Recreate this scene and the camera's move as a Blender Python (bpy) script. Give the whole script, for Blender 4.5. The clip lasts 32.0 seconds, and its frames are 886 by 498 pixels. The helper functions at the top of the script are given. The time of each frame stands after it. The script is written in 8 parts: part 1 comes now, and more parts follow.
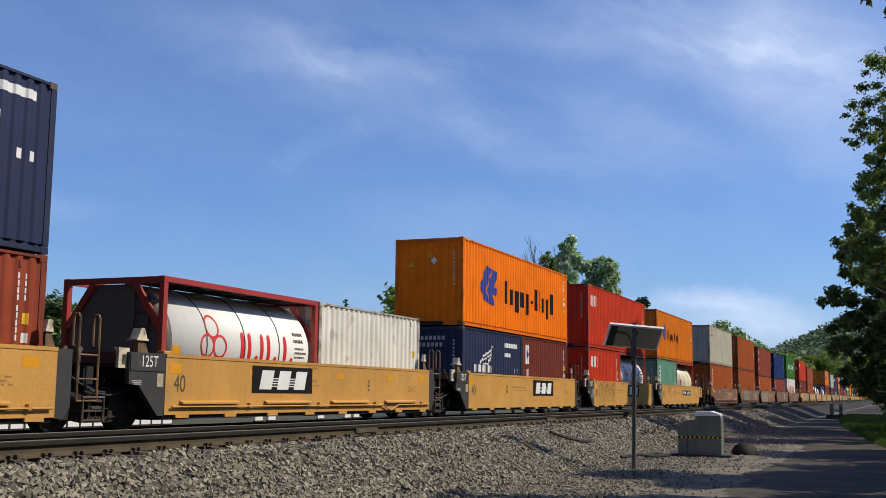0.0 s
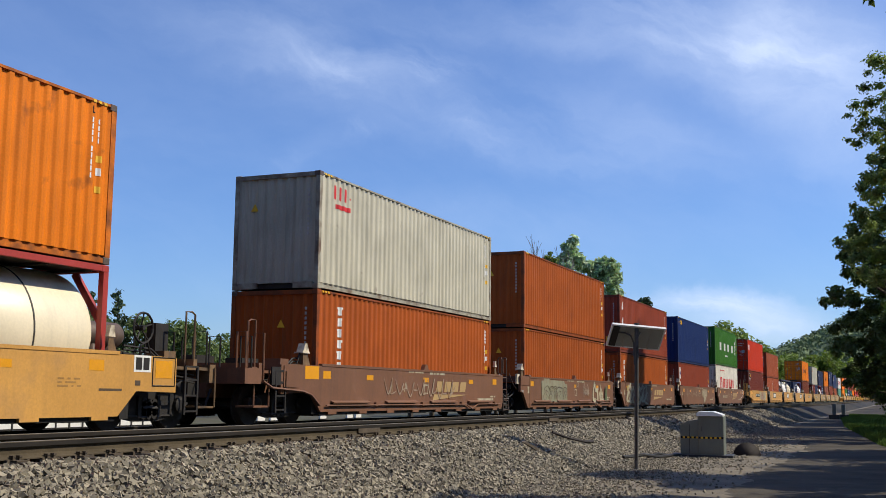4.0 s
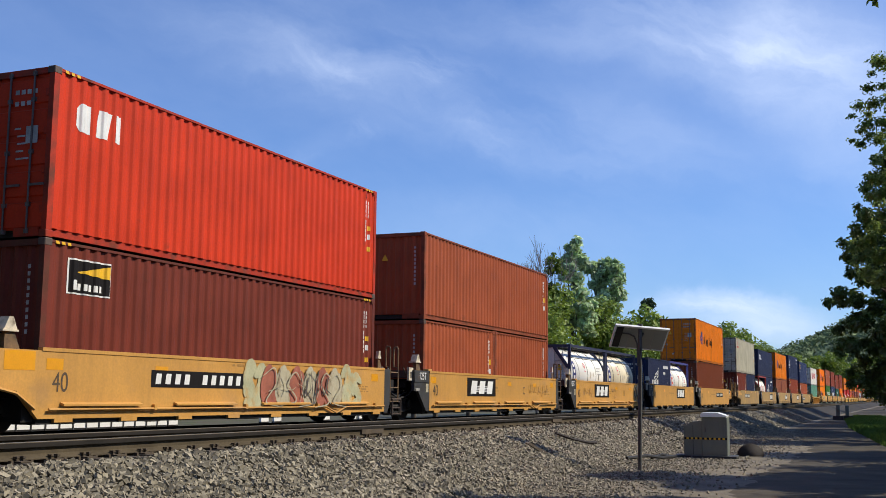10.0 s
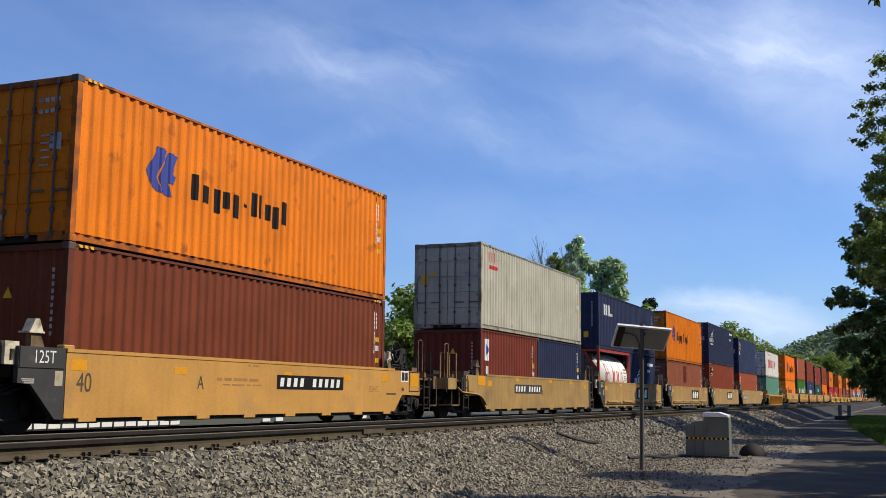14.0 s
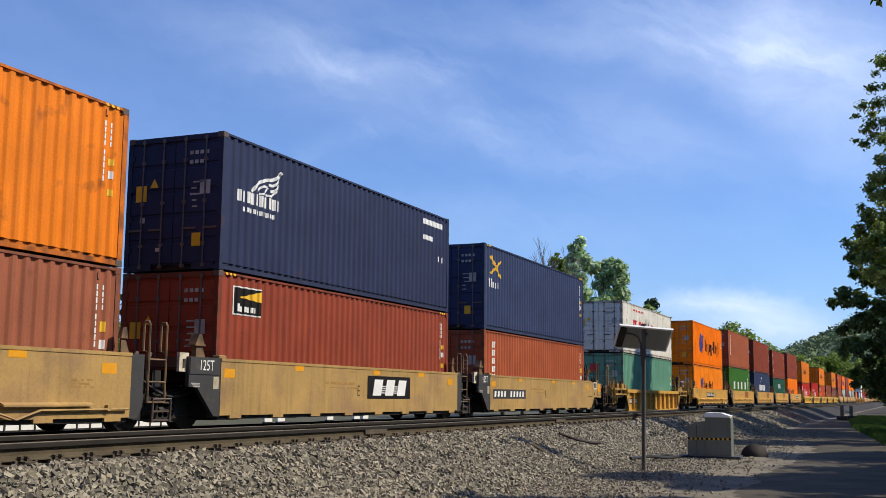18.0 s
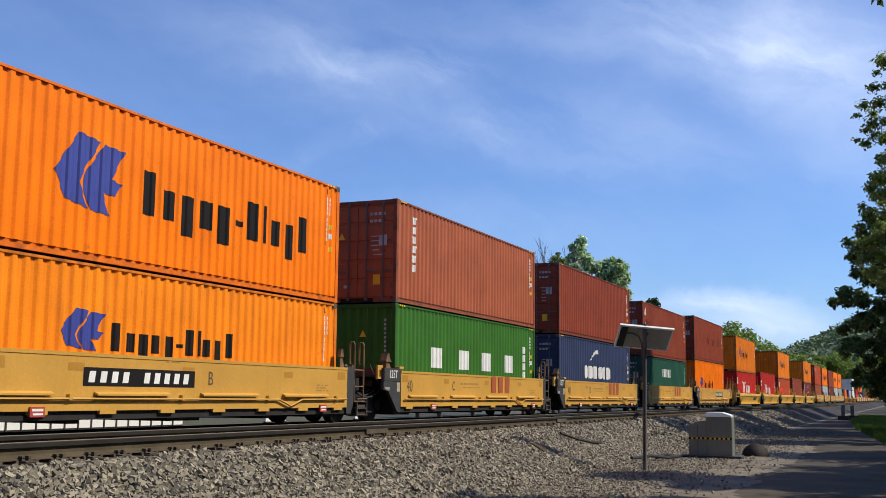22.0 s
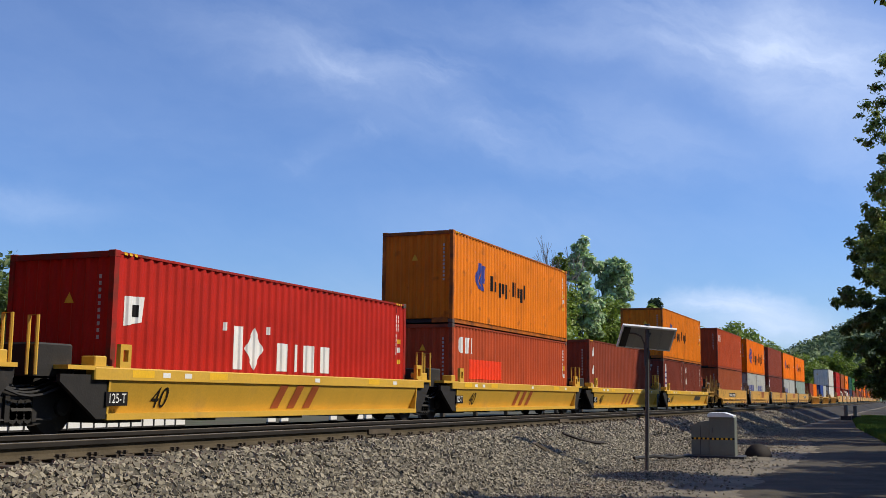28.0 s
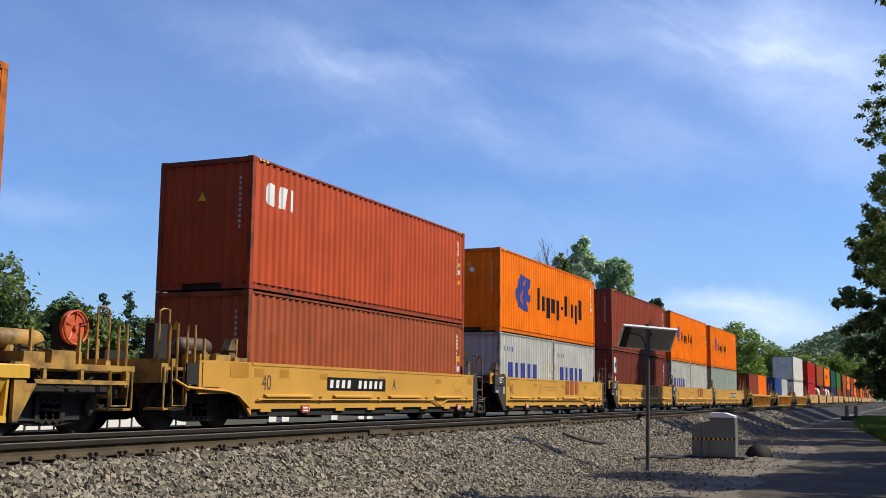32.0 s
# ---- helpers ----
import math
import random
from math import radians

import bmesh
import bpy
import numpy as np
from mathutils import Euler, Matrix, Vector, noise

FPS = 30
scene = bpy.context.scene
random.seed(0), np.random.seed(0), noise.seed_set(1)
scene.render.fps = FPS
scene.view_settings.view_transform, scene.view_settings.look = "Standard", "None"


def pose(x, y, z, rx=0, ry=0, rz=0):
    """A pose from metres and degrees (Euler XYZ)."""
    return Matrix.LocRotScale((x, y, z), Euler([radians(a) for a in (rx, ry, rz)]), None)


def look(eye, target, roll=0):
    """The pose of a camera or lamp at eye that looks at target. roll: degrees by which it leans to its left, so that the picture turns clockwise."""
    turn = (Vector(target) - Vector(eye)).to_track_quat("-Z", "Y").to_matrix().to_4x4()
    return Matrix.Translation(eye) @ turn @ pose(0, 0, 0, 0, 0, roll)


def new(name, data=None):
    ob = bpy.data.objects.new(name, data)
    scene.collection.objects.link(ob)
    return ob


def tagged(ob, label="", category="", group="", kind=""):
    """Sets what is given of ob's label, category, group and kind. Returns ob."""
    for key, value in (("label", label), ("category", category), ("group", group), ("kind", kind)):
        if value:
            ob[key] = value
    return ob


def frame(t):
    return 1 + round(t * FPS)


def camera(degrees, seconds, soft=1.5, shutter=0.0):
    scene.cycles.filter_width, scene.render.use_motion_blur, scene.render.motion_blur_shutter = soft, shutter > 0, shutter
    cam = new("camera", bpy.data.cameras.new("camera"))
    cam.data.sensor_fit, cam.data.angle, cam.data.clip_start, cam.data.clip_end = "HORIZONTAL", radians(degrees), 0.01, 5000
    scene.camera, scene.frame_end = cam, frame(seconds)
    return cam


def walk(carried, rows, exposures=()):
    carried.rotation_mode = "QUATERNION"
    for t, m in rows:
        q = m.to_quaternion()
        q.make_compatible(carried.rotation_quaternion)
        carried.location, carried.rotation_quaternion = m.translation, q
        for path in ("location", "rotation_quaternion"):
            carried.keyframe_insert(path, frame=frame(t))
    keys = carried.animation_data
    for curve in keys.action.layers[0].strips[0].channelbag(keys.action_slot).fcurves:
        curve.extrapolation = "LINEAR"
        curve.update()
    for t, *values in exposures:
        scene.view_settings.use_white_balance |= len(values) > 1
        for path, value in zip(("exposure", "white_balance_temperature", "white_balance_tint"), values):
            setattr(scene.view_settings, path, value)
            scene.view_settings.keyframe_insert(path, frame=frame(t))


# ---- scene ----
# Place: two railway tracks along +Y on a ballast bank, a gravel road and trees to the right (+X).
# A double-stack container train runs on the far track towards -Y.
# ---- camera: on a tripod, turning very slowly to the left ----
EYE = Vector((0.0, 0.0, 1.6))
cam = camera(44.32, 32.0, soft=0.85)
CAM_ROWS = [(0, 22.543, 7.618), (2, 22.598, 7.623), (3.5, 22.638, 7.627), (5.5, 22.729, 7.65), (8, 22.793, 7.667),
            (10, 22.835, 7.677), (12, 22.88, 7.67), (14, 22.924, 7.668), (16, 22.972, 7.679), (18, 23.019, 7.69),
            (20, 23.045, 7.68), (22, 23.07, 7.668), (25, 23.139, 7.671), (28, 23.198, 7.677), (30, 23.213, 7.685), (32, 23.228, 7.692)]


def aim(yaw, pitch):
    a, b = radians(yaw), radians(pitch)
    return look(EYE, EYE + Vector((-math.sin(a) * math.cos(b), math.cos(a) * math.cos(b), math.sin(b))), 0.574)


STOPS = [(0, -0.20), (1, -0.11), (2, -0.03), (3, -0.07), (6, 0.10), (7, 0.14), (8, 0.06), (9, -0.07), (10, 0.0), (11, -0.02), (12, -0.18), (13, -0.12), (14, -0.05), (17, -0.01),
         (18, 0.06), (19, 0.18), (20, -0.06), (21, -0.06), (22, 0.0), (23, 0.03), (24, 0.12), (25, 0.17), (28, -0.10), (29, 0.08), (30, -0.05), (31, 0.0), (32, 0.05)]
walk(cam, [(t, aim(a, b)) for t, a, b in CAM_ROWS], STOPS)

# ---- light: high sun from the right and a little ahead, thin cirrus ----
SUN_AZ, SUN_EL = 64.0, 45.0          # degrees from +Y towards +X, and above the horizon
SUN_DIR = Vector((math.sin(radians(SUN_AZ)) * math.cos(radians(SUN_EL)), math.cos(radians(SUN_AZ)) * math.cos(radians(SUN_EL)), math.sin(radians(SUN_EL))))
sun_data = bpy.data.lights.new("sun", "SUN")
sun_data.energy, sun_data.angle, sun_data.color = 5.0, radians(0.53), (1.0, 0.92, 0.75)
sun = new("sun", sun_data)
sun.matrix_world = look(SUN_DIR * 60, (0, 0, 0))

world = bpy.data.worlds.new("sky")
scene.world = world
world.use_nodes = True
wt = world.node_tree
wt.nodes.clear()


def wnode(kind, **kw):
    n = wt.nodes.new(kind)
    for k, v in kw.items():
        n.inputs[k].default_value = v
    return n


def wmath(op, a, b=None, clamp=False):
    n = wt.nodes.new("ShaderNodeMath")
    n.operation, n.use_clamp = op, clamp
    for i, v in enumerate((a, b)):
        if v is None:
            continue
        if isinstance(v, (int, float)):
            n.inputs[i].default_value = v
        else:
            wt.links.new(v, n.inputs[i])
    return n.outputs[0]


sky = wt.nodes.new("ShaderNodeTexSky")
sky.sky_type, sky.sun_disc = "NISHITA", False
sky.sun_elevation, sky.sun_rotation = radians(SUN_EL), radians(SUN_AZ)
sky.altitude, sky.air_density, sky.dust_density, sky.ozone_density = 200, 1.0, 0.6, 1.75
coord = wt.nodes.new("ShaderNodeTexCoord")
way = coord.outputs["Generated"]


def cirrus(scale, stretch, turn, detail, low, high, seed):
    m = wt.nodes.new("ShaderNodeMapping")
    m.inputs["Scale"].default_value = stretch
    m.inputs["Rotation"].default_value = turn
    m.inputs["Location"].default_value = (seed, seed * 0.7, 0)
    wt.links.new(way, m.inputs["Vector"])
    n = wnode("ShaderNodeTexNoise", Scale=scale, Detail=detail, Roughness=0.6, Distortion=0.5)
    wt.links.new(m.outputs[0], n.inputs["Vector"])
    r = wt.nodes.new("ShaderNodeMapRange")
    r.interpolation_type = "SMOOTHSTEP"
    r.inputs["From Min"].default_value, r.inputs["From Max"].default_value = low, high
    wt.links.new(n.outputs["Fac"], r.inputs["Value"])
    return r.outputs[0]


# the visible part of the sky, as tangents right and up of one fixed direction
SKY_F = Vector((-0.3868, 0.9124, 0.1336)).normalized()
SKY_R = Vector((0.9204, 0.3908, 0.0092)).normalized()
SKY_U = SKY_R.cross(SKY_F)


def wdot(v):
    n = wt.nodes.new("ShaderNodeVectorMath")
    n.operation = "DOT_PRODUCT"
    n.inputs[1].default_value = v
    wt.links.new(way, n.inputs[0])
    return n.outputs["Value"]


ahead = wmath("MAXIMUM", wdot(SKY_F), 0.05)
plane = wt.nodes.new("ShaderNodeCombineXYZ")
wt.links.new(wmath("DIVIDE", wdot(SKY_R), ahead), plane.inputs[0])
wt.links.new(wmath("DIVIDE", wdot(SKY_U), ahead), plane.inputs[1])
stir = wnode("ShaderNodeTexNoise", Scale=7.0, Detail=6.0, Roughness=0.6)
wt.links.new(plane.outputs[0], stir.inputs["Vector"])
stirred = wt.nodes.new("ShaderNodeVectorMath")
stirred.operation = "MULTIPLY_ADD"
stirred.inputs[1].default_value, stirred.inputs[2].default_value = (0.085, 0.085, 0), (-0.0425, -0.0425, 0)
wt.links.new(stir.outputs["Color"], stirred.inputs[0])
bent = wt.nodes.new("ShaderNodeVectorMath")
bent.operation = "ADD"
wt.links.new(stirred.outputs[0], bent.inputs[0])
wt.links.new(plane.outputs[0], bent.inputs[1])


def fibres(scale, turn, stretch, low, high, seed):
    m = wt.nodes.new("ShaderNodeMapping")
    m.vector_type = "TEXTURE"
    m.inputs["Rotation"].default_value, m.inputs["Scale"].default_value, m.inputs["Location"].default_value = (0, 0, radians(turn)), (stretch, 1, 1), (seed, seed * 0.3, 0)
    wt.links.new(bent.outputs[0], m.inputs["Vector"])
    n = wnode("ShaderNodeTexNoise", Scale=scale, Detail=7.0, Roughness=0.62, Distortion=0.4)
    wt.links.new(m.outputs[0], n.inputs["Vector"])
    r = wt.nodes.new("ShaderNodeMapRange")
    r.interpolation_type = "SMOOTHSTEP"
    r.inputs["From Min"].default_value, r.inputs["From Max"].default_value = low, high
    wt.links.new(n.outputs["Fac"], r.inputs["Value"])
    return r.outputs[0]


def cloud(x, y, length, width, turn, amount, body, texture):
    """A soft oval of cloud round (x, y) in the sky plane, part smooth and part fibres."""
    m = wt.nodes.new("ShaderNodeMapping")
    m.vector_type = "TEXTURE"
    m.inputs["Location"].default_value, m.inputs["Rotation"].default_value, m.inputs["Scale"].default_value = (x, y, 0), (0, 0, radians(turn)), (length, width, 1)
    wt.links.new(bent.outputs[0], m.inputs["Vector"])
    n = wt.nodes.new("ShaderNodeVectorMath")
    n.operation = "LENGTH"
    wt.links.new(m.outputs[0], n.inputs[0])
    r = wt.nodes.new("ShaderNodeMapRange")
    r.interpolation_type = "SMOOTHERSTEP"
    for key, v in zip(("From Min", "From Max", "To Min", "To Max"), (0.0, 1.0, amount, 0.0)):
        r.inputs[key].default_value = v
    wt.links.new(n.outputs["Value"], r.inputs["Value"])
    return wmath("MULTIPLY", r.outputs[0], wmath("ADD", body, wmath("MULTIPLY", texture, 1 - body)))


long_fibre = fibres(8.0, -14, 3.2, 0.34, 0.72, 1.7)
bank_fibre = fibres(11.0, -3, 6.0, 0.36, 0.66, 2.9)
short_fibre = fibres(19.0, -24, 2.4, 0.40, 0.70, 4.1)
veil = cirrus(1.6, (1.0, 1.0, 2.6), (0.0, 0.3, 0.0), 5, 0.30, 0.80, 7.7)
cover = wmath("ADD", wmath("MULTIPLY", veil, 0.07), wmath("ADD", wmath("MULTIPLY", long_fibre, 0.05), wmath("MULTIPLY", short_fibre, 0.02)))
for x, y, length, width, turn, amount, body, texture in (
        (-0.118, 0.172, 0.100, 0.046, -10, 0.15, 0.5, short_fibre),      # the bright wisp and its tail
        (-0.070, 0.157, 0.090, 0.036, -4, 0.20, 0.5, short_fibre),
        (-0.010, 0.160, 0.110, 0.036, -8, 0.24, 0.2, short_fibre),
        (-0.130, 0.172, 0.260, 0.060, -17, 0.22, 0.3, long_fibre),
        (-0.050, 0.215, 0.300, 0.045, -8, 0.18, 0.3, long_fibre),
        (-0.090, 0.098, 0.080, 0.018, 22, 0.15, 0.2, short_fibre),        # small hooks
        (0.045, 0.104, 0.060, 0.022, -25, 0.18, 0.2, short_fibre),
        (0.140, 0.108, 0.220, 0.065, -12, 0.20, 0.25, long_fibre),
        (0.240, 0.195, 0.270, 0.085, -9, 0.40, 0.3, long_fibre),          # the pale sheet towards the trees
        (0.270, 0.186, 0.150, 0.022, -5, 0.24, 0.2, short_fibre),
        (0.350, 0.150, 0.170, 0.110, -35, 0.36, 0.45, long_fibre),
        (0.420, 0.205, 0.220, 0.120, -20, 0.28, 0.6, long_fibre),
        (-0.380, 0.050, 0.130, 0.030, -16, 0.16, 0.4, long_fibre),
        (0.100, 0.020, 0.330, 0.045, -6, 0.10, 0.4, long_fibre),
        (0.258, -0.052, 0.105, 0.020, -3, 0.78, 0.35, bank_fibre),        # the low white bank
        (0.295, -0.064, 0.125, 0.026, -3, 0.62, 0.35, bank_fibre),
        (0.285, -0.082, 0.130, 0.026, -3, 0.38, 0.5, bank_fibre)):
    cover = wmath("ADD", cover, cloud(x, y, length, width, turn, amount, body, texture))
cover = wmath("MINIMUM", cover, 0.9)
tone = wt.nodes.new("ShaderNodeMix")
tone.data_type = "RGBA"
tone.inputs[7].default_value = (8.8, 10.3, 13.4, 1)
wt.links.new(cover, tone.inputs[0])
clear = wt.nodes.new("ShaderNodeVectorMath")
clear.operation = "MULTIPLY"
clear.inputs[1].default_value = (0.80, 1.10, 1.66)
wt.links.new(sky.outputs[0], clear.inputs[0])
wt.links.new(clear.outputs[0], tone.inputs[6])
bg = wnode("ShaderNodeBackground", Strength=0.09)
wout = wt.nodes.new("ShaderNodeOutputWorld")
wt.links.new(tone.outputs[2], bg.inputs["Color"])
wt.links.new(bg.outputs[0], wout.inputs["Surface"])


# ---- materials ----
def material(name, color, rough=0.6, metal=0.0, vary=0.12, scale=1.2, grain=40.0, bump=0.15, second=None, amount=0.0, patch=2.0,
             streak=0.0, per_object=0.0, translucent=0.0, spec=0.5):
    """A painted, stony or leafy surface: two scales of value noise, patches of a second colour, rain streaks, fine bump."""
    mat = bpy.data.materials.new(name)
    mat.use_nodes = True
    nt = mat.node_tree
    bsdf = nt.nodes["Principled BSDF"]
    bsdf.inputs["Roughness"].default_value, bsdf.inputs["Metallic"].default_value = rough, metal
    bsdf.inputs["Specular IOR Level"].default_value = spec
    tc = nt.nodes.new("ShaderNodeTexCoord")

    def noise_at(s, detail=4, stretch=None):
        n = nt.nodes.new("ShaderNodeTexNoise")
        n.inputs["Scale"].default_value, n.inputs["Detail"].default_value = s, detail
        if stretch:
            m = nt.nodes.new("ShaderNodeMapping")
            m.inputs["Scale"].default_value = stretch
            nt.links.new(tc.outputs["Object"], m.inputs[0])
            nt.links.new(m.outputs[0], n.inputs[0])
        else:
            nt.links.new(tc.outputs["Object"], n.inputs[0])
        return n.outputs["Fac"]

    def mixed(a, b, fac, mode="MIX"):
        m = nt.nodes.new("ShaderNodeMix")
        m.data_type, m.blend_type = "RGBA", mode
        for sock, v in ((m.inputs[0], fac), (m.inputs[6], a), (m.inputs[7], b)):
            if isinstance(v, (int, float)):
                sock.default_value = v
            elif isinstance(v, tuple):
                sock.default_value = v
            else:
                nt.links.new(v, sock)
        return m.outputs[2]

    def ranged(v, a, b, c, d):
        r = nt.nodes.new("ShaderNodeMapRange")
        for k, x in zip(("From Min", "From Max", "To Min", "To Max"), (a, b, c, d)):
            r.inputs[k].default_value = x
        nt.links.new(v, r.inputs[0])
        return r.outputs[0]

    base = (*color, 1)
    big = ranged(noise_at(scale, 5), 0.3, 0.7, 1 - vary, 1 + vary)
    small = ranged(noise_at(grain, 2), 0.3, 0.7, 1 - vary * 0.6, 1 + vary * 0.6)
    mul = nt.nodes.new("ShaderNodeMath")
    mul.operation = "MULTIPLY"
    nt.links.new(big, mul.inputs[0])
    nt.links.new(small, mul.inputs[1])
    value = mul.outputs[0]
    if per_object:
        info = nt.nodes.new("ShaderNodeObjectInfo")
        rnd = ranged(info.outputs["Random"], 0, 1, 1 - per_object, 1 + per_object)
        m2 = nt.nodes.new("ShaderNodeMath")
        m2.operation = "MULTIPLY"
        nt.links.new(value, m2.inputs[0])
        nt.links.new(rnd, m2.inputs[1])
        value = m2.outputs[0]
    col = base
    if second:
        fac = ranged(noise_at(patch, 6), 0.70 - amount * 0.55, 0.84 - amount * 0.35, 0, 0.8)
        col = mixed(col, (*second, 1), fac)
    if streak:
        fac = ranged(noise_at(7.0, 3, (1, 1, 0.06)), 0.48, 0.75, 0, streak)
        col = mixed(col, tuple(0.35 * c + 0.02 for c in color) + (1,), fac)
    vm = nt.nodes.new("ShaderNodeVectorMath")
    vm.operation = "SCALE"
    if isinstance(col, tuple):
        vm.inputs[0].default_value = col[:3]
    else:
        nt.links.new(col, vm.inputs[0])
    nt.links.new(value, vm.inputs["Scale"])
    nt.links.new(vm.outputs[0], bsdf.inputs["Base Color"])
    if bump:
        bn = nt.nodes.new("ShaderNodeBump")
        bn.inputs["Strength"].default_value, bn.inputs["Distance"].default_value = bump, 0.01
        nt.links.new(noise_at(grain * 0.6, 3), bn.inputs["Height"])
        nt.links.new(bn.outputs[0], bsdf.inputs["Normal"])
    if translucent:
        tr = nt.nodes.new("ShaderNodeBsdfTranslucent")
        nt.links.new(vm.outputs[0], tr.inputs["Color"])
        mx = nt.nodes.new("ShaderNodeMixShader")
        mx.inputs[0].default_value = translucent
        out = nt.nodes["Material Output"]
        nt.links.new(bsdf.outputs[0], mx.inputs[1])
        nt.links.new(tr.outputs[0], mx.inputs[2])
        nt.links.new(mx.outputs[0], out.inputs[0])
    return mat


RUST = (0.09, 0.035, 0.018)
COLOURS = {  # container paints: colour, amount of rust
    "orange": ((0.92, 0.190, 0.001), 0.02), "pale_orange": ((0.92, 0.245, 0.008), 0.03), "cocoa": ((0.285, 0.092, 0.048), 0.08), "worn_orange": ((0.74, 0.19, 0.009), 0.16), "navy": ((0.027, 0.035, 0.080), 0.05),
    "brown_red": ((0.27, 0.053, 0.026), 0.08), "umber": ((0.185, 0.046, 0.020), 0.08), "maroon": ((0.175, 0.036, 0.022), 0.08), "rust_orange": ((0.37, 0.082, 0.014), 0.05),
    "brick": ((0.45, 0.070, 0.022), 0.05), "clay": ((0.365, 0.086, 0.034), 0.06), "faded_clay": ((0.365, 0.098, 0.045), 0.06), "red": ((0.56, 0.042, 0.013), 0.03), "crimson": ((0.47, 0.020, 0.011), 0.04),
    "green": ((0.042, 0.150, 0.020), 0.03), "dark_green": ((0.018, 0.085, 0.055), 0.05), "teal": ((0.125, 0.30, 0.21), 0.06),
    "white": ((0.74, 0.70, 0.61), 0.16), "grey": ((0.50, 0.465, 0.36), 0.05), "blue_grey": ((0.47, 0.47, 0.43), 0.06),
    "grey_green": ((0.30, 0.36, 0.31), 0.06), "blue": ((0.034, 0.048, 0.108), 0.05), "deep_blue": ((0.013, 0.032, 0.125), 0.04), "royal": ((0.03, 0.07, 0.26), 0.05),
}
PAINT = {k: material("paint_" + k, c, 0.55, 0, 0.13, 0.9, 30, 0.12, RUST, r * 0.9, 1.9, 0.40 if k in ("white", "grey") else 0.18 if k in ("orange", "red", "crimson") else 0.32, 0.06, 0.0, 0.14) for k, (c, r) in COLOURS.items()}
EDGE = {k: material("worn_edge_" + k, tuple(0.74 * v for v in c), 0.6, 0, 0.2, 2.5, 30, 0.15, RUST, 0.12 if max(c) < 0.16 else (0.22 if k == "orange" else 0.40) + r, 2.4, 0.2, 0.06, 0.0, 0.25) for k, (c, r) in COLOURS.items()}
M_TAN = material("tan_car_paint", (0.53, 0.268, 0.058), 0.55, 0, 0.12, 0.8, 25, 0.1, (0.33, 0.19, 0.08), 0.18, 0.9, 0.18, 0.05)
M_DIRTY = material("weathered_tan_paint", (0.385, 0.232, 0.070), 0.6, 0, 0.16, 0.8, 25, 0.1, (0.22, 0.125, 0.06), 0.34, 0.9, 0.5, 0.05)
M_YELLOW = material("yellow_car_paint", (0.55, 0.29, 0.045), 0.5, 0, 0.09, 0.8, 25, 0.1, (0.32, 0.18, 0.06), 0.10, 0.8, 0.10, 0.04)
M_GOLD = material("golden_yellow_paint", (0.62, 0.36, 0.04), 0.5, 0, 0.10, 0.7, 25, 0.1, (0.40, 0.24, 0.06), 0.12, 0.7, 0.08, 0.04)
M_BROWN = material("mineral_brown_paint", (0.165, 0.072, 0.036), 0.6, 0, 0.14, 0.8, 25, 0.1, (0.24, 0.13, 0.08), 0.10, 1.2, 0.3, 0.05)
M_GEARYEL = material("grimy_yellow_paint", (0.40, 0.225, 0.045), 0.6, 0, 0.18, 2, 30, 0.1, (0.05, 0.035, 0.018), 0.46, 3.2, 0.0)
M_GEARTAN = material("grimy_tan_paint", (0.20, 0.115, 0.05), 0.65, 0, 0.2, 2, 30, 0.1, (0.03, 0.022, 0.014), 0.55, 3.0, 0.0)
M_GEARBROWN = material("grimy_brown_paint", (0.10, 0.05, 0.03), 0.65, 0, 0.25, 2, 30, 0.2, (0.03, 0.022, 0.017), 0.45, 2.2, 0.4)
M_DARK = material("dark_grey_car_paint", (0.036, 0.034, 0.033), 0.6, 0, 0.2, 2, 30, 0.15, (0.09, 0.06, 0.04), 0.1, 3)
# greasy steel; its black also stands for shade in recesses and under cars
M_GRIMESHADE = material("greasy_and_shaded_steel", (0.018, 0.015, 0.013), 0.7, 0.2, 0.25, 4, 40, 0.3, (0.06, 0.04, 0.028), 0.15, 4)
M_GALV = material("galvanised_bar", (0.42, 0.40, 0.36), 0.5, 0.6, 0.12, 6, 50, 0.1, RUST, 0.1, 6)
M_ROD = material("worn_locking_rod", (0.30, 0.16, 0.07), 0.55, 0.2, 0.2, 6, 50, 0.1, RUST, 0.3, 6)
M_RODDARK = material("grimy_locking_rod", (0.13, 0.10, 0.09), 0.55, 0.2, 0.2, 6, 50, 0.1, RUST, 0.3, 6)
M_CAST = material("worn_casting_paint", (0.10, 0.07, 0.055), 0.6, 0.2, 0.2, 6, 40, 0.2, RUST, 0.25, 5)
M_WHITE = material("white_lettering", (0.74, 0.73, 0.70), 0.55, 0, 0.08, 2, 30, 0.0)
M_BLACK = material("black_lettering", (0.014, 0.012, 0.012), 0.6, 0, 0.1, 2, 30, 0.0, spec=0.1)
M_FADED = material("faded_white_lettering", (0.42, 0.40, 0.37), 0.6, 0, 0.2, 3, 30, 0.0, (0.2, 0.17, 0.15), 0.3, 6.0)
M_INK = material("faded_black_stencil", (0.085, 0.055, 0.03), 0.6, 0, 0.15, 2, 30, 0.0)
M_FAINT = material("faint_stencil", (0.33, 0.175, 0.045), 0.6, 0, 0.15, 2, 30, 0.0)
M_MARKBLUE = material("blue_emblem_paint", (0.035, 0.05, 0.27), 0.5, 0, 0.1, 2, 30, 0.0)
M_MARKRED = material("red_lettering", (0.60, 0.02, 0.02), 0.5, 0, 0.08, 2, 30, 0.0)
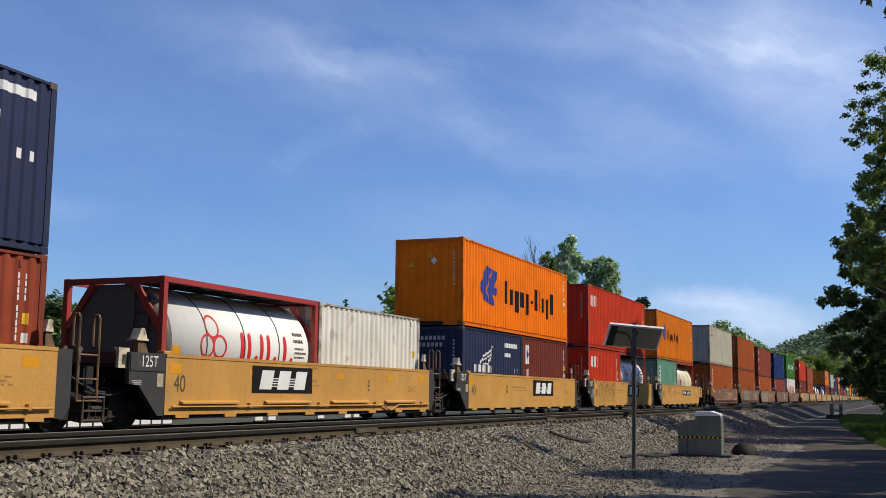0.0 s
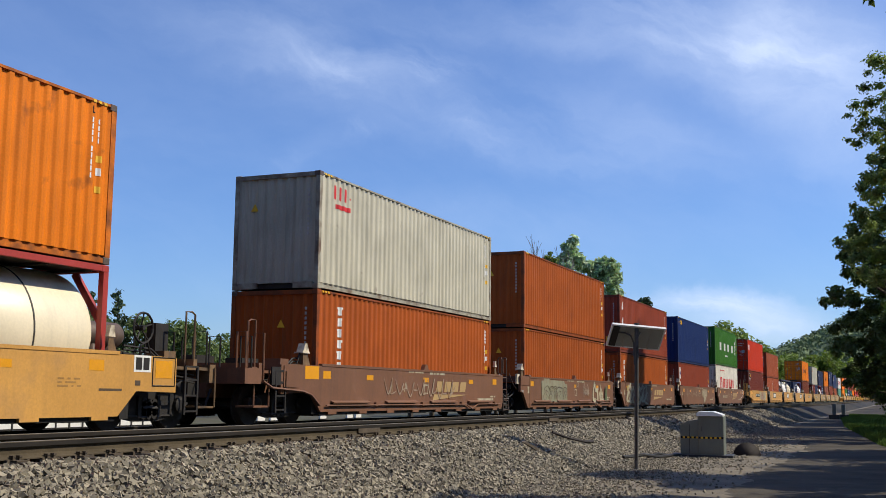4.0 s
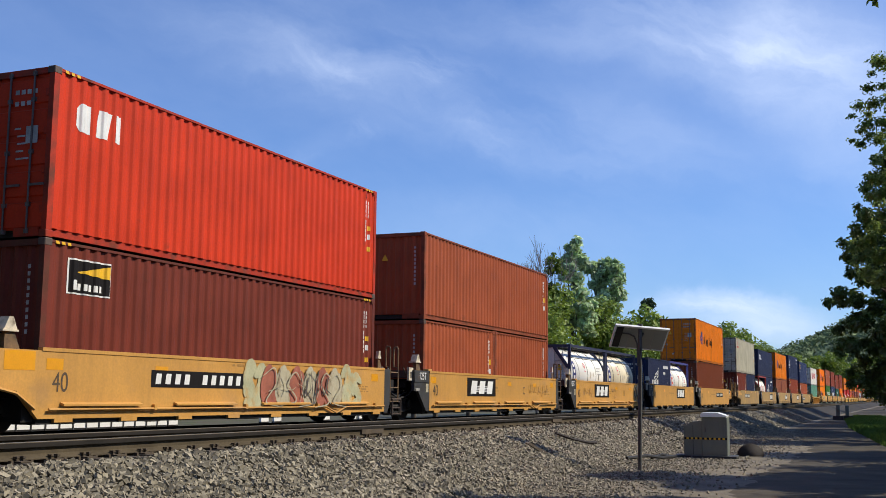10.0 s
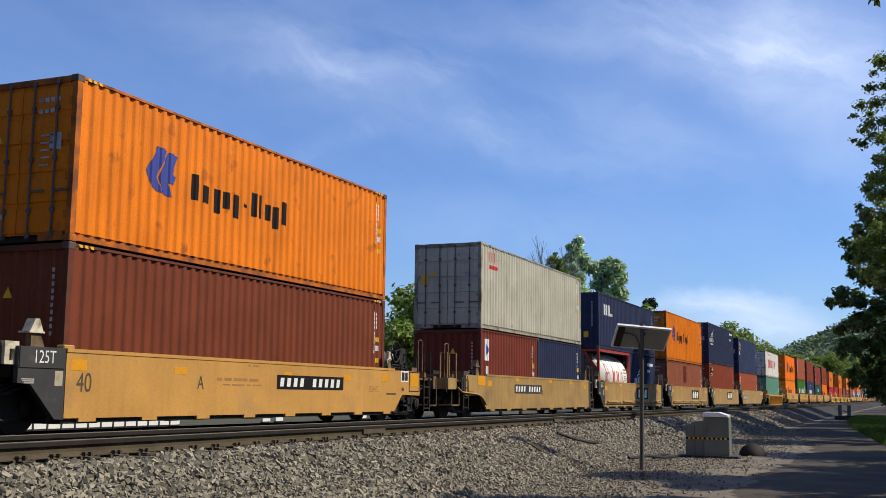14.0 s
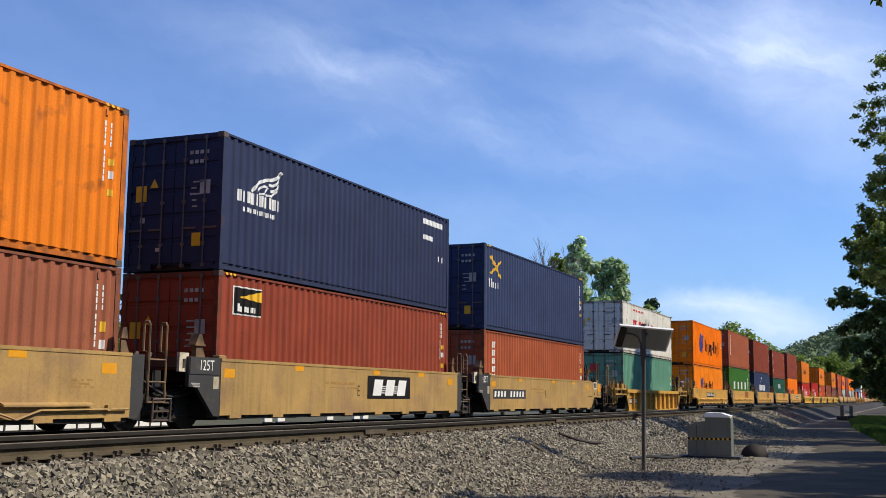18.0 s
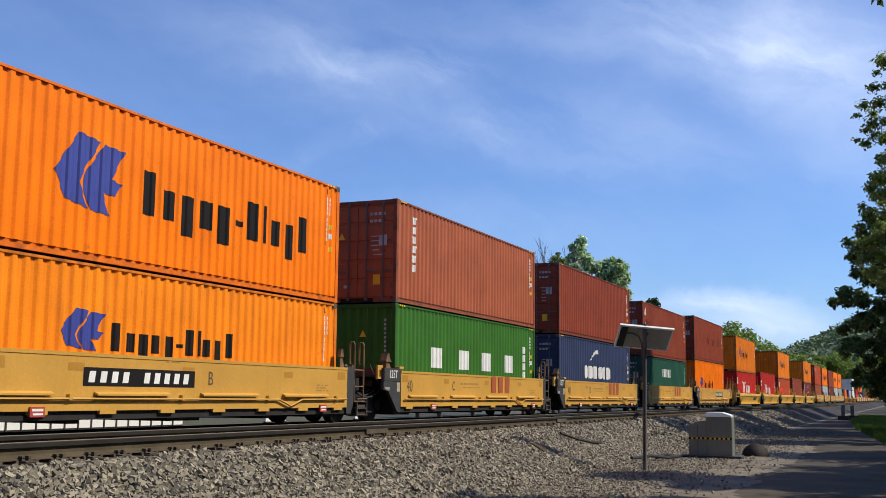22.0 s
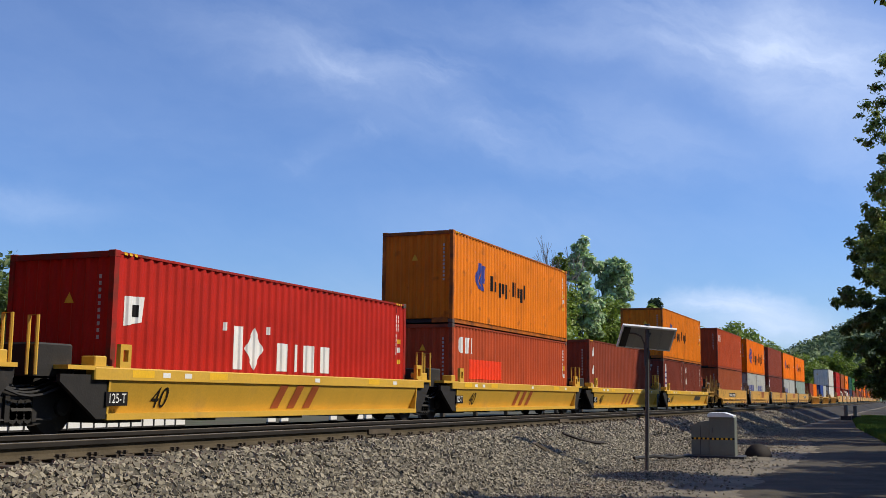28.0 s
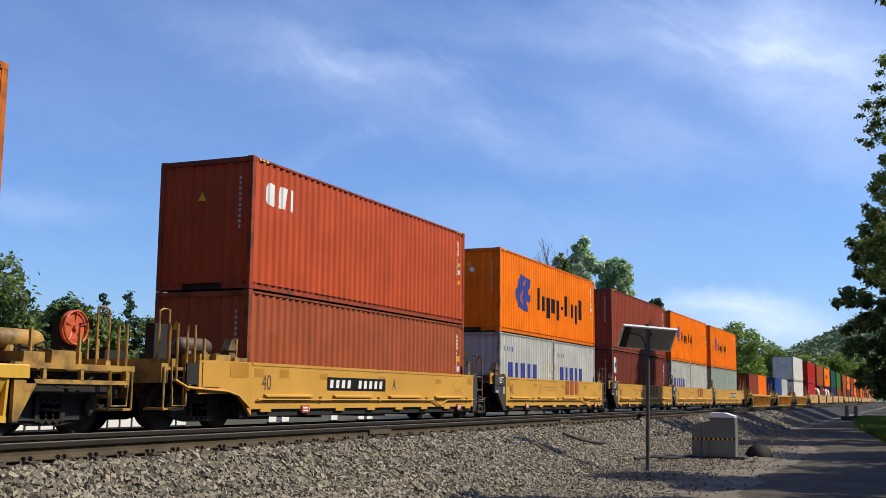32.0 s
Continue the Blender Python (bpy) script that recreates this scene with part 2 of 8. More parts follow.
M_RUSTRED = material("brick_red_lettering", (0.34, 0.075, 0.02), 0.55, 0, 0.12, 2, 30, 0.0)
M_RUSTFADE = material("faded_brick_red_lettering", (0.40, 0.17, 0.035), 0.55, 0, 0.12, 2, 30, 0.0)
M_MARKYEL = material("yellow_panel_paint", (0.78, 0.44, 0.015), 0.5, 0, 0.1, 2, 30, 0.0)
M_REFLECT = material("amber_reflector_tape", (0.72, 0.31, 0.012), 0.35, 0, 0.06, 4, 40, 0.0)
M_REDREFL = material("red_white_reflector", (0.42, 0.06, 0.04), 0.35, 0, 0.1, 4, 40, 0.0)
M_GRAF = material("pale_spray_paint", (0.43, 0.38, 0.26), 0.6, 0, 0.12, 3, 30, 0.0, (0.24, 0.15, 0.085), 0.38, 4.5, 0.3)
M_GRAFG = material("grey_green_spray_paint", (0.25, 0.24, 0.16), 0.6, 0, 0.10, 3, 30, 0.0, (0.22, 0.13, 0.07), 0.34, 2.6, 0.3)
M_GRAFD = material("sprayed_outline", (0.075, 0.06, 0.05), 0.6, 0, 0.2, 3, 30, 0.0)
M_GRAFT = material("thin_worn_spray", (0.33, 0.25, 0.18), 0.6, 0, 0.2, 3, 30, 0.0, (0.2, 0.09, 0.045), 0.45, 5.0)
M_GRAFGREEN = material("dull_green_spray", (0.10, 0.13, 0.06), 0.6, 0, 0.2, 3, 30, 0.0, (0.2, 0.12, 0.07), 0.3, 4.0)
M_GRAFY = material("dull_yellow_spray", (0.42, 0.30, 0.10), 0.6, 0, 0.15, 3, 30, 0.0, (0.2, 0.12, 0.07), 0.35, 4.0)
M_GRAFPALE = material("pale_green_spray", (0.42, 0.40, 0.24), 0.6, 0, 0.15, 3, 30, 0.0, (0.5, 0.27, 0.06), 0.4, 4.0)
M_GRAFR = material("dull_red_spray_paint", (0.32, 0.10, 0.06), 0.6, 0, 0.2, 3, 30, 0.0)
M_ORPATCH = material("fresh_orange_patch", (0.88, 0.045, 0.002), 0.5, 0, 0.08, 2, 20, 0.0)
M_TANK = material("white_tank_cladding", (0.90, 0.875, 0.81), 0.5, 0, 0.03, 1.0, 20, 0.03, (0.55, 0.48, 0.38), 0.04, 2, 0.05, 0.02)
M_GUIDE = material("grimy_cream_guide_paint", (0.58, 0.50, 0.37), 0.6, 0, 0.2, 4, 30, 0.1, (0.16, 0.12, 0.08), 0.35, 6)
M_BAND = material("dark_blue_lettering_band", (0.024, 0.024, 0.12), 0.5, 0, 0.1, 2, 30, 0.0)
M_TANKGREY = material("pale_grey_tank_end", (0.80, 0.76, 0.68), 0.5, 0, 0.15, 1.5, 20, 0.06, (0.2, 0.17, 0.14), 0.15, 2.5, 0.2)
M_SEAM = material("dark_walkway_steel", (0.045, 0.037, 0.03), 0.6, 0.2, 0.2, 4, 40, 0.1, RUST, 0.15, 5)
M_SPILL = material("dried_spill_stain", (0.45, 0.38, 0.29), 0.6, 0, 0.2, 5, 40, 0.0)
# tank end: soot, and the shade of its unlit side in the colour
M_TANKEND = material("sooty_shaded_tank_end", (0.13, 0.105, 0.09), 0.5, 0, 0.2, 1.5, 20, 0.1, (0.3, 0.27, 0.24), 0.1, 2, 0.3)
M_CREAM = material("cream_tank_cladding", (0.80, 0.70, 0.50), 0.38, 0, 0.06, 1.0, 20, 0.05, (0.40, 0.30, 0.2), 0.04, 2, 0.15, 0.03)
M_REDFRAME = material("red_tank_frame", (0.36, 0.035, 0.025), 0.5, 0, 0.12, 2, 30, 0.1, RUST, 0.05, 3)
M_BLUEFRAME = material("dark_blue_tank_frame", (0.03, 0.035, 0.075), 0.5, 0, 0.12, 2, 30, 0.1, RUST, 0.05, 3)
M_VIOLET = material("violet_blue_tank_frame", (0.055, 0.055, 0.24), 0.5, 0, 0.12, 2, 30, 0.1, RUST, 0.03, 3)
M_ORANGEPART = material("orange_brake_paint", (0.55, 0.10, 0.03), 0.5, 0, 0.15, 3, 30, 0.1)
M_RAILTOP = material("polished_rail_head", (0.20, 0.19, 0.17), 0.6, 0.0, 0.08, 3, 60, 0.05, spec=0.25)
M_HEADSIDE = material("greasy_rail_side", (0.022, 0.018, 0.015), 0.7, 0.0, 0.2, 3, 40, 0.1, spec=0.2)
M_RAILSIDE = material("rusty_rail_web", (0.080, 0.062, 0.040), 0.9, 0.0, 0.2, 3, 40, 0.25, spec=0.15)
M_TIE = material("creosoted_timber", (0.062, 0.046, 0.032), 0.9, 0, 0.25, 3, 60, 0.4, None, 0, 1, 0, 0.2)
M_PLATE = material("rusty_track_fastening", (0.088, 0.064, 0.042), 0.85, 0.1, 0.2, 5, 40, 0.3)
M_STONE = material("crushed_limestone", (0.216, 0.187, 0.137), 0.9, 0, 0.0, 1, 60, 0.3)
# near black: the shadow in the gaps between stones is in this colour
M_BALLAST = material("ballast_gap_shade", (0.022, 0.018, 0.014), 0.95, 0, 0.3, 1.5, 28, 0.8, (0.012, 0.010, 0.008), 0.5, 14)
M_ROAD = material("grey_gravel_road", (0.172, 0.144, 0.102), 0.95, 0, 0.26, 0.7, 38, 0.8, (0.12, 0.10, 0.076), 0.5, 2.3)
# packed gravel with the shade of the roadside trees put into its colour
M_ROADSHADE = material("packed_gravel_shade", (0.056, 0.044, 0.028), 0.95, 0, 0.36, 0.6, 30, 0.9, (0.040, 0.032, 0.021), 0.5, 1.4)
M_GROUND = material("earth_with_weeds", (0.07, 0.062, 0.04), 0.95, 0, 0.25, 0.5, 20, 0.5, (0.05, 0.075, 0.02), 0.4, 0.6)
M_VERGE = material("mossy_verge_soil", (0.04, 0.05, 0.018), 0.95, 0, 0.3, 0.8, 30, 0.5, (0.06, 0.05, 0.03), 0.35, 0.8)
M_GRASS = material("verge_grass", (0.09, 0.16, 0.024), 0.9, 0, 0.3, 1.0, 30, 0.3, translucent=0.3)
M_BARK = material("grey_brown_bark", (0.085, 0.068, 0.052), 0.95, 0, 0.25, 2, 30, 0.6)
M_TWIG = material("pale_grey_twigs", (0.24, 0.205, 0.19), 0.9, 0, 0.2, 2, 30, 0.0)
# leaves of the shaded tree and bushes: their shade is in the colour
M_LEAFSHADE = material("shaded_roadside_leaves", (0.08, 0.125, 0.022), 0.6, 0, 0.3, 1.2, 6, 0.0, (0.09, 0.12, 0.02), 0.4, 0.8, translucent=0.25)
M_LEAF = material("broad_leaves", (0.205, 0.28, 0.04), 0.55, 0, 0.3, 1.2, 6, 0.0, (0.19, 0.25, 0.045), 0.35, 0.8, translucent=0.35)
M_LEAFDARK = material("dark_green_leaves", (0.125, 0.19, 0.028), 0.6, 0, 0.3, 1.2, 6, 0.0, (0.17, 0.21, 0.035), 0.45, 0.8, translucent=0.55)
# sunlit counterpart: brighter leaf colour for the near roadside tree
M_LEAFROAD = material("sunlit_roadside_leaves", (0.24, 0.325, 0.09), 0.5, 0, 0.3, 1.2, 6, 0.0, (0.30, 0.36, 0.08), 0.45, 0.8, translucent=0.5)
M_LEAFDEEP = material("deep_green_leaves", (0.15, 0.205, 0.055), 0.6, 0, 0.3, 1.2, 6, 0.0, (0.05, 0.085, 0.03), 0.45, 0.8, translucent=0.4)
M_LEAFPALE = material("pale_underside_leaves", (0.50, 0.62, 0.36), 0.45, 0, 0.3, 1.2, 6, 0.0, (0.20, 0.32, 0.10), 0.5, 0.7, translucent=0.35)
M_NEEDLE = material("conifer_needles", (0.055, 0.09, 0.032), 0.7, 0, 0.3, 1.5, 8, 0.0, translucent=0.15)
# aerial haze is tinted into both hill colours
M_HILL = material("distant_wooded_slope", (0.08, 0.12, 0.06), 0.9, 0, 0.3, 0.05, 0.6, 0.0, (0.09, 0.12, 0.05), 0.35, 0.03)
M_HILLLEAF = material("hazy_hill_foliage", (0.17, 0.22, 0.10), 0.9, 0, 0.3, 0.05, 0.6, 0.0, (0.12, 0.16, 0.09), 0.4, 0.02)
M_CONC = material("pale_concrete", (0.72, 0.71, 0.68), 0.85, 0, 0.08, 1, 30, 0.2)
M_POST = material("weathered_grey_post", (0.10, 0.095, 0.09), 0.8, 0.2, 0.15, 3, 40, 0.2)
M_CASE = material("grey_equipment_paint", (0.155, 0.165, 0.14), 0.5, 0.1, 0.10, 2, 30, 0.1, (0.2, 0.18, 0.15), 0.06, 2, 0.2)
M_ALU = material("bright_aluminium_edge", (0.80, 0.80, 0.79), 0.4, 0.0, 0.06, 3, 40, 0.0)
M_CELL = material("solar_backsheet", (0.30, 0.30, 0.275), 0.5, 0, 0.06, 3, 40, 0.0)
M_CELLTOP = material("dark_solar_cells", (0.012, 0.014, 0.035), 0.12, 0, 0.1, 6, 40, 0.0)
M_BUNDLE = material("dark_brown_tarpaulin", (0.02, 0.013, 0.013), 0.8, 0, 0.25, 4, 30, 0.3)
M_OCHRE = material("faded_ochre_panel", (0.42, 0.20, 0.02), 0.5, 0, 0.1, 2, 30, 0.0)
M_RUBBER = material("black_rubber", (0.02, 0.018, 0.018), 0.75, 0, 0.2, 5, 40, 0.2)
M_CABLE = material("black_cable", (0.015, 0.014, 0.014), 0.6, 0, 0.1, 5, 40, 0.0)
M_WOOD = material("grey_split_wood", (0.16, 0.125, 0.095), 0.9, 0, 0.25, 3, 40, 0.5)


def island_variation(mat, spread):
    """Each loose piece of the mesh gets its own lightness."""
    nt = mat.node_tree
    bsdf = nt.nodes["Principled BSDF"]
    src = bsdf.inputs["Base Color"].links[0].from_socket
    geo = nt.nodes.new("ShaderNodeNewGeometry")
    r = nt.nodes.new("ShaderNodeMapRange")
    r.inputs["To Min"].default_value, r.inputs["To Max"].default_value = 1 - spread, 1 + spread
    nt.links.new(geo.outputs["Random Per Island"], r.inputs[0])
    vm = nt.nodes.new("ShaderNodeVectorMath")
    vm.operation = "SCALE"
    nt.links.new(src, vm.inputs[0])
    nt.links.new(r.outputs[0], vm.inputs["Scale"])
    nt.links.new(vm.outputs[0], bsdf.inputs["Base Color"])


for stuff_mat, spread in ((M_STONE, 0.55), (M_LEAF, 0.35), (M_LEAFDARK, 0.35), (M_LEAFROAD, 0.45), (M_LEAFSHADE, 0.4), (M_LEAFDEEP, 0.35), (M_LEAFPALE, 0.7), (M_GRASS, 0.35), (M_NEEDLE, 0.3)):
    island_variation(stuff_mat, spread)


# ---- mesh tools ----
class Shape:
    """Collects vertices and faces of one mesh."""

    def __init__(self):
        self.v, self.f = [], []

    def add(self, verts, faces):
        n = len(self.v)
        self.v += [tuple(p) for p in verts]
        self.f += [tuple(i + n for i in q) for q in faces]
        return self

    def box(self, x0, x1, y0, y1, z0, z1):
        return self.add([(x0, y0, z0), (x1, y0, z0), (x1, y1, z0), (x0, y1, z0), (x0, y0, z1), (x1, y0, z1), (x1, y1, z1), (x0, y1, z1)],
                        [(0, 3, 2, 1), (4, 5, 6, 7), (0, 1, 5, 4), (1, 2, 6, 5), (2, 3, 7, 6), (3, 0, 4, 7)])

    def chamfer(self, x0, x1, y0, y1, z0, z1, c):
        """A box with chamfered vertical and top edges."""
        a = [(x0 + c, y0), (x1 - c, y0), (x1, y0 + c), (x1, y1 - c), (x1 - c, y1), (x0 + c, y1), (x0, y1 - c), (x0, y0 + c)]
        cx, cy = (x0 + x1) / 2, (y0 + y1) / 2
        top = [(x + (c if x < cx else -c) * 0.7, y + (c if y < cy else -c) * 0.7) for x, y in a]
        v = [(x, y, z0) for x, y in a] + [(x, y, z1 - c) for x, y in a] + [(x, y, z1) for x, y in top]
        f = [tuple(range(7, -1, -1)), tuple(range(16, 24))]
        for k in (0, 8):
            f += [(k + i, k + (i + 1) % 8, k + 8 + (i + 1) % 8, k + 8 + i) for i in range(8)]
        return self.add(v, f)

    def prism(self, poly, axis, a, b):
        """A flat outline carried along an axis; poly runs counter-clockwise seen from the + end."""
        n = len(poly)
        put = {"x": lambda p, w: (w, p[0], p[1]), "y": lambda p, w: (p[0], w, p[1]), "z": lambda p, w: (p[0], p[1], w)}[axis]
        v = [put(p, a) for p in poly] + [put(p, b) for p in poly]
        f = [tuple(range(n - 1, -1, -1)), tuple(range(n, 2 * n))] + [(i, (i + 1) % n, n + (i + 1) % n, n + i) for i in range(n)]
        return self.add(v, f)

    def rod(self, p, q, r, n=8, r2=None):
        p, q = Vector(p), Vector(q)
        d = (q - p).normalized()
        e = d.orthogonal().normalized()
        g = d.cross(e)
        r2 = r if r2 is None else r2
        ring = [math.cos(2 * math.pi * i / n) * e + math.sin(2 * math.pi * i / n) * g for i in range(n)]
        v = [p + r * w for w in ring] + [q + r2 * w for w in ring]
        return self.add(v, [tuple(range(n - 1, -1, -1)), tuple(range(n, 2 * n))] + [(i, (i + 1) % n, n + (i + 1) % n, n + i) for i in range(n)])

    def tube(self, pts, r, n=6):
        """A bent bar: one skin swept along the points."""
        pts = [Vector(p) for p in pts]
        v, f = [], []
        e = None
        for k, p in enumerate(pts):
            d = (pts[min(k + 1, len(pts) - 1)] - pts[max(k - 1, 0)]).normalized()
            e = d.orthogonal().normalized() if e is None or (e - d * e.dot(d)).length < 0.05 else (e - d * e.dot(d)).normalized()
            g = d.cross(e)
            v += [p + r * (math.cos(2 * math.pi * i / n) * e + math.sin(2 * math.pi * i / n) * g) for i in range(n)]
        for k in range(len(pts) - 1):
            f += [(k * n + i, k * n + (i + 1) % n, (k + 1) * n + (i + 1) % n, (k + 1) * n + i) for i in range(n)]
        f += [tuple(range(n - 1, -1, -1)), tuple((len(pts) - 1) * n + i for i in range(n))]
        return self.add(v, f)

    def turned(self, outline, centre, axis="x", n=28):
        """A turned body: outline of (along, radius) about an axis through centre."""
        v, f = [], []
        for a, r in outline:
            for i in range(n):
                w = 2 * math.pi * i / n
                c, s = r * math.cos(w), r * math.sin(w)
                v.append((centre[0] + a, centre[1] + c, centre[2] + s) if axis == "x" else (centre[0] + s, centre[1] + a, centre[2] + c))
        m = len(outline)
        for k in range(m - 1):
            f += [(k * n + i, k * n + (i + 1) % n, (k + 1) * n + (i + 1) % n, (k + 1) * n + i) for i in range(n)]
        f += [tuple(range(n - 1, -1, -1)), tuple((m - 1) * n + i for i in range(n))]
        return self.add(v, f)

    def mesh(self, name, smooth=False, flip=True):
        me = bpy.data.meshes.new(name)
        me.from_pydata(self.v, [], self.f)
        me.validate()
        if flip:
            bm = bmesh.new()
            bm.from_mesh(me)
            bmesh.ops.recalc_face_normals(bm, faces=bm.faces)
            bm.to_mesh(me)
            bm.free()
        if smooth:
            me.shade_smooth()
        me.materials.append(None)
        return me


CACHE = {}


def cached(key, build, smooth=False):
    if key not in CACHE:
        CACHE[key] = build().mesh(key.split(":")[0], smooth)
    return CACHE[key]


def put_mesh(name, me, mat):
    ob = new(name, me)
    ob.material_slots[0].link, ob.material_slots[0].material = "OBJECT", mat
    return ob


def part(name, shape, mat, parent, label="", m=None, smooth=False):
    """One mesh object under a thing or a part; shape is a Shape or a shared mesh."""
    me = shape.mesh(name, smooth) if isinstance(shape, Shape) else shape
    ob = put_mesh(name, me, mat)
    ob.parent = parent
    if m is not None:
        ob.matrix_basis = m
    return tagged(ob, label) if label else ob


def root(name, label, category, group="", m=None):
    ob = new(name)
    ob.empty_display_size = 0.3
    if m is not None:
        ob.matrix_basis = m
    return tagged(ob, label, category, group)


def thing(name, shape, mat, label, category, group="", kind="", m=None, smooth=False):
    ob = put_mesh(name, shape.mesh(name, smooth) if isinstance(shape, Shape) else shape, mat)
    if m is not None:
        ob.matrix_basis = m
    return tagged(ob, label, category, group, kind)


def writing(text, height):
    """A flat mesh of built-in lettering, readable from +X: its y runs along the text, centred at 0."""
    key = "writing:%s:%.3f" % (text, height)
    if key not in CACHE:
        cu = bpy.data.curves.new("writing", "FONT")
        cu.body, cu.size, cu.align_x, cu.align_y = text, height * 1.38, "CENTER", "CENTER"
        ob = new("writing", cu)
        me = bpy.data.meshes.new_from_object(ob.evaluated_get(bpy.context.evaluated_depsgraph_get()))
        bpy.data.objects.remove(ob)
        me.transform(Matrix(((0, 0, 1, 0), (0.82, 0, 0, 0), (0, 1, 0, 0), (0, 0, 0, 1))))
        me.materials.clear()
        me.materials.append(None)
        CACHE[key] = me
    return CACHE[key]


MOVING = []          # (thing, x, y at the start, z)
SPINNING = []        # (wheelset, y of the axle at the start, pose in its truck)
# ---- containers ----
HALF = 1.219
L40, L20 = 12.192, 6.058
HC, STD = 2.896, 2.591
PITCH = 0.278


def wave(y, length):
    """How deep the corrugated side lies behind the outer plane at y."""
    u = ((y + length / 2 - 0.17) % PITCH) / PITCH
    if abs(y) > length / 2 - 0.19:
        return 0.0
    knots = ((0, 0), (0.26, 0), (0.33, 0.005), (0.46, 0.033), (0.53, 0.038), (0.76, 0.038), (0.83, 0.033), (0.95, 0.005), (1, 0))
    for (a, p), (b, q) in zip(knots, knots[1:]):
        if u <= b:
            return p + (q - p) * (u - a) / (b - a)
    return 0.0


def breaks(y0, y1, length):
    """The places between y0 and y1 at which the corrugation bends."""
    out, k = [y0, y1], 0
    start = -length / 2 + 0.17
    for k in range(int(length / PITCH) + 1):
        for u in (0, 0.26, 0.33, 0.46, 0.53, 0.76, 0.83, 0.95):
            y = start + (k + u) * PITCH
            if y0 < y < y1:
                out.append(y)
    return sorted(out)


def drape(shape, poly, length, proud=0.005):
    """Paint: a convex outline of (y, z) laid on the corrugated +X side."""
    lo, hi = min(p[0] for p in poly), max(p[0] for p in poly)
    cols = sorted(set(breaks(lo, hi, length) + [p[0] for p in poly]))
    rows = []
    for y in cols:
        zs = []
        for (a, b), (c, d) in zip(poly, poly[1:] + poly[:1]):
            if abs(a - c) < 1e-6:
                if abs(a - y) < 1e-6:
                    zs += [b, d]
            elif min(a, c) - 1e-6 <= y <= max(a, c) + 1e-6:
                zs.append(b + (d - b) * (y - a) / (c - a))
        rows.append((y, min(zs), max(zs)))
    for (y0, a0, b0), (y1, a1, b1) in zip(rows, rows[1:]):
        if y1 - y0 < 1e-5:
            continue
        x0, x1 = (HALF - 0.012 - wave(y, length) + proud for y in (y0, y1))
        shape.add([(x0, y0, a0), (x1, y1, a1), (x1, y1, b1), (x0, y0, b0)], [(0, 1, 2, 3)])
    return shape


def rect(y0, y1, z0, z1, lean=0.0):
    return [(y0, z0), (y1, z0), (y1 + lean, z1), (y0 + lean, z1)]


def bars(shape, pattern, y, z, height, length, width=0.62, lean=0.0, stroke=0.86):
    """A word as plain bars: T tall, x low, p hanging, i thin tall, - dash, space; returns the end."""
    for c in pattern:
        w = height * width
        if c == " ":
            y += w * 0.6
            continue
        z0, z1, k = {"T": (0, 1, 0.62), "x": (0, 0.68, 0.62), "p": (-0.28, 0.68, 0.62), "i": (0, 1, 0.2), "-": (0.28, 0.42, 0.45)}[c]
        drape(shape, rect(y, y + w * k * stroke, z + z0 * height, z + z1 * height, lean), length)
        y += w * k + height * width * 0.24
    return y


def side_mesh(length, height):
    def build():
        s = Shape()
        y0, y1 = -length / 2 + 0.12, length / 2 - 0.12
        cols = breaks(y0, y1, length)
        pts = [(HALF - 0.012 - wave(y, length), y) for y in cols]
        z0, z1 = 0.15, height - 0.055
        n = len(pts)
        s.add([(x, y, z0) for x, y in pts] + [(x, y, z1) for x, y in pts], [(i, i + 1, n + i + 1, n + i) for i in range(n - 1)])
        s.add([(x - 0.004, y, z0) for x, y in pts] + [(x - 0.004, y, z1) for x, y in pts], [(i + 1, i, n + i, n + i + 1) for i in range(n - 1)])
        return s
    key = "side_panel:%.2f:%.2f" % (length, height)
    if key not in CACHE:
        CACHE[key] = build().mesh("side_panel", True, flip=False)
    return CACHE[key]


def frame_mesh(length, height):
    def build():
        s = Shape()
        a = length / 2
        for sx in (-1, 1):
            x0, x1 = sorted((sx * HALF, sx * (HALF - 0.06)))
            s.box(x0, x1, -a + 0.15, a - 0.15, height - 0.060, height - 0.014)      # top rail
            s.box(x0, x1, -a + 0.15, a - 0.15, 0.012, 0.03)                         # bottom rail: a channel with a lower lip
            w0, w1 = sorted((sx * (HALF - 0.006), sx * (HALF - 0.03)))
            s.box(w0, w1, -a + 0.15, a - 0.15, 0.03, 0.098)
            w0, w1 = sorted((sx * (HALF - 0.058), sx * (HALF - 0.07)))
            s.box(w0, w1, -a + 0.15, a - 0.15, 0.098, 0.16)
            for sy in (-1, 1):
                yy0, yy1 = sorted((sy * a, sy * (a - 0.13)))
                xx0, xx1 = sorted((sx * HALF, sx * (HALF - 0.11)))
                s.box(xx0, xx1, yy0, yy1, 0.118, height - 0.118)                     # post
        for sy in (-1, 1):
            yy0, yy1 = sorted((sy * a, sy * (a - 0.07)))
            s.box(-HALF + 0.16, HALF - 0.16, yy0, yy1, height - 0.12, height - 0.012)
            if length > 7 and sy < 0:
                s.box(-HALF + 0.16, -0.52, yy0, yy1, 0.012, 0.16)
                s.box(0.52, HALF - 0.16, yy0, yy1, 0.012, 0.16)
            else:
                s.box(-HALF + 0.16, HALF - 0.16, yy0, yy1, 0.012, 0.16)
        if length > 7:                                                             # fork and gooseneck tunnel
            s.box(-0.5, 0.5, -a + 0.4, -a + 3.2, 0.05, 0.13)
        return s
    return cached("frame:%.2f:%.2f" % (length, height), build)


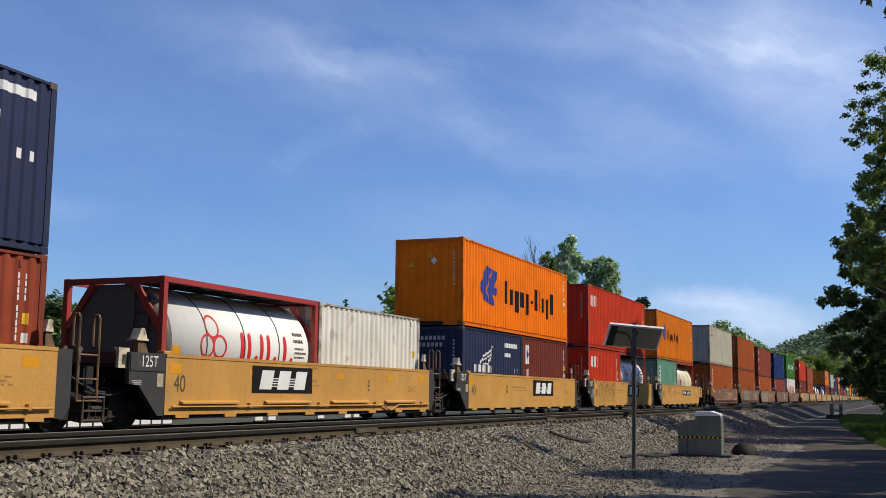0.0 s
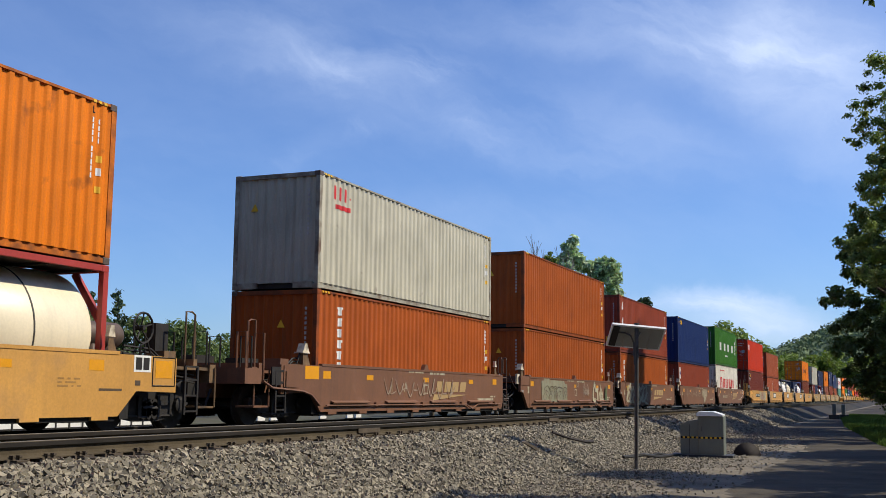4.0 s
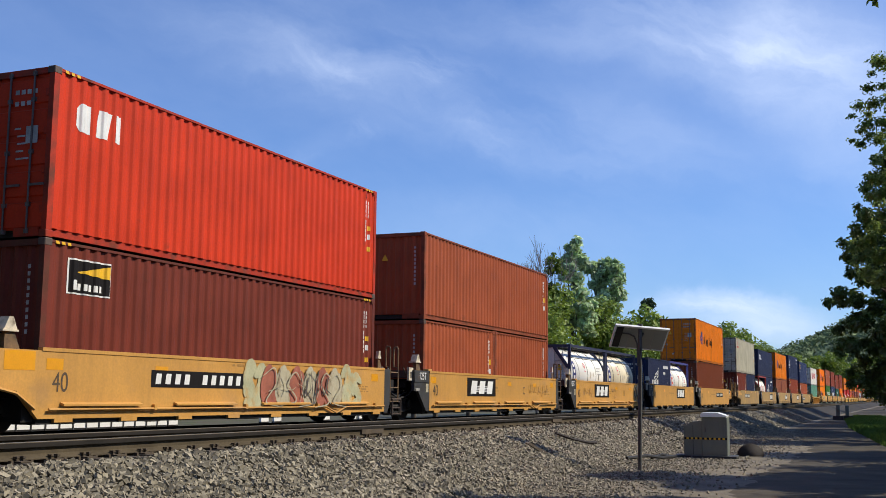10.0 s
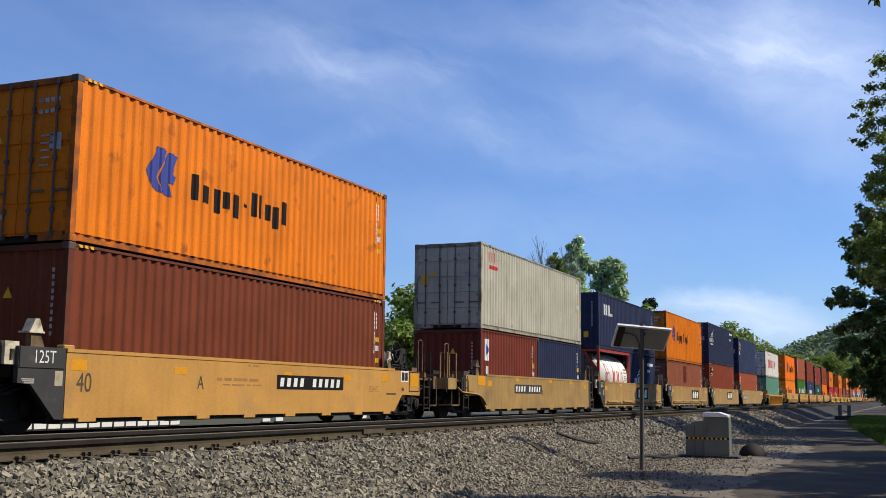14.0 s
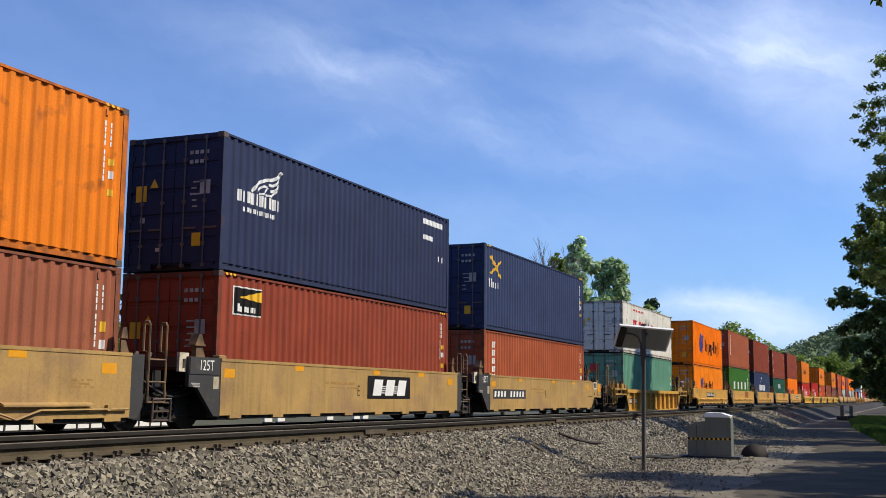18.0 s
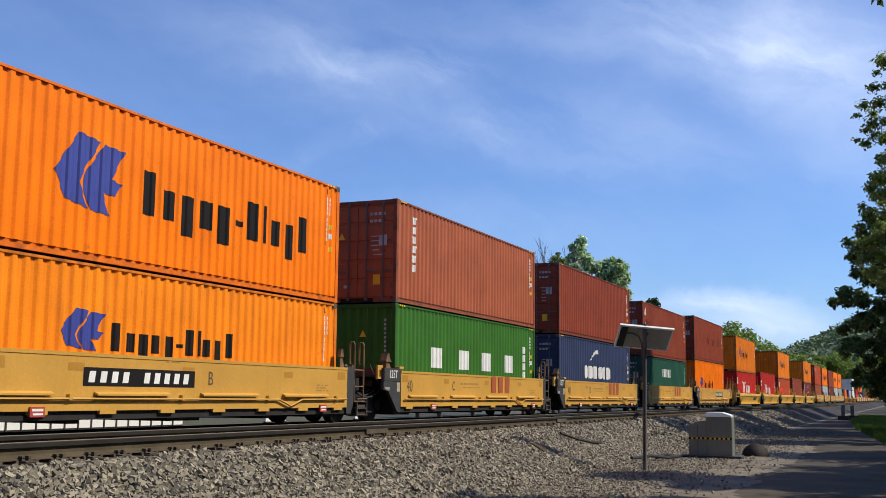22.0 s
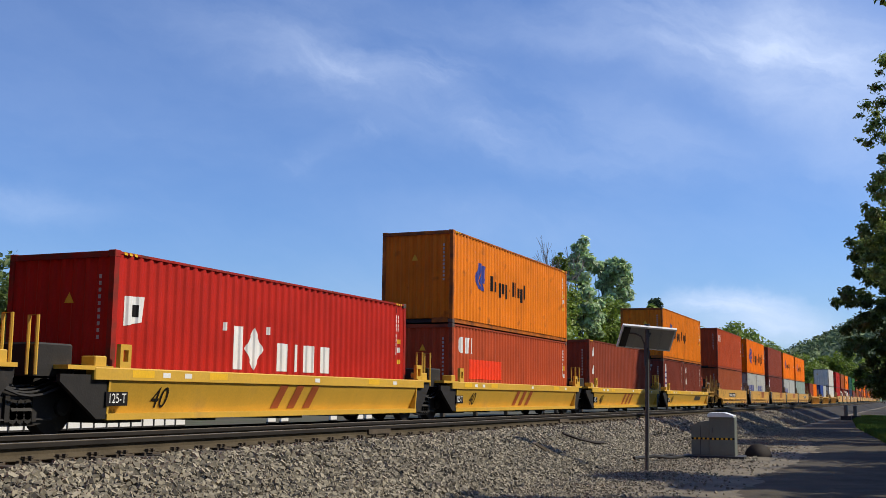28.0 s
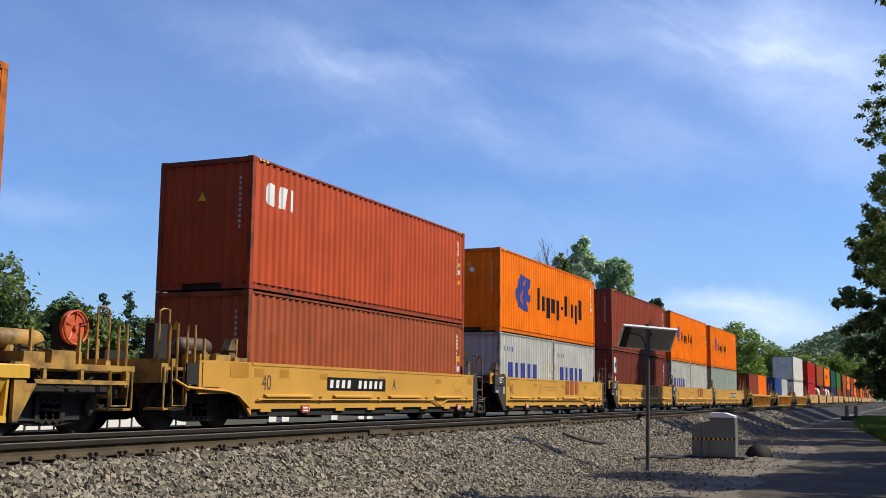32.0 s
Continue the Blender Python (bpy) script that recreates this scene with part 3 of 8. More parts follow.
def casting_mesh():
    return cached("corner_casting:", lambda: Shape().chamfer(-0.081, 0.081, -0.089, 0.089, -0.059, 0.059, 0.012))


def end_mesh(height):
    def build():
        s = Shape()
        n, w = 8, 2 * (HALF - 0.11) / 8
        cols = []
        for i in range(n):
            x = -HALF + 0.11 + i * w
            cols += [(x, 0.03), (x + w * 0.3, 0.03), (x + w * 0.5, 0.072), (x + w * 0.8, 0.072)]
        cols.append((HALF - 0.11, 0.03))
        m = len(cols)
        z0, z1 = 0.15, height - 0.12
        s.add([(x, d, z0) for x, d in cols] + [(x, d, z1) for x, d in cols], [(i, i + 1, m + i + 1, m + i) for i in range(m - 1)])
        return s
    key = "end_panel:%.2f" % height
    if key not in CACHE:
        CACHE[key] = build().mesh("end_panel", flip=False)
    return CACHE[key]


def door_mesh(height):
    """One leaf: five raised fields with sunk bands between them."""
    def build():
        s = Shape()
        w, z0, z1 = HALF - 0.12, 0.13, height - 0.11
        n = 5
        step = (z1 - z0) / n
        o = [(0.07, z1), (0.07, z0), (0.042, z0)]
        for i in range(n):
            p, q = z0 + i * step + 0.02, z0 + (i + 1) * step - 0.07
            o += [(0.042, p), (0.018, p + 0.02), (0.018, q - 0.02), (0.042, q)]
        s.prism(o + [(0.042, z1)], "x", 0.01, w)
        return s
    return cached("door:%.2f" % height, build)


def rod_mesh(height):
    def build():
        s = Shape()
        s.rod((0, -0.02, 0.06), (0, -0.02, height - 0.05), 0.018, 6)
        for z in (0.1, 0.55, height * 0.5, height - 0.55, height - 0.1):
            s.box(-0.045, 0.045, -0.03, 0.02, z - 0.035, z + 0.035)
        s.box(-0.02, 0.32, -0.035, -0.012, 0.86, 0.90)                                  # handle
        return s
    return cached("locking_rod:%.2f" % height, build)


def roof_mesh(length):
    def build():
        s = Shape()
        a, n = length / 2 - 0.1, int(length / 0.21)
        pts = []
        for i in range(n):
            y = -a + 2 * a * i / n
            pts += [(y, 0.0), (y + 0.07, 0.0), (y + 0.1, 0.02), (y + 0.17, 0.02)]
        pts.append((a, 0.0))
        m = len(pts)
        s.add([(-HALF + 0.05, y, z) for y, z in pts] + [(HALF - 0.05, y, z) for y, z in pts], [(i, m + i, m + i + 1, i + 1) for i in range(m - 1)])
        return s
    return cached("roof:%.2f" % length, build)


def deck_mesh(length):
    return cached("underframe:%.2f" % length, lambda: Shape().box(-HALF + 0.06, HALF - 0.06, -length / 2 + 0.1, length / 2 - 0.1, 0.02, 0.14))


NAMES = {"faded_clay": "faded brick red", "pale_orange": "pale orange", "cocoa": "faded brown", "deep_blue": "deep blue", "orange": "bright orange", "worn_orange": "scuffed faded orange", "navy": "dark navy blue", "brown_red": "brownish red", "umber": "dark rusty brown", "maroon": "dark maroon",
         "rust_orange": "rust orange", "clay": "pale brick red", "brick": "brick-red", "red": "bright red", "crimson": "crimson red", "green": "grass green",
         "dark_green": "dark bottle green", "teal": "teal green", "white": "off-white", "grey": "light warm grey", "blue_grey": "pale blue-grey",
         "grey_green": "pale grey-green", "blue": "deep blue", "royal": "royal blue"}


def stock_marks(c, length, height, rng, hc):
    """The small writing that every box carries near its far end: numbers as plain bars, yellow panels."""
    s, t = Shape(), Shape()
    a = length / 2
    y = a - 0.62
    z = height - 0.34
    for k in range(9):
        if k in (4,):
            z -= 0.05
        drape(s, rect(y + 0.004 * (k % 2), y + 0.036, z - 0.095, z), length)
        z -= 0.118
    for k in range(4):
        drape(s, rect(y + 0.2, y + 0.228, height - 0.43 - k * 0.115, height - 0.34 - k * 0.115), length)
    if hc:
        for z1 in (height - 1.0, height - 1.55):
            drape(t, rect(y + 0.17, y + 0.29, z1 - 0.12, z1), length)
        drape(s, rect(y + 0.18, y + 0.28, height - 1.36, height - 1.22), length)
        for sy in (-1, 1):                                                            # striped corner warning
            for k in range(3):
                b = sy * (a - 0.3 - k * 0.14)
                t.add([(HALF + 0.003, b - 0.04, height - 0.07), (HALF + 0.003, b + 0.04, height - 0.07), (HALF + 0.003, b + 0.02, height - 0.02), (HALF + 0.003, b - 0.06, height - 0.02)], [(0, 1, 2, 3)])
    if not hc and rng.random() < 0.7:
        drape(t, rect(y + 0.17, y + 0.28, height - 1.16, height - 0.98), length)
        drape(s, rect(y + 0.17, y + 0.28, height - 1.46, height - 1.30), length)
    tagged(part("number_marking", s, M_WHITE, c), kind="stuff")
    part("hook_mark", drape(drape(Shape(), rect(y, y + 0.022, height - 0.27, height - 0.14), length), rect(y + 0.022, y + 0.055, height - 0.27, height - 0.245), length), M_BLACK, c)
    if t.f:
        tagged(part("warning_marking", t, M_MARKYEL, c), kind="stuff")


def end_marks(c, length, height, doors, rng, sign=None):
    """Small panels on the end that faces the road: bars and a yellow triangle."""
    a = -length / 2 + (0.004 if doors else 0.022)
    s, t = Shape(), Shape()

    def flat(sh, x0, x1, z0, z1):
        sh.add([(x0, a, z0), (x1, a, z0), (x1, a, z1), (x0, a, z1)], [(0, 1, 2, 3)])

    if doors:
        for k in range(2):
            for i in range(4 - k):
                flat(s, 0.38 + 0.13 * i, 0.47 + 0.13 * i, height - 0.44 - 0.2 * k, height - 0.36 - 0.2 * k)
        for k in range(5):
            x0 = 0.40 + rng.random() * 0.1
            flat(s, x0, x0 + 0.12 + rng.random() * 0.18, height - 1.05 - 0.13 * k, height - 1.02 - 0.13 * k)
        flat(s, 0.66, 0.92, height * 0.55, height * 0.55 + 0.3)
        flat(s, -0.85, -0.72, height * 0.36, height * 0.36 + 0.12)
        flat(s, -0.42, -0.3, 0.42, 0.5)
        q = Shape()
        flat(q, -0.46, -0.06, height * 0.64, height * 0.64 + 0.38) if sign is M_MARKRED else flat(q, -0.98, -0.7, height * 0.52, height * 0.64)
        part("door_sign", q, sign, c)
    else:
        for k in range(10):
            flat(s, 0.87, 0.93, height - 0.5 - 0.12 * k, height - 0.43 - 0.12 * k)
    b = -0.62 if doors else rng.choice((-0.75, -0.2, 0.1))
    z = height * 0.62 if doors else height * 0.68
    t.add([(b, a, z), (b + 0.22, a, z), (b + 0.11, a, z + 0.2)], [(0, 1, 2)])
    if rng.random() < 0.5:
        t.add([(0.5, a, 0.5), (0.72, a, 0.5), (0.72, a, 0.78), (0.5, a, 0.78)], [(0, 1, 2, 3)])
    tagged(part("end_number", s, M_FADED, c), kind="stuff")
    tagged(part("end_warning", t, M_MARKYEL, c), kind="stuff")


def marks(c, style, length, height, rng):
    """The large painting on the +X side, as plain shapes in its colours."""
    a = length / 2

    def add(name, polys, mat):
        s = Shape()
        for p in polys:
            drape(s, p, length, 0.007)
        part(name, s, mat, c)

    def word(name, pattern, y, z, h, mat, width=0.62, lean=0.0):
        if h < 0.2:
            s = Shape()
            bars(s, pattern, y, z, h, length, width, lean)
            tagged(part(name, s, mat, c), kind="stuff")
            return y
        for ch in pattern:
            s = Shape()
            y = bars(s, ch, y, z, h, length, width, lean)
            if s.v:
                part(name + "_block", s, mat, c)
        return y

    if style in ("line", "line_low", "line_small", "line_back", "line_low_back"):          # blue emblem and a long dark word
        y, z, w, h, wy, wz, wh, ww = {"line": (-4.43, 0.86, 1.76, 1.34, -1.95, 1.04, 0.83, 0.85), "line_low": (-4.05, 1.08, 1.1, 0.72, -2.6, 1.1, 0.5, 0.87),
                                      "line_small": (-4.12, 1.2, 0.94, 0.92, -2.7, 1.28, 0.52, 0.82),
                                      "line_back": (-3.75, 0.86, 1.76, 1.34, -1.45, 1.04, 0.83, 0.85), "line_low_back": (-3.4, 1.08, 1.1, 0.72, -2.1, 1.1, 0.5, 0.87)}[style]

        def blade(*pts):
            return [(y + u / 205 * w, z + (295 - v) / 295 * h) for u, v in pts]
        add("emblem", [blade((0, 165), (65, 0), (130, 15), (85, 135), (70, 190)), blade((0, 165), (70, 190), (100, 285), (35, 265)),
                       blade((140, 20), (205, 28), (165, 150), (93, 135)), blade((93, 135), (165, 150), (200, 160), (180, 215), (140, 210), (80, 190)),
                       blade((80, 190), (140, 210), (165, 295), (105, 288))], M_MARKBLUE)
        word("wordmark", "Txpxp-TixpT", wy, wz, wh, M_BLACK, ww)
    elif style == "stack_word":                               # white word standing on end, near the front
        for k in range(6):
            s = Shape()
            z = height - 0.36 - k * 0.275
            y = -a + (1.05 if height > 2.7 else 0.80)
            drape(s, rect(y + 0.06, y + 0.24, z - 0.205, z), length)
            drape(s, rect(y + 0.05 * (k % 2), y + 0.3 - 0.04 * (k % 3), z - 0.06, z), length, 0.007)
            part("wordmark_block", s, M_WHITE, c)
    elif style == "stack_three":
        for z in (0.82, 0.55, 0.26):
            z *= height
            s = Shape()
            drape(s, rect(-a + 0.62, -a + 0.78, z - 0.2, z + 0.2, 0.1), length)
            drape(s, rect(-a + 0.76, -a + 0.95, z + 0.08, z + 0.2), length)
            part("wordmark_block", s, M_WHITE, c)
    elif style == "three_bold":                              # short bold white word
        s = Shape()
        y, z = -a + 0.62, height * 0.66
        for p in ([(y, z + 0.1), (y + 0.08, z), (y + 0.34, z), (y + 0.34, z + 0.5), (y + 0.08, z + 0.5), (y, z + 0.4)], rect(y + 0.46, y + 0.80, z, z + 0.5, 0.1), rect(y + 0.98, y + 1.14, z, z + 0.5)):
            part("wordmark_block", drape(Shape(), p, length), M_WHITE, c)
    elif style == "four_wide":                                # four wide white blocks with gaps, and a narrow tall one
        s = Shape()
        for y in (-3.65, -1.5, 0.52, 2.75):
            z, h = 1.19, 0.6
            s = Shape()
            drape(s, rect(y + 0.13, y + 0.9, z, z + h), length)
            part("wordmark_block", s, M_WHITE, c)
        s = Shape()
        for k in range(4):
            part("upright_mark", drape(Shape(), rect(4.78, 5.08, 1.02 + 0.3 * k, 1.27 + 0.3 * k), length), M_WHITE, c)
        part("wordmark_rule", drape(Shape(), rect(-0.7, 0.5, 0.76, 0.86), length), M_WHITE, c)
    elif style in ("two_words", "two_words_low"):             # red square emblem and two red words
        z = 0.95 if style == "two_words" else 1.18
        y = -3.72
        add("emblem", [rect(y, y + 0.88, z - 0.05, z + 0.82)], M_MARKRED)
        s = Shape()
        for p in (rect(y + 0.12, y + 0.3, z + 0.4, z + 0.74, -0.04), rect(y + 0.66, y + 0.84, z + 0.4, z + 0.74, 0.04), rect(y + 0.36, y + 0.6, z - 0.04, z + 0.4)):
            drape(s, p, length, 0.011)
        part("emblem_centre", s, M_WHITE, c)
        if style == "two_words":
            e = word("wordmark", "TTTT", y + 1.28, z, 0.8, M_MARKRED, 1.02)
            word("wordmark", "TiTT", e + 0.3, z, 0.8, M_MARKRED, 1.056)
        else:
            word("wordmark", "TTTT", y + 1.28, z - 0.02, 0.72, M_MARKRED, 1.266)
            word("wordmark", "TiTT", 0.76, z - 0.02, 0.72, M_MARKRED, 1.467)
        word("address_line", "xxxxxxxxxxxx", y, z + 1.28, 0.14, M_MARKRED, 1.6)
    elif style == "letter_word":                              # one very tall letter, then a word, and a flag
        s = Shape()
        z, y = 0.88, -2.3
        for p in (rect(y, y + 0.34, z, z + 0.9), [(y + 0.45, z + 0.45), (y + 0.8, z), (y + 1.15, z + 0.45), (y + 0.8, z + 0.9)],
                  rect(y - 0.35, y - 0.25, z + 0.78, z + 0.95), rect(y + 1.3, y + 1.4, z + 0.78, z + 0.95)):
            part("wordmark_block", drape(Shape(), p, length), M_WHITE, c)
        word("wordmark", "TiTT", y + 1.7, z, 0.62, M_WHITE, 1.45)
        add("flag", [[(-a + 0.36, 1.56), (-a + 0.86, 1.66), (-a + 0.92, 2.12), (-a + 0.36, 2.1)]], M_WHITE)
        s = Shape()
        drape(s, rect(-a + 0.56, -a + 0.72, 1.74, 1.96), length, 0.011)
        part("flag_letter", s, M_BLACK, c)
    elif style == "wing":                                     # white wing emblem over a word
        s = Shape()
        y, z = (-a + 0.75, height * 0.62) if length > 7 else (-a + 1.3, 1.4)
        for path, w in (([(0.42, 0.02), (0.62, 0.22), (0.92, 0.36), (1.28, 0.44), (1.62, 0.66)], 0.075), ([(1.58, 0.64), (1.46, 0.44), (1.28, 0.30), (1.06, 0.28)], 0.06),
                        ([(1.46, 0.34), (1.34, 0.20), (1.12, 0.14)], 0.06), ([(0.62, 0.06), (0.82, 0.20), (1.04, 0.22), (0.90, 0.06), (0.72, 0.02)], 0.05), ([(1.40, 0.2), (1.2, 0.05), (0.98, 0.04)], 0.05)):
            ln = curve(path, 4)
            s = Shape()
            for p, q in zip(ln, ln[1:]):
                n = Vector((p.y - q.y, q.x - p.x)).normalized() * w / 2
                drape(s, [(y + p.x + n.x, z + p.y + n.y), (y + p.x - n.x, z + p.y - n.y), (y + q.x - n.x, z + q.y - n.y), (y + q.x + n.x, z + q.y + n.y)], length)
            tagged(part("feather", s, M_WHITE, c), kind="stuff")
        word("wordmark", "TTTTTTTTTT", y - 0.12, z - 0.26, 0.25, M_WHITE, 0.8)
        word("wordmark", "xxxxxxxxxx", y + 0.1, z - 0.46, 0.15, M_WHITE, 1.0)
        up = 0.0 if length > 7 else 0.12
        for p in (rect(a - 1.9, a - 0.42, height - 0.40 - up, height - 0.24 - up), rect(a - 1.9, a - 1.2, height - 0.86, height - 0.72), rect(a - 0.82, a - 0.68, height - 1.42, height - 1.25), rect(a - 0.5, a - 0.4, height - 1.42, height - 1.25)):
            part("number_panel", drape(Shape(), p, length, 0.004), M_WHITE, c)
    elif style == "long_white":                               # white word with a small second word
        s = Shape()
        e = bars(s, "TTT", -a + 1.0, height * 0.62, 0.5, length, 1.0)
        bars(s, "xxxx", e, height * 0.62, 0.2, length, 0.8)
        part("wordmark", s, M_WHITE, c)
    elif style == "cross":                                    # orange cross emblem, white word below
        y, z = -a + 0.55, 2.0
        add("emblem", [[(y, z + 0.5), (y + 0.2, z + 0.55), (y + 1.15, z - 0.12), (y + 1.1, z - 0.2)], [(y + 0.05, z - 0.05), (y + 0.18, z - 0.1), (y + 1.25, z + 0.45), (y + 1.1, z + 0.47)]], M_MARKYEL)
        word("wordmark", "Tixxx", y - 0.1, z - 0.55, 0.3, M_WHITE, 0.95)
    elif style == "low_white":                                # long white word low on the side with an arc
        z = 1.19
        s = Shape()
        for p, q in ((-2.3, -1.77), (-1.61, -0.92), (-0.78, -0.24), (0.11, 0.62), (0.7, 1.22), (1.42, 2.13)):
            c0 = 0.08
            part("wordmark_block", drape(Shape(), [(p, z + c0), (p + c0, z), (q - c0, z), (q, z + c0), (q, z + 0.55 - c0), (q - c0, z + 0.55), (p + c0, z + 0.55), (p, z + 0.55 - c0)], length), M_WHITE, c)
        up, dn = [], []
        for k in range(9):
            u = k / 8
            y0, z0 = -1.4 + 1.3 * u, z + 0.72 + 0.44 * math.sin(u * 1.75)
            up.append((y0, z0 + 0.03 + 0.11 * u))
            dn.append((y0 + 0.1 * u, z0 - 0.05 * u))
        for k in range(8):
            drape(s, [dn[k], dn[k + 1], up[k + 1], up[k]], length)
        part("arc", s, M_WHITE, c)
    elif style == "mid_white":
        word("wordmark", "TTTTTTT", -1.2, 1.55, 0.46, M_WHITE, 0.93)
    elif style == "sign_left":                                # small black and yellow sign
        add("sign_back", [rect(-a + 0.6, -a + 1.7, height * 0.70, height * 0.91)], M_WHITE)
        s = Shape()
        drape(s, rect(-a + 0.64, -a + 1.66, height * 0.71, height * 0.90), length, 0.011)
        part("sign_face", s, M_BLACK, c)
        s = Shape()
        drape(s, [(-a + 0.8, height * 0.83), (-a + 1.64, height * 0.81), (-a + 1.64, height * 0.89)], length, 0.015)
        part("sign_beam", s, M_MARKYEL, c)
        s = Shape()
        bars(s, "Txxxxx", -a + 0.72, height * 0.725, 0.17, length, 0.9)
        s.v = [(x + 0.01, y, z) for x, y, z in s.v]
        part("sign_word", s, M_WHITE, c)
    elif style == "yellow_word":
        word("wordmark", "xxxxx", -a + 0.5, height - 0.45, 0.38, M_MARKYEL, 0.78)
    elif style == "twin_low":
        for k, y in enumerate((0.9,)):
            word("wordmark", "TTTTT", -a + 0.95, 1.06, 0.52, M_MARKBLUE, 1.5)
            word("stencil", "xxxx", -a + 0.5, 1.95, 0.25, M_MARKBLUE, 1.2)
    elif style == "red_small":
        word("wordmark", "TTT-", -a + 0.75, height * 0.8, 0.34, M_MARKRED, 0.95)
        add("wordmark_rule", [rect(-a + 0.9, -a + 1.7, height * 0.72, height * 0.76)], M_MARKRED)
    elif style == "letter_strip":                             # white upright strip with black bars
        add("strip", [rect(-2.42, -2.0, 0.9, height - 0.40)], M_WHITE)
        for k in range(5):
            part("strip_bar", drape(Shape(), rect(-2.34, -2.1, height - 0.64 - 0.26 * k, height - 0.50 - 0.26 * k), length, 0.012), M_BLACK, c)
    elif style == "strip":                                    # white and blue upright strip
        add("strip", [rect(-a + 0.55, -a + 0.95, 0.5, height - 0.28)], M_MARKBLUE)
        s = Shape()
        drape(s, rect(-a + 0.55, -a + 0.95, height - 0.72, height - 0.28), length, 0.01)
        for k in range(4):
            drape(s, rect(-a + 0.64, -a + 0.86, 0.62 + 0.32 * k, 0.84 + 0.32 * k), length, 0.012)
        part("strip_word", s, M_WHITE, c)
    elif style == "one_patch":                                # one square repainted darker
        add("repaint_patch", [rect(-0.9, 0.2, height - 1.25, height - 0.2)], PAINT["maroon"])
    elif style == "patches":                                  # three darker repainted squares
        for k in range(3):
            add("repaint_patch", [rect(-a + 5.0 + 2.3 * k, -a + 5.75 + 2.3 * k, height * 0.42, height * 0.58)], PAINT["maroon"])
    elif style == "tag_white":
        add("label_plate", [rect(-a + 0.42, -a + 0.86, height * 0.60, height * 0.88)], M_WHITE)
        s = Shape()
        drape(s, [(-a + 0.5, height * 0.74), (-a + 0.64, height * 0.66), (-a + 0.78, height * 0.74), (-a + 0.64, height * 0.82)], length, 0.011)
        part("emblem", s, M_MARKBLUE, c)
        add("label_plate", [rect(-a + 0.52, -a + 0.74, height * 0.40, height * 0.53)], M_WHITE)
    elif style == "bold_patch":
        marks(c, "three_bold", length, height, rng)
        add("repaint_patch", [rect(-a + 1.50, -a + 4.40, 0.92, 1.54)], M_ORPATCH)


SIDE_TEXT = {"line": " with large blue emblem", "line_back": " with large blue emblem", "line_low_back": " with low blue emblem", "line_low": " with low blue emblem", "line_small": " with small blue emblem",
             "stack_word": " with upright white word", "stack_three": " with slanted white marks", "three_bold": " with bold white word",
             "four_wide": " with wide-spaced white blocks", "two_words": " with red emblem and words", "two_words_low": " with low red words",
             "letter_word": " with white initial and flag", "wing": " with white wing emblem", "long_white": " with white word",
             "cross": " with orange cross emblem", "low_white": " with low white word", "mid_white": " with white word", "sign_left": " with black-yellow sign",
             "yellow_word": " with yellow word", "twin_low": " with low blue word", "red_small": " with small red lettering", "strip": " with blue-white strip", "letter_strip": " with black-marked white strip",
             "patches": " with three darker patches", "one_patch": " with one darker patch", "tag_white": " with white label plate", "bold_patch": " with orange patch"}


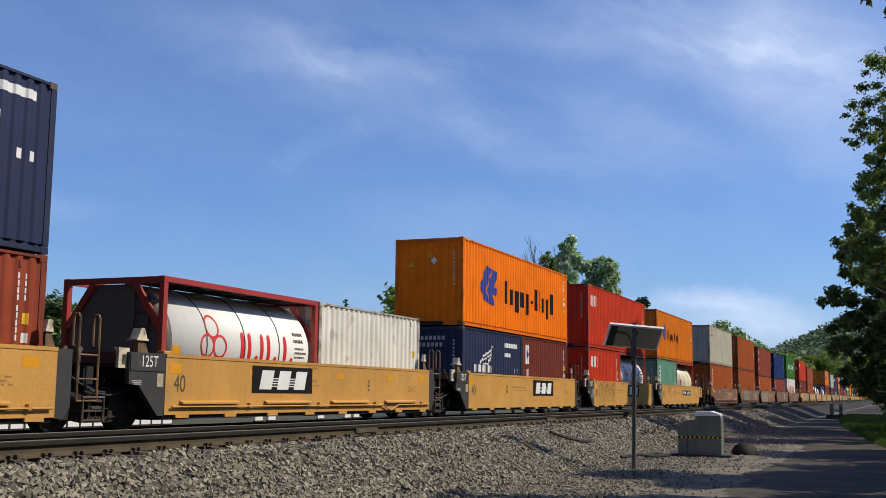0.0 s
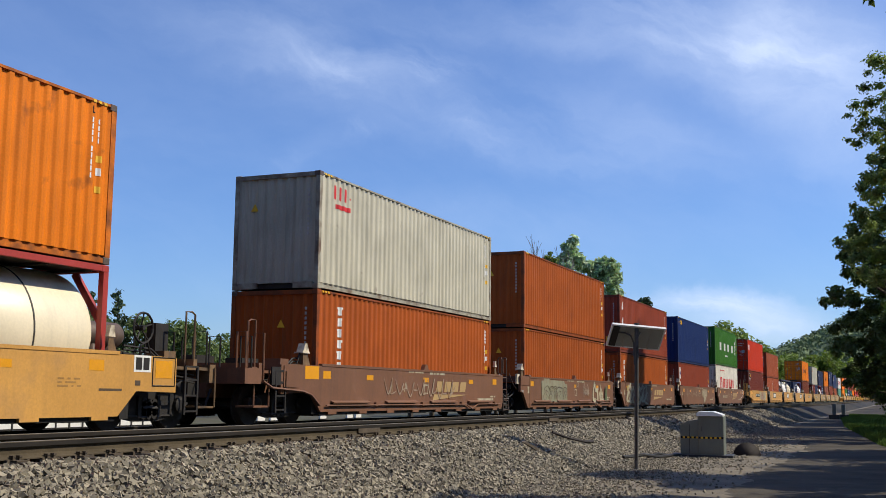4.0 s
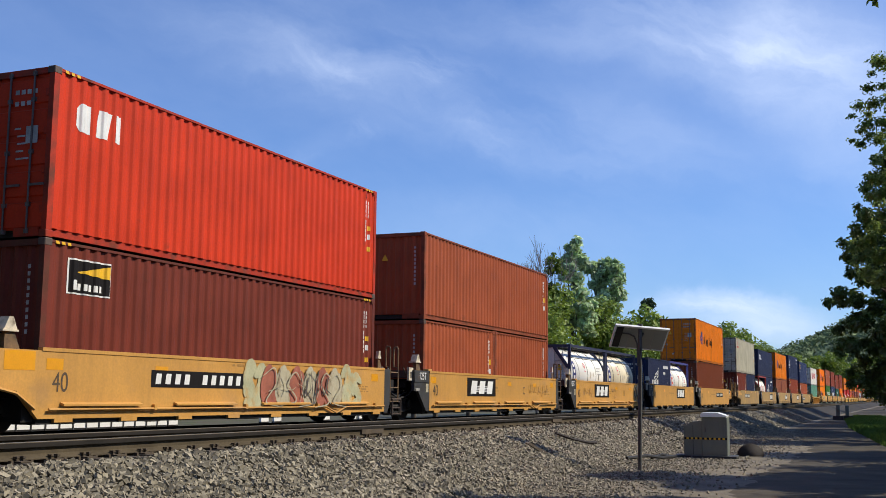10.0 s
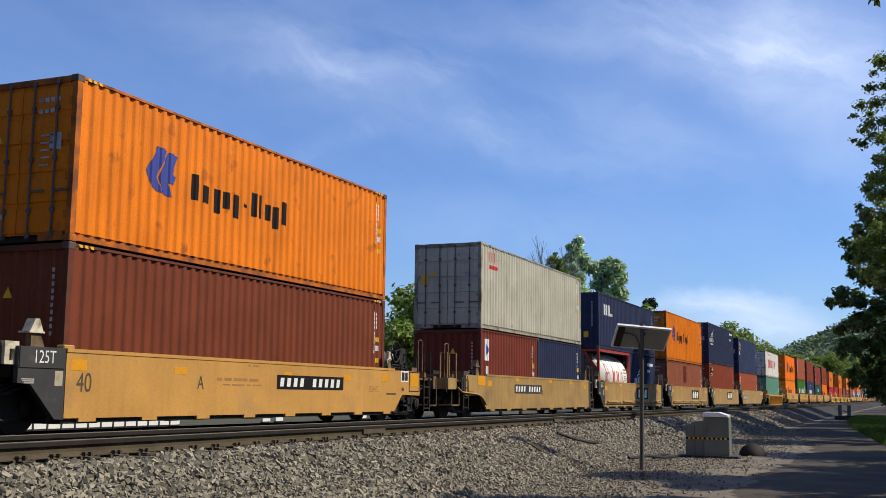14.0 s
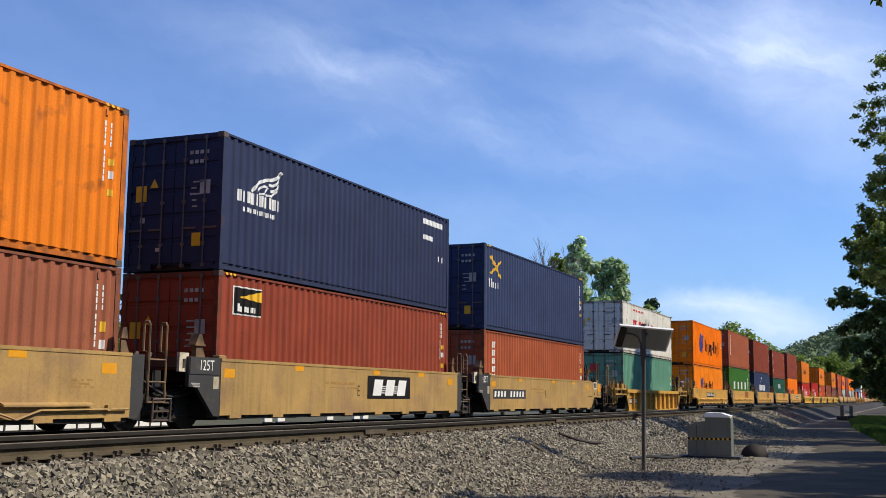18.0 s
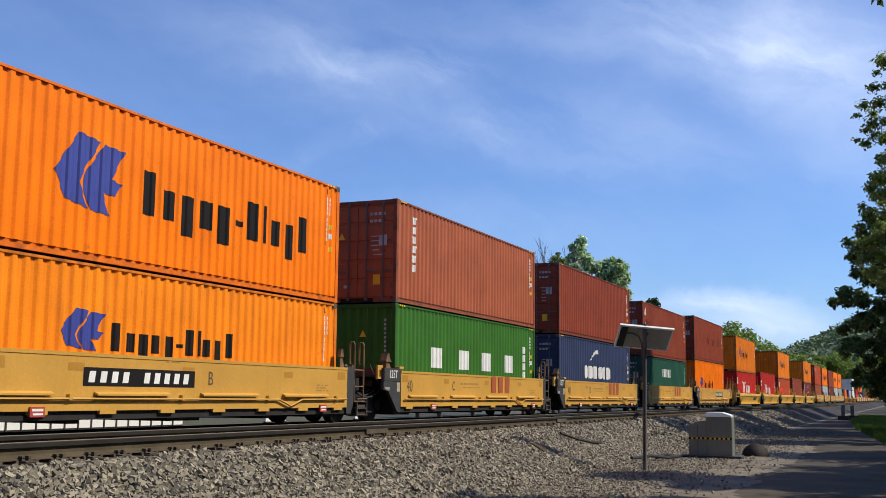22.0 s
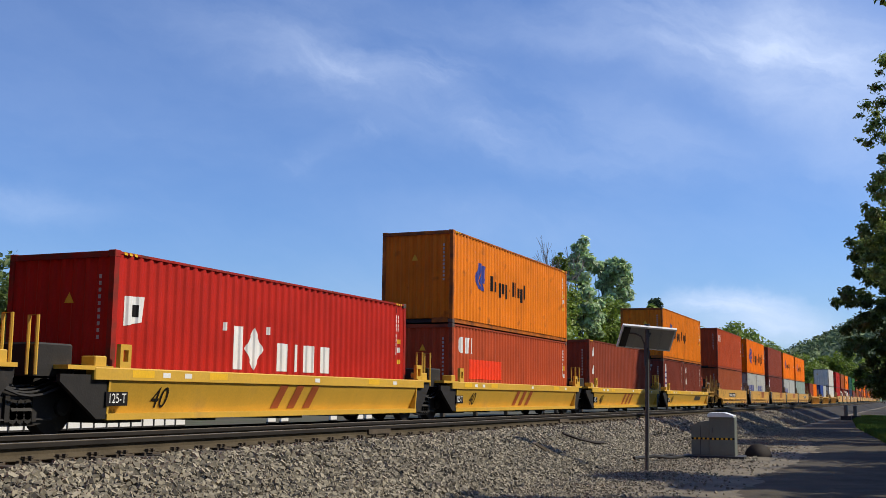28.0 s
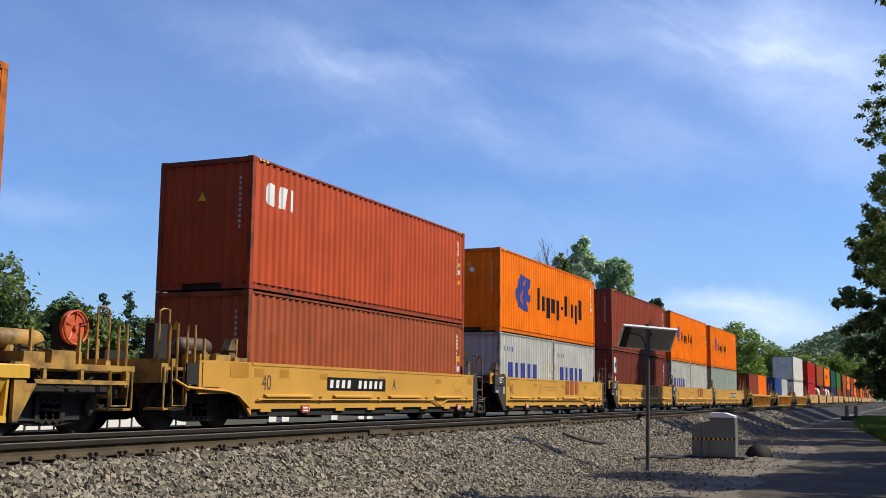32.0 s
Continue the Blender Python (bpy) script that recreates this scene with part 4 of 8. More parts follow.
def container(paint, length, height, y, z, doors=False, style="", rng=random, where="in a well car"):
    hc = height > 2.7
    size = "forty-foot" if length > 7 else "twenty-foot"
    label = NAMES[paint] + " " + size + " steel container" + SIDE_TEXT.get(style, "") + ", " + where
    c = root("shipping_container", label, "container", "containers on the train")
    mat = PAINT[paint]
    part("frame", frame_mesh(length, height), EDGE[paint], c)
    sm = side_mesh(length, height)
    part("side_panel", sm, mat, c)
    part("side_panel", sm, mat, c, m=pose(0, 0, 0, 0, 0, 180))
    part("roof", roof_mesh(length), mat, c, m=pose(0, 0, height - 0.035))
    part("underframe", deck_mesh(length), M_GRIMESHADE, c)
    e = -length / 2
    if doors:
        for sx in (1, -1):
            d = part("door", door_mesh(height), mat, c, m=Matrix.Translation((0, e, 0)) @ Matrix.Diagonal((sx, 1, 1, 1)))
            for i in range(4 if y < 585 else 0):
                part("hinge", cached("hinge:", lambda: Shape().box(HALF - 0.17, HALF - 0.105, -0.004, 0.03, -0.06, 0.06)), EDGE[paint], d, m=pose(0, 0, 0.13 + (i + 0.5) * (height - 0.24) / 4))
            for x in (0.28, 0.80):
                part("locking_rod", rod_mesh(height), M_RODDARK if paint != "orange" else M_ROD, d, m=pose(x, 0.01, 0))
    else:
        part("end_panel", end_mesh(height), mat, c, m=pose(0, e, 0))
    part("end_panel", end_mesh(height), mat, c, m=pose(0, -e, 0, 0, 0, 180))
    cm = casting_mesh()
    for sx in (-1, 1):
        for sy in (-1, 1):
            for zz in (0.055, height - 0.055):
                part("corner_casting", cm, M_CAST if rng.random() < 0.4 else EDGE[paint], c, m=pose(sx * (HALF - 0.076), sy * (length / 2 - 0.083), zz))
    if style != "wing" and y < 585:
        stock_marks(c, length, height, rng, hc)
    end_marks(c, length, height, doors, rng, M_MARKRED if paint == "teal" else M_MARKYEL)
    if not doors and style in ("wing", "strip"):
        for row, (x0, n, z0) in enumerate(((-0.72, 9, height - 0.44), (-0.5, 7, height - 0.66))):
            s = Shape()
            for k in range(n):
                s.add([(x0 + 0.15 * k + p, e + 0.02, z0 + q) for p, q in ((0, 0), (0.1, 0), (0.1, 0.13), (0, 0.13))], [(0, 1, 2, 3)])
            tagged(part("end_word", s, M_FADED, c), kind="stuff")
    if style == "line" and not doors:
        for x0, z0, m in ((0.05, height * 0.80, M_REFLECT), (0.18, height * 0.74, M_WHITE)):
            part("end_placard", Shape().add([(x0 + p * 0.12, e + 0.018, z0 + q * 0.12) for p, q in ((-1, 0), (0, -1), (1, 0), (0, 1))], [(0, 1, 2, 3)]), m, c)
    if style:
        marks(c, style, length, height, rng)
    MOVING.append((c, 0.0, y, z))
    return c


def tank(frame_mat, shell_mat, y, z, style, height=STD):
    """A tank in a twenty-foot frame."""
    words = {"red": "red-framed white tank container with red emblem", "blue_band": "dark-framed tank container with upright blue band",
             "red_block": "blue-framed white tank container with a red word", "plain": "cream tank container in rusty frame"}[style]
    c = root("tank_container", words + ", lower tier", "tank container", "containers on the train")
    a, r = L20 / 2, 1.165
    zc = 0.17 + r
    dark = style in ("red", "plain")
    end = [(-a + 0.095, 0.03), (-a + 0.11, 0.55), (-a + 0.14, 0.86)]
    for k in range(6):
        w = math.pi / 2 * k / 5
        end.append((-a + 0.39 - 0.23 * math.cos(w), r - 0.23 + 0.23 * math.sin(w)))
    rear = [(-p, q) for p, q in reversed(end)]
    part("tank_shell", Shape().turned([(-a + 0.40, 0.4), (-a + 0.40, r)] + rear, (0, 0, zc), "y", 48), shell_mat, c, smooth=True)
    head = part("tank_head", Shape().turned(end + [(-a + 0.395, r * 0.99), (-a + 0.395, 0.4)], (0, 0, zc), "y", 48), M_TANKEND if style == "red" else M_TANKGREY, c, "sooty flat tank end, darkened for shade" if style == "red" else "pale grey flat tank end", smooth=True)
    for yy in (-1.47, -0.06, 1.36):
        part("cladding_band", Shape().turned([(-0.016, r + 0.002), (-0.016, r + 0.008), (0.016, r + 0.008), (0.016, r + 0.002)], (0, yy, zc), "y", 48), M_SEAM, c)
    # the frame: posts, rails, and corner braces that make each end an octagon
    for sx in (-1, 1):
        x0, x1 = sorted((sx * HALF, sx * (HALF - 0.11)))
        part("top_rail", Shape().box(x0, x1, -a + 0.17, a - 0.17, height - 0.105, height), frame_mat, c)
        part("bottom_rail", Shape().box(x0, x1, -a + 0.17, a - 0.17, 0.0, 0.15), frame_mat, c)
        for sy in (-1, 1):
            y0, y1 = sorted((sy * a, sy * (a - 0.13)))
            part("corner_post", Shape().box(x0, x1, y0, y1, 0.118, height - 0.118), frame_mat, c)
    for sy in (-1, 1):
        y0, y1 = sorted((sy * (a - 0.003), sy * (a - 0.085)))
        for za, zb in ((height - 0.12, height - 0.004), (0.004, 0.16)):
            part("end_rail", Shape().box(-HALF + 0.165, HALF - 0.165, y0, y1, za, zb), frame_mat, c)
        for sx in (-1, 1):
            for (xa, za, xb, zb) in ((HALF - 0.11, 1.62, 0.50, height - 0.12), (HALF - 0.11, 0.86, 0.55, 0.16)):
                d = Vector((xb - xa, zb - za)).normalized() * 0.065
                s = Shape()
                for yy in (y0 + 0.006, y1 - 0.006):
                    s.v += [(sx * (xa - d.y), yy, za + d.x), (sx * (xa + d.y), yy, za - d.x), (sx * (xb + d.y), yy, zb - d.x), (sx * (xb - d.y), yy, zb + d.x)]
                s.f += [(0, 1, 2, 3), (4, 5, 6, 7), (0, 1, 5, 4), (1, 2, 6, 5), (2, 3, 7, 6), (3, 0, 4, 7)]
                part("corner_brace", s, frame_mat, c)
    part("end_plate", Shape().prism([(0.48, height - 0.13), (-0.48, height - 0.13), (-HALF + 0.13, 1.62), (-HALF + 0.13, 0.86), (-0.53, 0.17), (0.53, 0.17), (HALF - 0.13, 0.86), (HALF - 0.13, 1.62)], "y", -a + 0.088, -a + 0.094), M_TANKEND if style == "red" else M_TANKGREY, c, "flat eight-sided end plate")
    # ladder rails on the flat end
    s = Shape()
    for xx in (0.52, 0.86):
        s.rod((xx, -a + 0.045, 0.3), (xx, -a + 0.045, height - 0.1), 0.018, 6)
    for k in range(7):
        s.rod((0.52, -a + 0.045, 0.45 + 0.29 * k), (0.86, -a + 0.045, 0.45 + 0.29 * k), 0.013, 6)
    part("end_ladder", s, M_GALV if not dark else M_SEAM, c)
    # walkway over the barrel, in panels on brackets
    w0, w1 = (0.12, 1.06) if dark else (0.10, 0.62)
    n = 5
    for k in range(n):
        ya = -a + 0.3 + k * (L20 - 0.6) / n
        part("walkway_panel", Shape().box(w0, w1, ya + 0.03, ya + (L20 - 0.6) / n - 0.03, height - 0.085, height - 0.045), M_SEAM if dark else M_GALV, c)
    for k in range(n + 1):
        ya = -a + 0.3 + k * (L20 - 0.6) / n
        part("walkway_bracket", Shape().box(w0 - 0.04, HALF - 0.112, ya - 0.03, ya + 0.03, height - 0.13, height - 0.088), M_SEAM, c)
    if not dark:
        zl = 2.07
        xl = math.sqrt(r * r - (zl - zc) ** 2)
        part("drip_ledge", Shape().box(xl - 0.03, xl + 0.02, -a + 0.42, a - 0.42, zl - 0.012, zl + 0.012), M_SEAM, c)
        for yy in (-1.33, 0.08, 1.22):
            s = Shape()
            for i in range(8):
                w0, w1 = (math.radians(40 + 9 * q) for q in (i, i + 1))
                s.add([((r + 0.006) * math.cos(w), yy + e, zc + (r + 0.006) * math.sin(w)) for w, e in ((w0, -0.014), (w0, 0.014), (w1, 0.014), (w1, -0.014))], [(0, 1, 2, 3)])
            part("panel_seam", s, M_SEAM, c)
    part("manlid", Shape().turned([(0, 0.27), (0.06, 0.27), (0.09, 0.2)], (0, 0, 0), "y", 20), M_GALV, c, m=pose(-0.35, 0, zc + r - 0.07, 90))
    cm = casting_mesh()
    for sx in (-1, 1):
        for sy in (-1, 1):
            for zz in (0.055, height - 0.055):
                part("corner_casting", cm, frame_mat, c, m=pose(sx * (HALF - 0.076), sy * (a - 0.083), zz))

    def onshell(name, polys, mat, proud=0.006, label=""):
        """Outlines of (y, z) laid round the barrel."""
        sp = Shape()
        for poly in polys:
            if not isinstance(poly[0], tuple):
                y0, y1, z0, z1 = poly
                m = max(2, int((z1 - z0) / 0.08) + 1)
                poly = [(y0, z0 + (z1 - z0) * i / m) for i in range(m + 1)] + [(y1, z1 - (z1 - z0) * i / m) for i in range(m + 1)]
                quads = [(i, 2 * m + 1 - i, 2 * m - i, i + 1) for i in range(m)]
            else:
                quads = [tuple(range(len(poly)))]
            sp.add([(math.sqrt(max(0.0, r * r - (q - zc) ** 2)) + proud, p, q) for p, q in poly], quads)
        return part(name, sp, mat, c, label)

    def diamond(yy, zz, d):
        onshell("hazard_sign", [[(yy - d, zz), (yy, zz - d), (yy + d, zz), (yy, zz + d)]], M_WHITE, 0.008, "red-and-white diamond sign")
        onshell("hazard_mark", [[(yy - d * .86, zz), (yy, zz - d * .86), (yy + d * .86, zz), (yy, zz + d * .86)]], M_MARKRED, 0.011)
        onshell("hazard_line", [(yy - d * .4, yy + d * .4, zz - 0.03, zz + 0.03)], M_WHITE, 0.015)

    def print_lines(y0, y1, z0, rows, step, h, rng, mat=M_INK):
        polys = []
        for k in range(rows):
            p, stop = y0, y1 - rng.uniform(0, 0.3) * (y1 - y0)
            while p < stop:
                w = rng.uniform(0.03, 0.07)
                polys.append((p, min(stop, p + w), z0 - k * step, z0 - k * step + h))
                p += w + 0.025
        tagged(onshell("data_lines", polys, mat), kind="stuff")

    rng = random.Random(int(y * 10))
    if style == "red":
        for k, (yy, w) in enumerate(((-0.22, 0.13), (0.06, 0.13), (0.56, 0.13), (0.84, 0.13), (1.55, 0.13))):
            top, foot = 1.66, 1.08
            onshell("lettering", [(yy, yy + w, foot + 0.07, top - 0.07), [(yy, top - 0.07), (yy + w * 0.25, top), (yy + w * 0.75, top), (yy + w, top - 0.07)][::-1],
                                  [(yy, foot + 0.07), (yy + w, foot + 0.07), (yy + w * 0.75, foot), (yy + w * 0.25, foot)][::-1]], M_MARKRED)
        for yy in (0.42, 1.2, 1.92):
            onshell("lettering", [[(yy + 0.06 * math.cos(math.pi * q / 5), 1.13 + 0.06 * math.sin(math.pi * q / 5)) for q in range(10)]], M_MARKRED)
        sp = Shape()
        for (cy, cz) in ((-1.25, 1.72), (-1.45, 1.32), (-1.0, 1.32)):
            for i in range(18):
                w0, w1 = 2 * math.pi * i / 18, 2 * math.pi * (i + 1) / 18
                q = [(cy + rr * math.cos(w), cz + rr * math.sin(w)) for w, rr in ((w0, 0.2), (w1, 0.2), (w1, 0.25), (w0, 0.25))]
                sp.add([(math.sqrt(max(0, r * r - (p[1] - zc) ** 2)) + 0.006, p[0], p[1]) for p in q], [(0, 1, 2, 3)])
        part("emblem", sp, M_MARKRED, c)
        print_lines(2.02, 2.62, 1.70, 2, 0.16, 0.075, rng)
        print_lines(2.05, 2.62, 1.38, 3, 0.1, 0.045, rng)
        onshell("sticker", [(-2.62, -2.36, 1.05, 1.28)], M_REFLECT, label="orange sticker")
    elif style == "blue_band":
        onshell("blue_band", [(-2.42, -1.98, 0.55, 1.90)], M_BAND)
        for k in range(4):
            onshell("band_word", [(-2.32, -2.10, 1.66 - 0.25 * k, 1.80 - 0.25 * k)], M_WHITE, 0.012)
        onshell("band_stripe", [(-2.5, -2.14, 2.055, 2.12), (-2.5, -2.12, 1.935, 1.985)], M_BAND, 0.007)
        diamond(-0.46, 1.76, 0.17)
        print_lines(-0.62, -0.3, 1.50, 1, 0.1, 0.035, rng, M_MARKRED)
        print_lines(1.5, 2.3, 1.66, 3, 0.13, 0.05, rng, M_FADED)
        onshell("data_plate", [(1.72, 1.9, 1.15, 1.42)], M_GALV)
        tagged(onshell("spill_stain", [[(0.35, 1.25), (0.48, 1.2), (0.52, 1.42), (0.42, 1.5)], [(0.8, 1.3), (0.95, 1.32), (0.93, 1.5), (0.82, 1.46)]], M_SPILL), kind="stuff")
    elif style == "red_block":
        onshell("word_panel", [(-2.38, -2.0, 1.72, 1.90)], M_VIOLET)
        onshell("red_strip", [(-2.3, -1.9, 0.6, 1.62)], M_MARKRED)
        for k in range(3):
            onshell("word", [(-2.2, -2.0, 1.33 - 0.31 * k, 1.53 - 0.31 * k)], M_WHITE, 0.012)
        diamond(0.18, 1.66, 0.18)
        print_lines(0.02, 0.45, 1.42, 1, 0.1, 0.035, rng)
        print_lines(1.55, 2.3, 1.68, 1, 0.1, 0.04, rng, M_FADED)
        print_lines(1.7, 2.0, 1.46, 2, 0.12, 0.09, rng, M_MARKRED)
        print_lines(1.65, 2.45, 1.2, 3, 0.09, 0.045, rng)
    else:
        print_lines(-1.8, -0.9, 1.4, 4, 0.14, 0.07, rng)
    # marks on the flat end: a hazard diamond, a yellow triangle and a small curled emblem
    yf = -a + 0.085
    if style != "red":
        part("end_sign", Shape().add([(-0.16 + p * 0.17, yf - 0.004, 1.58 + q * 0.19) for p, q in ((-1, 0), (0, -1), (1, 0), (0, 1))], [(0, 1, 2, 3)]), M_MARKRED, head, "red diamond sign")
        part("end_warning", Shape().add([(0.58, yf - 0.004, 1.50), (0.84, yf - 0.004, 1.50), (0.71, yf - 0.004, 1.76)], [(0, 1, 2)]), M_MARKYEL, head, "yellow warning triangle")
        sp = Shape()
        for x0, z0, d in ((-0.16, 2.2, 0.14), (0.08, 2.23, 0.12)):
            sp.tube([(x0 + d * (1 - k / 14) * math.cos(k * 0.6), yf + 0.012, z0 + d * (1 - k / 14) * math.sin(k * 0.6)) for k in range(12)], 0.024, 5)
        part("end_emblem", sp, M_INK, head)
    MOVING.append((c, 0.0, y, z))
    return c


# ---- well cars ----
TRACK_X, RAIL_Z = -14.11, 0.87       # far track: centre line and rail head
NEAR_X, NEAR_Z = -9.92, 1.03         # near track
FRONT, REAR, SIDE = -6.36, 6.10, 1.54


def curve(pts, n=7):
    """Points along a smooth line through the given ones."""
    p = [Vector(q) for q in pts]
    p = [p[0] * 2 - p[1]] + p + [p[-1] * 2 - p[-2]]
    out = []
    for a, b, c, d in zip(p, p[1:], p[2:], p[3:]):
        for i in range(n):
            t = i / n
            out.append(0.5 * (2 * b + (c - a) * t + (2 * a - 5 * b + 4 * c - d) * t * t + (3 * b - a - 3 * c + d) * t ** 3))
    return out + [p[-2]]


def ribbon(shape, pts, width, x, taper=0.15):
    """A sprayed stroke: one flat band along a smooth line, rising a hair along its length."""
    p = curve(pts)
    v, n = [], len(p)
    for i, q in enumerate(p):
        t = (p[min(n - 1, i + 1)] - p[max(0, i - 1)]).normalized()
        u = i / (n - 1)
        w = width / 2 * (taper + (1 - taper) * math.sin(math.pi * min(1, max(0, u))) ** 0.5)
        o = Vector((-t.y, t.x)) * w
        xx = x + 0.0001 * i
        v += [(xx, q.x + o.x, q.y + o.y), (xx, q.x - o.x, q.y - o.y)]
    return shape.add(v, [(2 * i, 2 * i + 1, 2 * i + 3, 2 * i + 2) for i in range(n - 1)])


def sprayed(car, name, strokes, mat, x, edge=0.0, label=""):
    """Strokes (points, width) in one colour, with a dark edge where asked."""
    for k, (pts, w) in enumerate(strokes):
        t = part(name, ribbon(Shape(), pts, w, x + 0.0012 * k + (0.022 if edge else 0.0)), mat, car, label)
        if edge:
            part("spray_outline", ribbon(Shape(), pts, w + edge * 2, x + 0.0012 * k, 0.22), M_GRAFD, t)


def wild(rng, y0, y1, z0, z1, n, w):
    """Fat leaning letterlike strokes side by side."""
    out = []
    for k in range(n):
        y = y0 + (y1 - y0) * (k + 0.5) / n
        d = (y1 - y0) / n
        h = z1 - z0
        top, foot = rng.uniform(0.82, 1.0), rng.uniform(0.0, 0.15)
        s = rng.choice((-1, 1))
        lean = rng.uniform(-0.15, 0.25)
        out.append(([(y - s * d * 0.6, z0 + h * (top - 0.2)), (y + lean * d, z0 + h * top), (y + s * d * 0.15, z0 + h * 0.55), (y - s * d * 0.35, z0 + h * (foot + 0.12)), (y + s * d * 0.55, z0 + h * foot)], w * rng.uniform(0.8, 1.2)))
        out.append(([(y + s * d * 0.5, z0 + h * rng.uniform(0.7, 1.0)), (y + s * d * 0.3, z0 + h * 0.5), (y + s * d * 0.45, z0 + h * rng.uniform(0.05, 0.3))], w * rng.uniform(0.55, 0.9)))
        if rng.random() < 0.6:
            out.append(([(y - s * d * 0.3, z0 + h * rng.uniform(0.3, 0.5)), (y, z0 + h * 0.42), (y + s * d * 0.7, z0 + h * rng.uniform(0.45, 0.7))], w * 0.5))
    return out


def thin_tag(rng, y0, y1, z0, z1, n, w):
    """A quick signature of thin loops."""
    out = []
    for k in range(n):
        y = y0 + (y1 - y0) * (k + 0.5) / n
        d, m, h = (y1 - y0) / n, (z0 + z1) / 2, (z1 - z0) / 2
        out.append(([(y - d * 0.5, m + h * rng.uniform(0.2, 1)), (y - d * 0.1, m - h * rng.uniform(0.3, 1)), (y + d * 0.25, m + h * rng.uniform(0.3, 1)), (y + d * 0.1, m - h * rng.uniform(0, 0.5)), (y + d * 0.6, m + h * rng.uniform(-0.6, 0.4))], w))
    return out


def balloon(rng, y0, y1, z0, z1, n, w):
    """Thin outlines of rounded, overlapping figures with a curl inside each."""
    out = []
    cuts = [y0 + (y1 - y0) * (k + (rng.uniform(-0.22, 0.22) if 0 < k < n else 0)) / n for k in range(n + 1)]
    for a, b in zip(cuts, cuts[1:]):
        d, h, f = b - a, z1 - z0, rng.choice((0, 1))
        top, waist, foot = 1 - rng.uniform(0, 0.14), rng.uniform(0.35, 0.65), rng.uniform(0, 0.1)

        def at(u, v):
            return (a + d * (u if not f else 1 - u), z0 + h * v)
        out.append(([at(0.12, foot), at(-0.1, 0.25), at(rng.uniform(0.0, 0.2), waist), at(-0.05, top - 0.2), at(0.3, top), at(0.88, top - rng.uniform(0.05, 0.2)), at(rng.uniform(0.65, 0.9), waist), at(1.08, 0.24), at(0.85, foot * 0.5)], w))
        out.append(([at(0.25, 0.55), at(0.45, rng.uniform(0.6, 0.8)), at(0.62, 0.5), at(0.35, rng.uniform(0.2, 0.35)), at(0.6, 0.12)], w * 0.9))
        if rng.random() < 0.5:
            out.append(([at(0.1, 0.8), at(0.5, rng.uniform(0.8, 0.95)), at(0.9, 0.7)], w * 0.8))
    return out


def quad(shape, x, y0, y1, z0, z1, lean=0.0):
    return shape.add([(x, y0, z0), (x, y1, z0), (x, y1 + lean, z1), (x, y0 + lean, z1)], [(0, 1, 2, 3)])


def plate_side(z0, z1, front, rear):
    """A flat well side with a rolled top chord and tabs along its foot."""
    def build():
        s = Shape().box(SIDE - 0.05, SIDE, front, rear, z0, z1 - 0.05)
        n = 8
        for k in range(n):
            y = front + 0.35 + k * (rear - front - 1.0) / (n - 1)
            s.box(SIDE - 0.05, SIDE + 0.004, y, y + 0.42, z0 - 0.06, z0 + 0.02)
        return s
    return cached("side_plate:%.2f:%.2f:%.2f:%.2f" % (z0, z1, front, rear), build)


def slope_side(front, rear):
    def build():
        s = Shape()
        s.prism([(1.26, 0.36), (1.32, 0.36), (1.54, 0.93), (1.54, 1.02), (1.48, 1.02), (1.48, 0.95)], "y", front, rear)
        for y in (front, rear - 0.05):
            s.prism([(1.22, 0.30), (1.5, 0.30), (1.54, 0.92), (1.5, 0.95), (1.22, 0.95)], "y", y, y + 0.05)
        return s
    return cached("side_plate:slope:%.2f:%.2f" % (front, rear), build)


def ribbed_side(front, rear):
    """A recessed web between eleven upright posts, each with a flared foot."""
    def build():
        s = Shape().box(1.36, 1.40, front, rear, 0.12, 1.02)
        for k in range(11):
            y = -6.25 + 1.21 * k
            s.prism([(1.39, 0.20), (1.53, 0.20), (1.54, 0.9), (1.54, 1.0), (1.39, 1.0)], "y", y - 0.05, y + 0.05)
            s.prism([(1.39, 0.13), (1.55, 0.13), (1.55, 0.18), (1.53, 0.24), (1.39, 0.24)], "y", y - 0.08, y + 0.08)
        return s
    return cached("side_plate:ribbed:%.2f:%.2f" % (front, rear), build)


def wheelset_mesh():
    def build():
        s = Shape()
        for sx in (-1, 1):
            o = [(-0.07, 0.1), (-0.07, 0.44), (-0.045, 0.455), (0.0, 0.46), (0.06, 0.465), (0.07, 0.49), (0.095, 0.49), (0.1, 0.42), (0.06, 0.38), (0.03, 0.16), (0.08, 0.1)]
            s.turned([(-sx * (p - 0.07) * 1.0, q) for p, q in o], (sx * 0.77, 0, 0), "x", 28)
        s.rod((-1.02, 0, 0), (1.02, 0, 0), 0.08, 12)
        return s
    return cached("wheelset:", build)


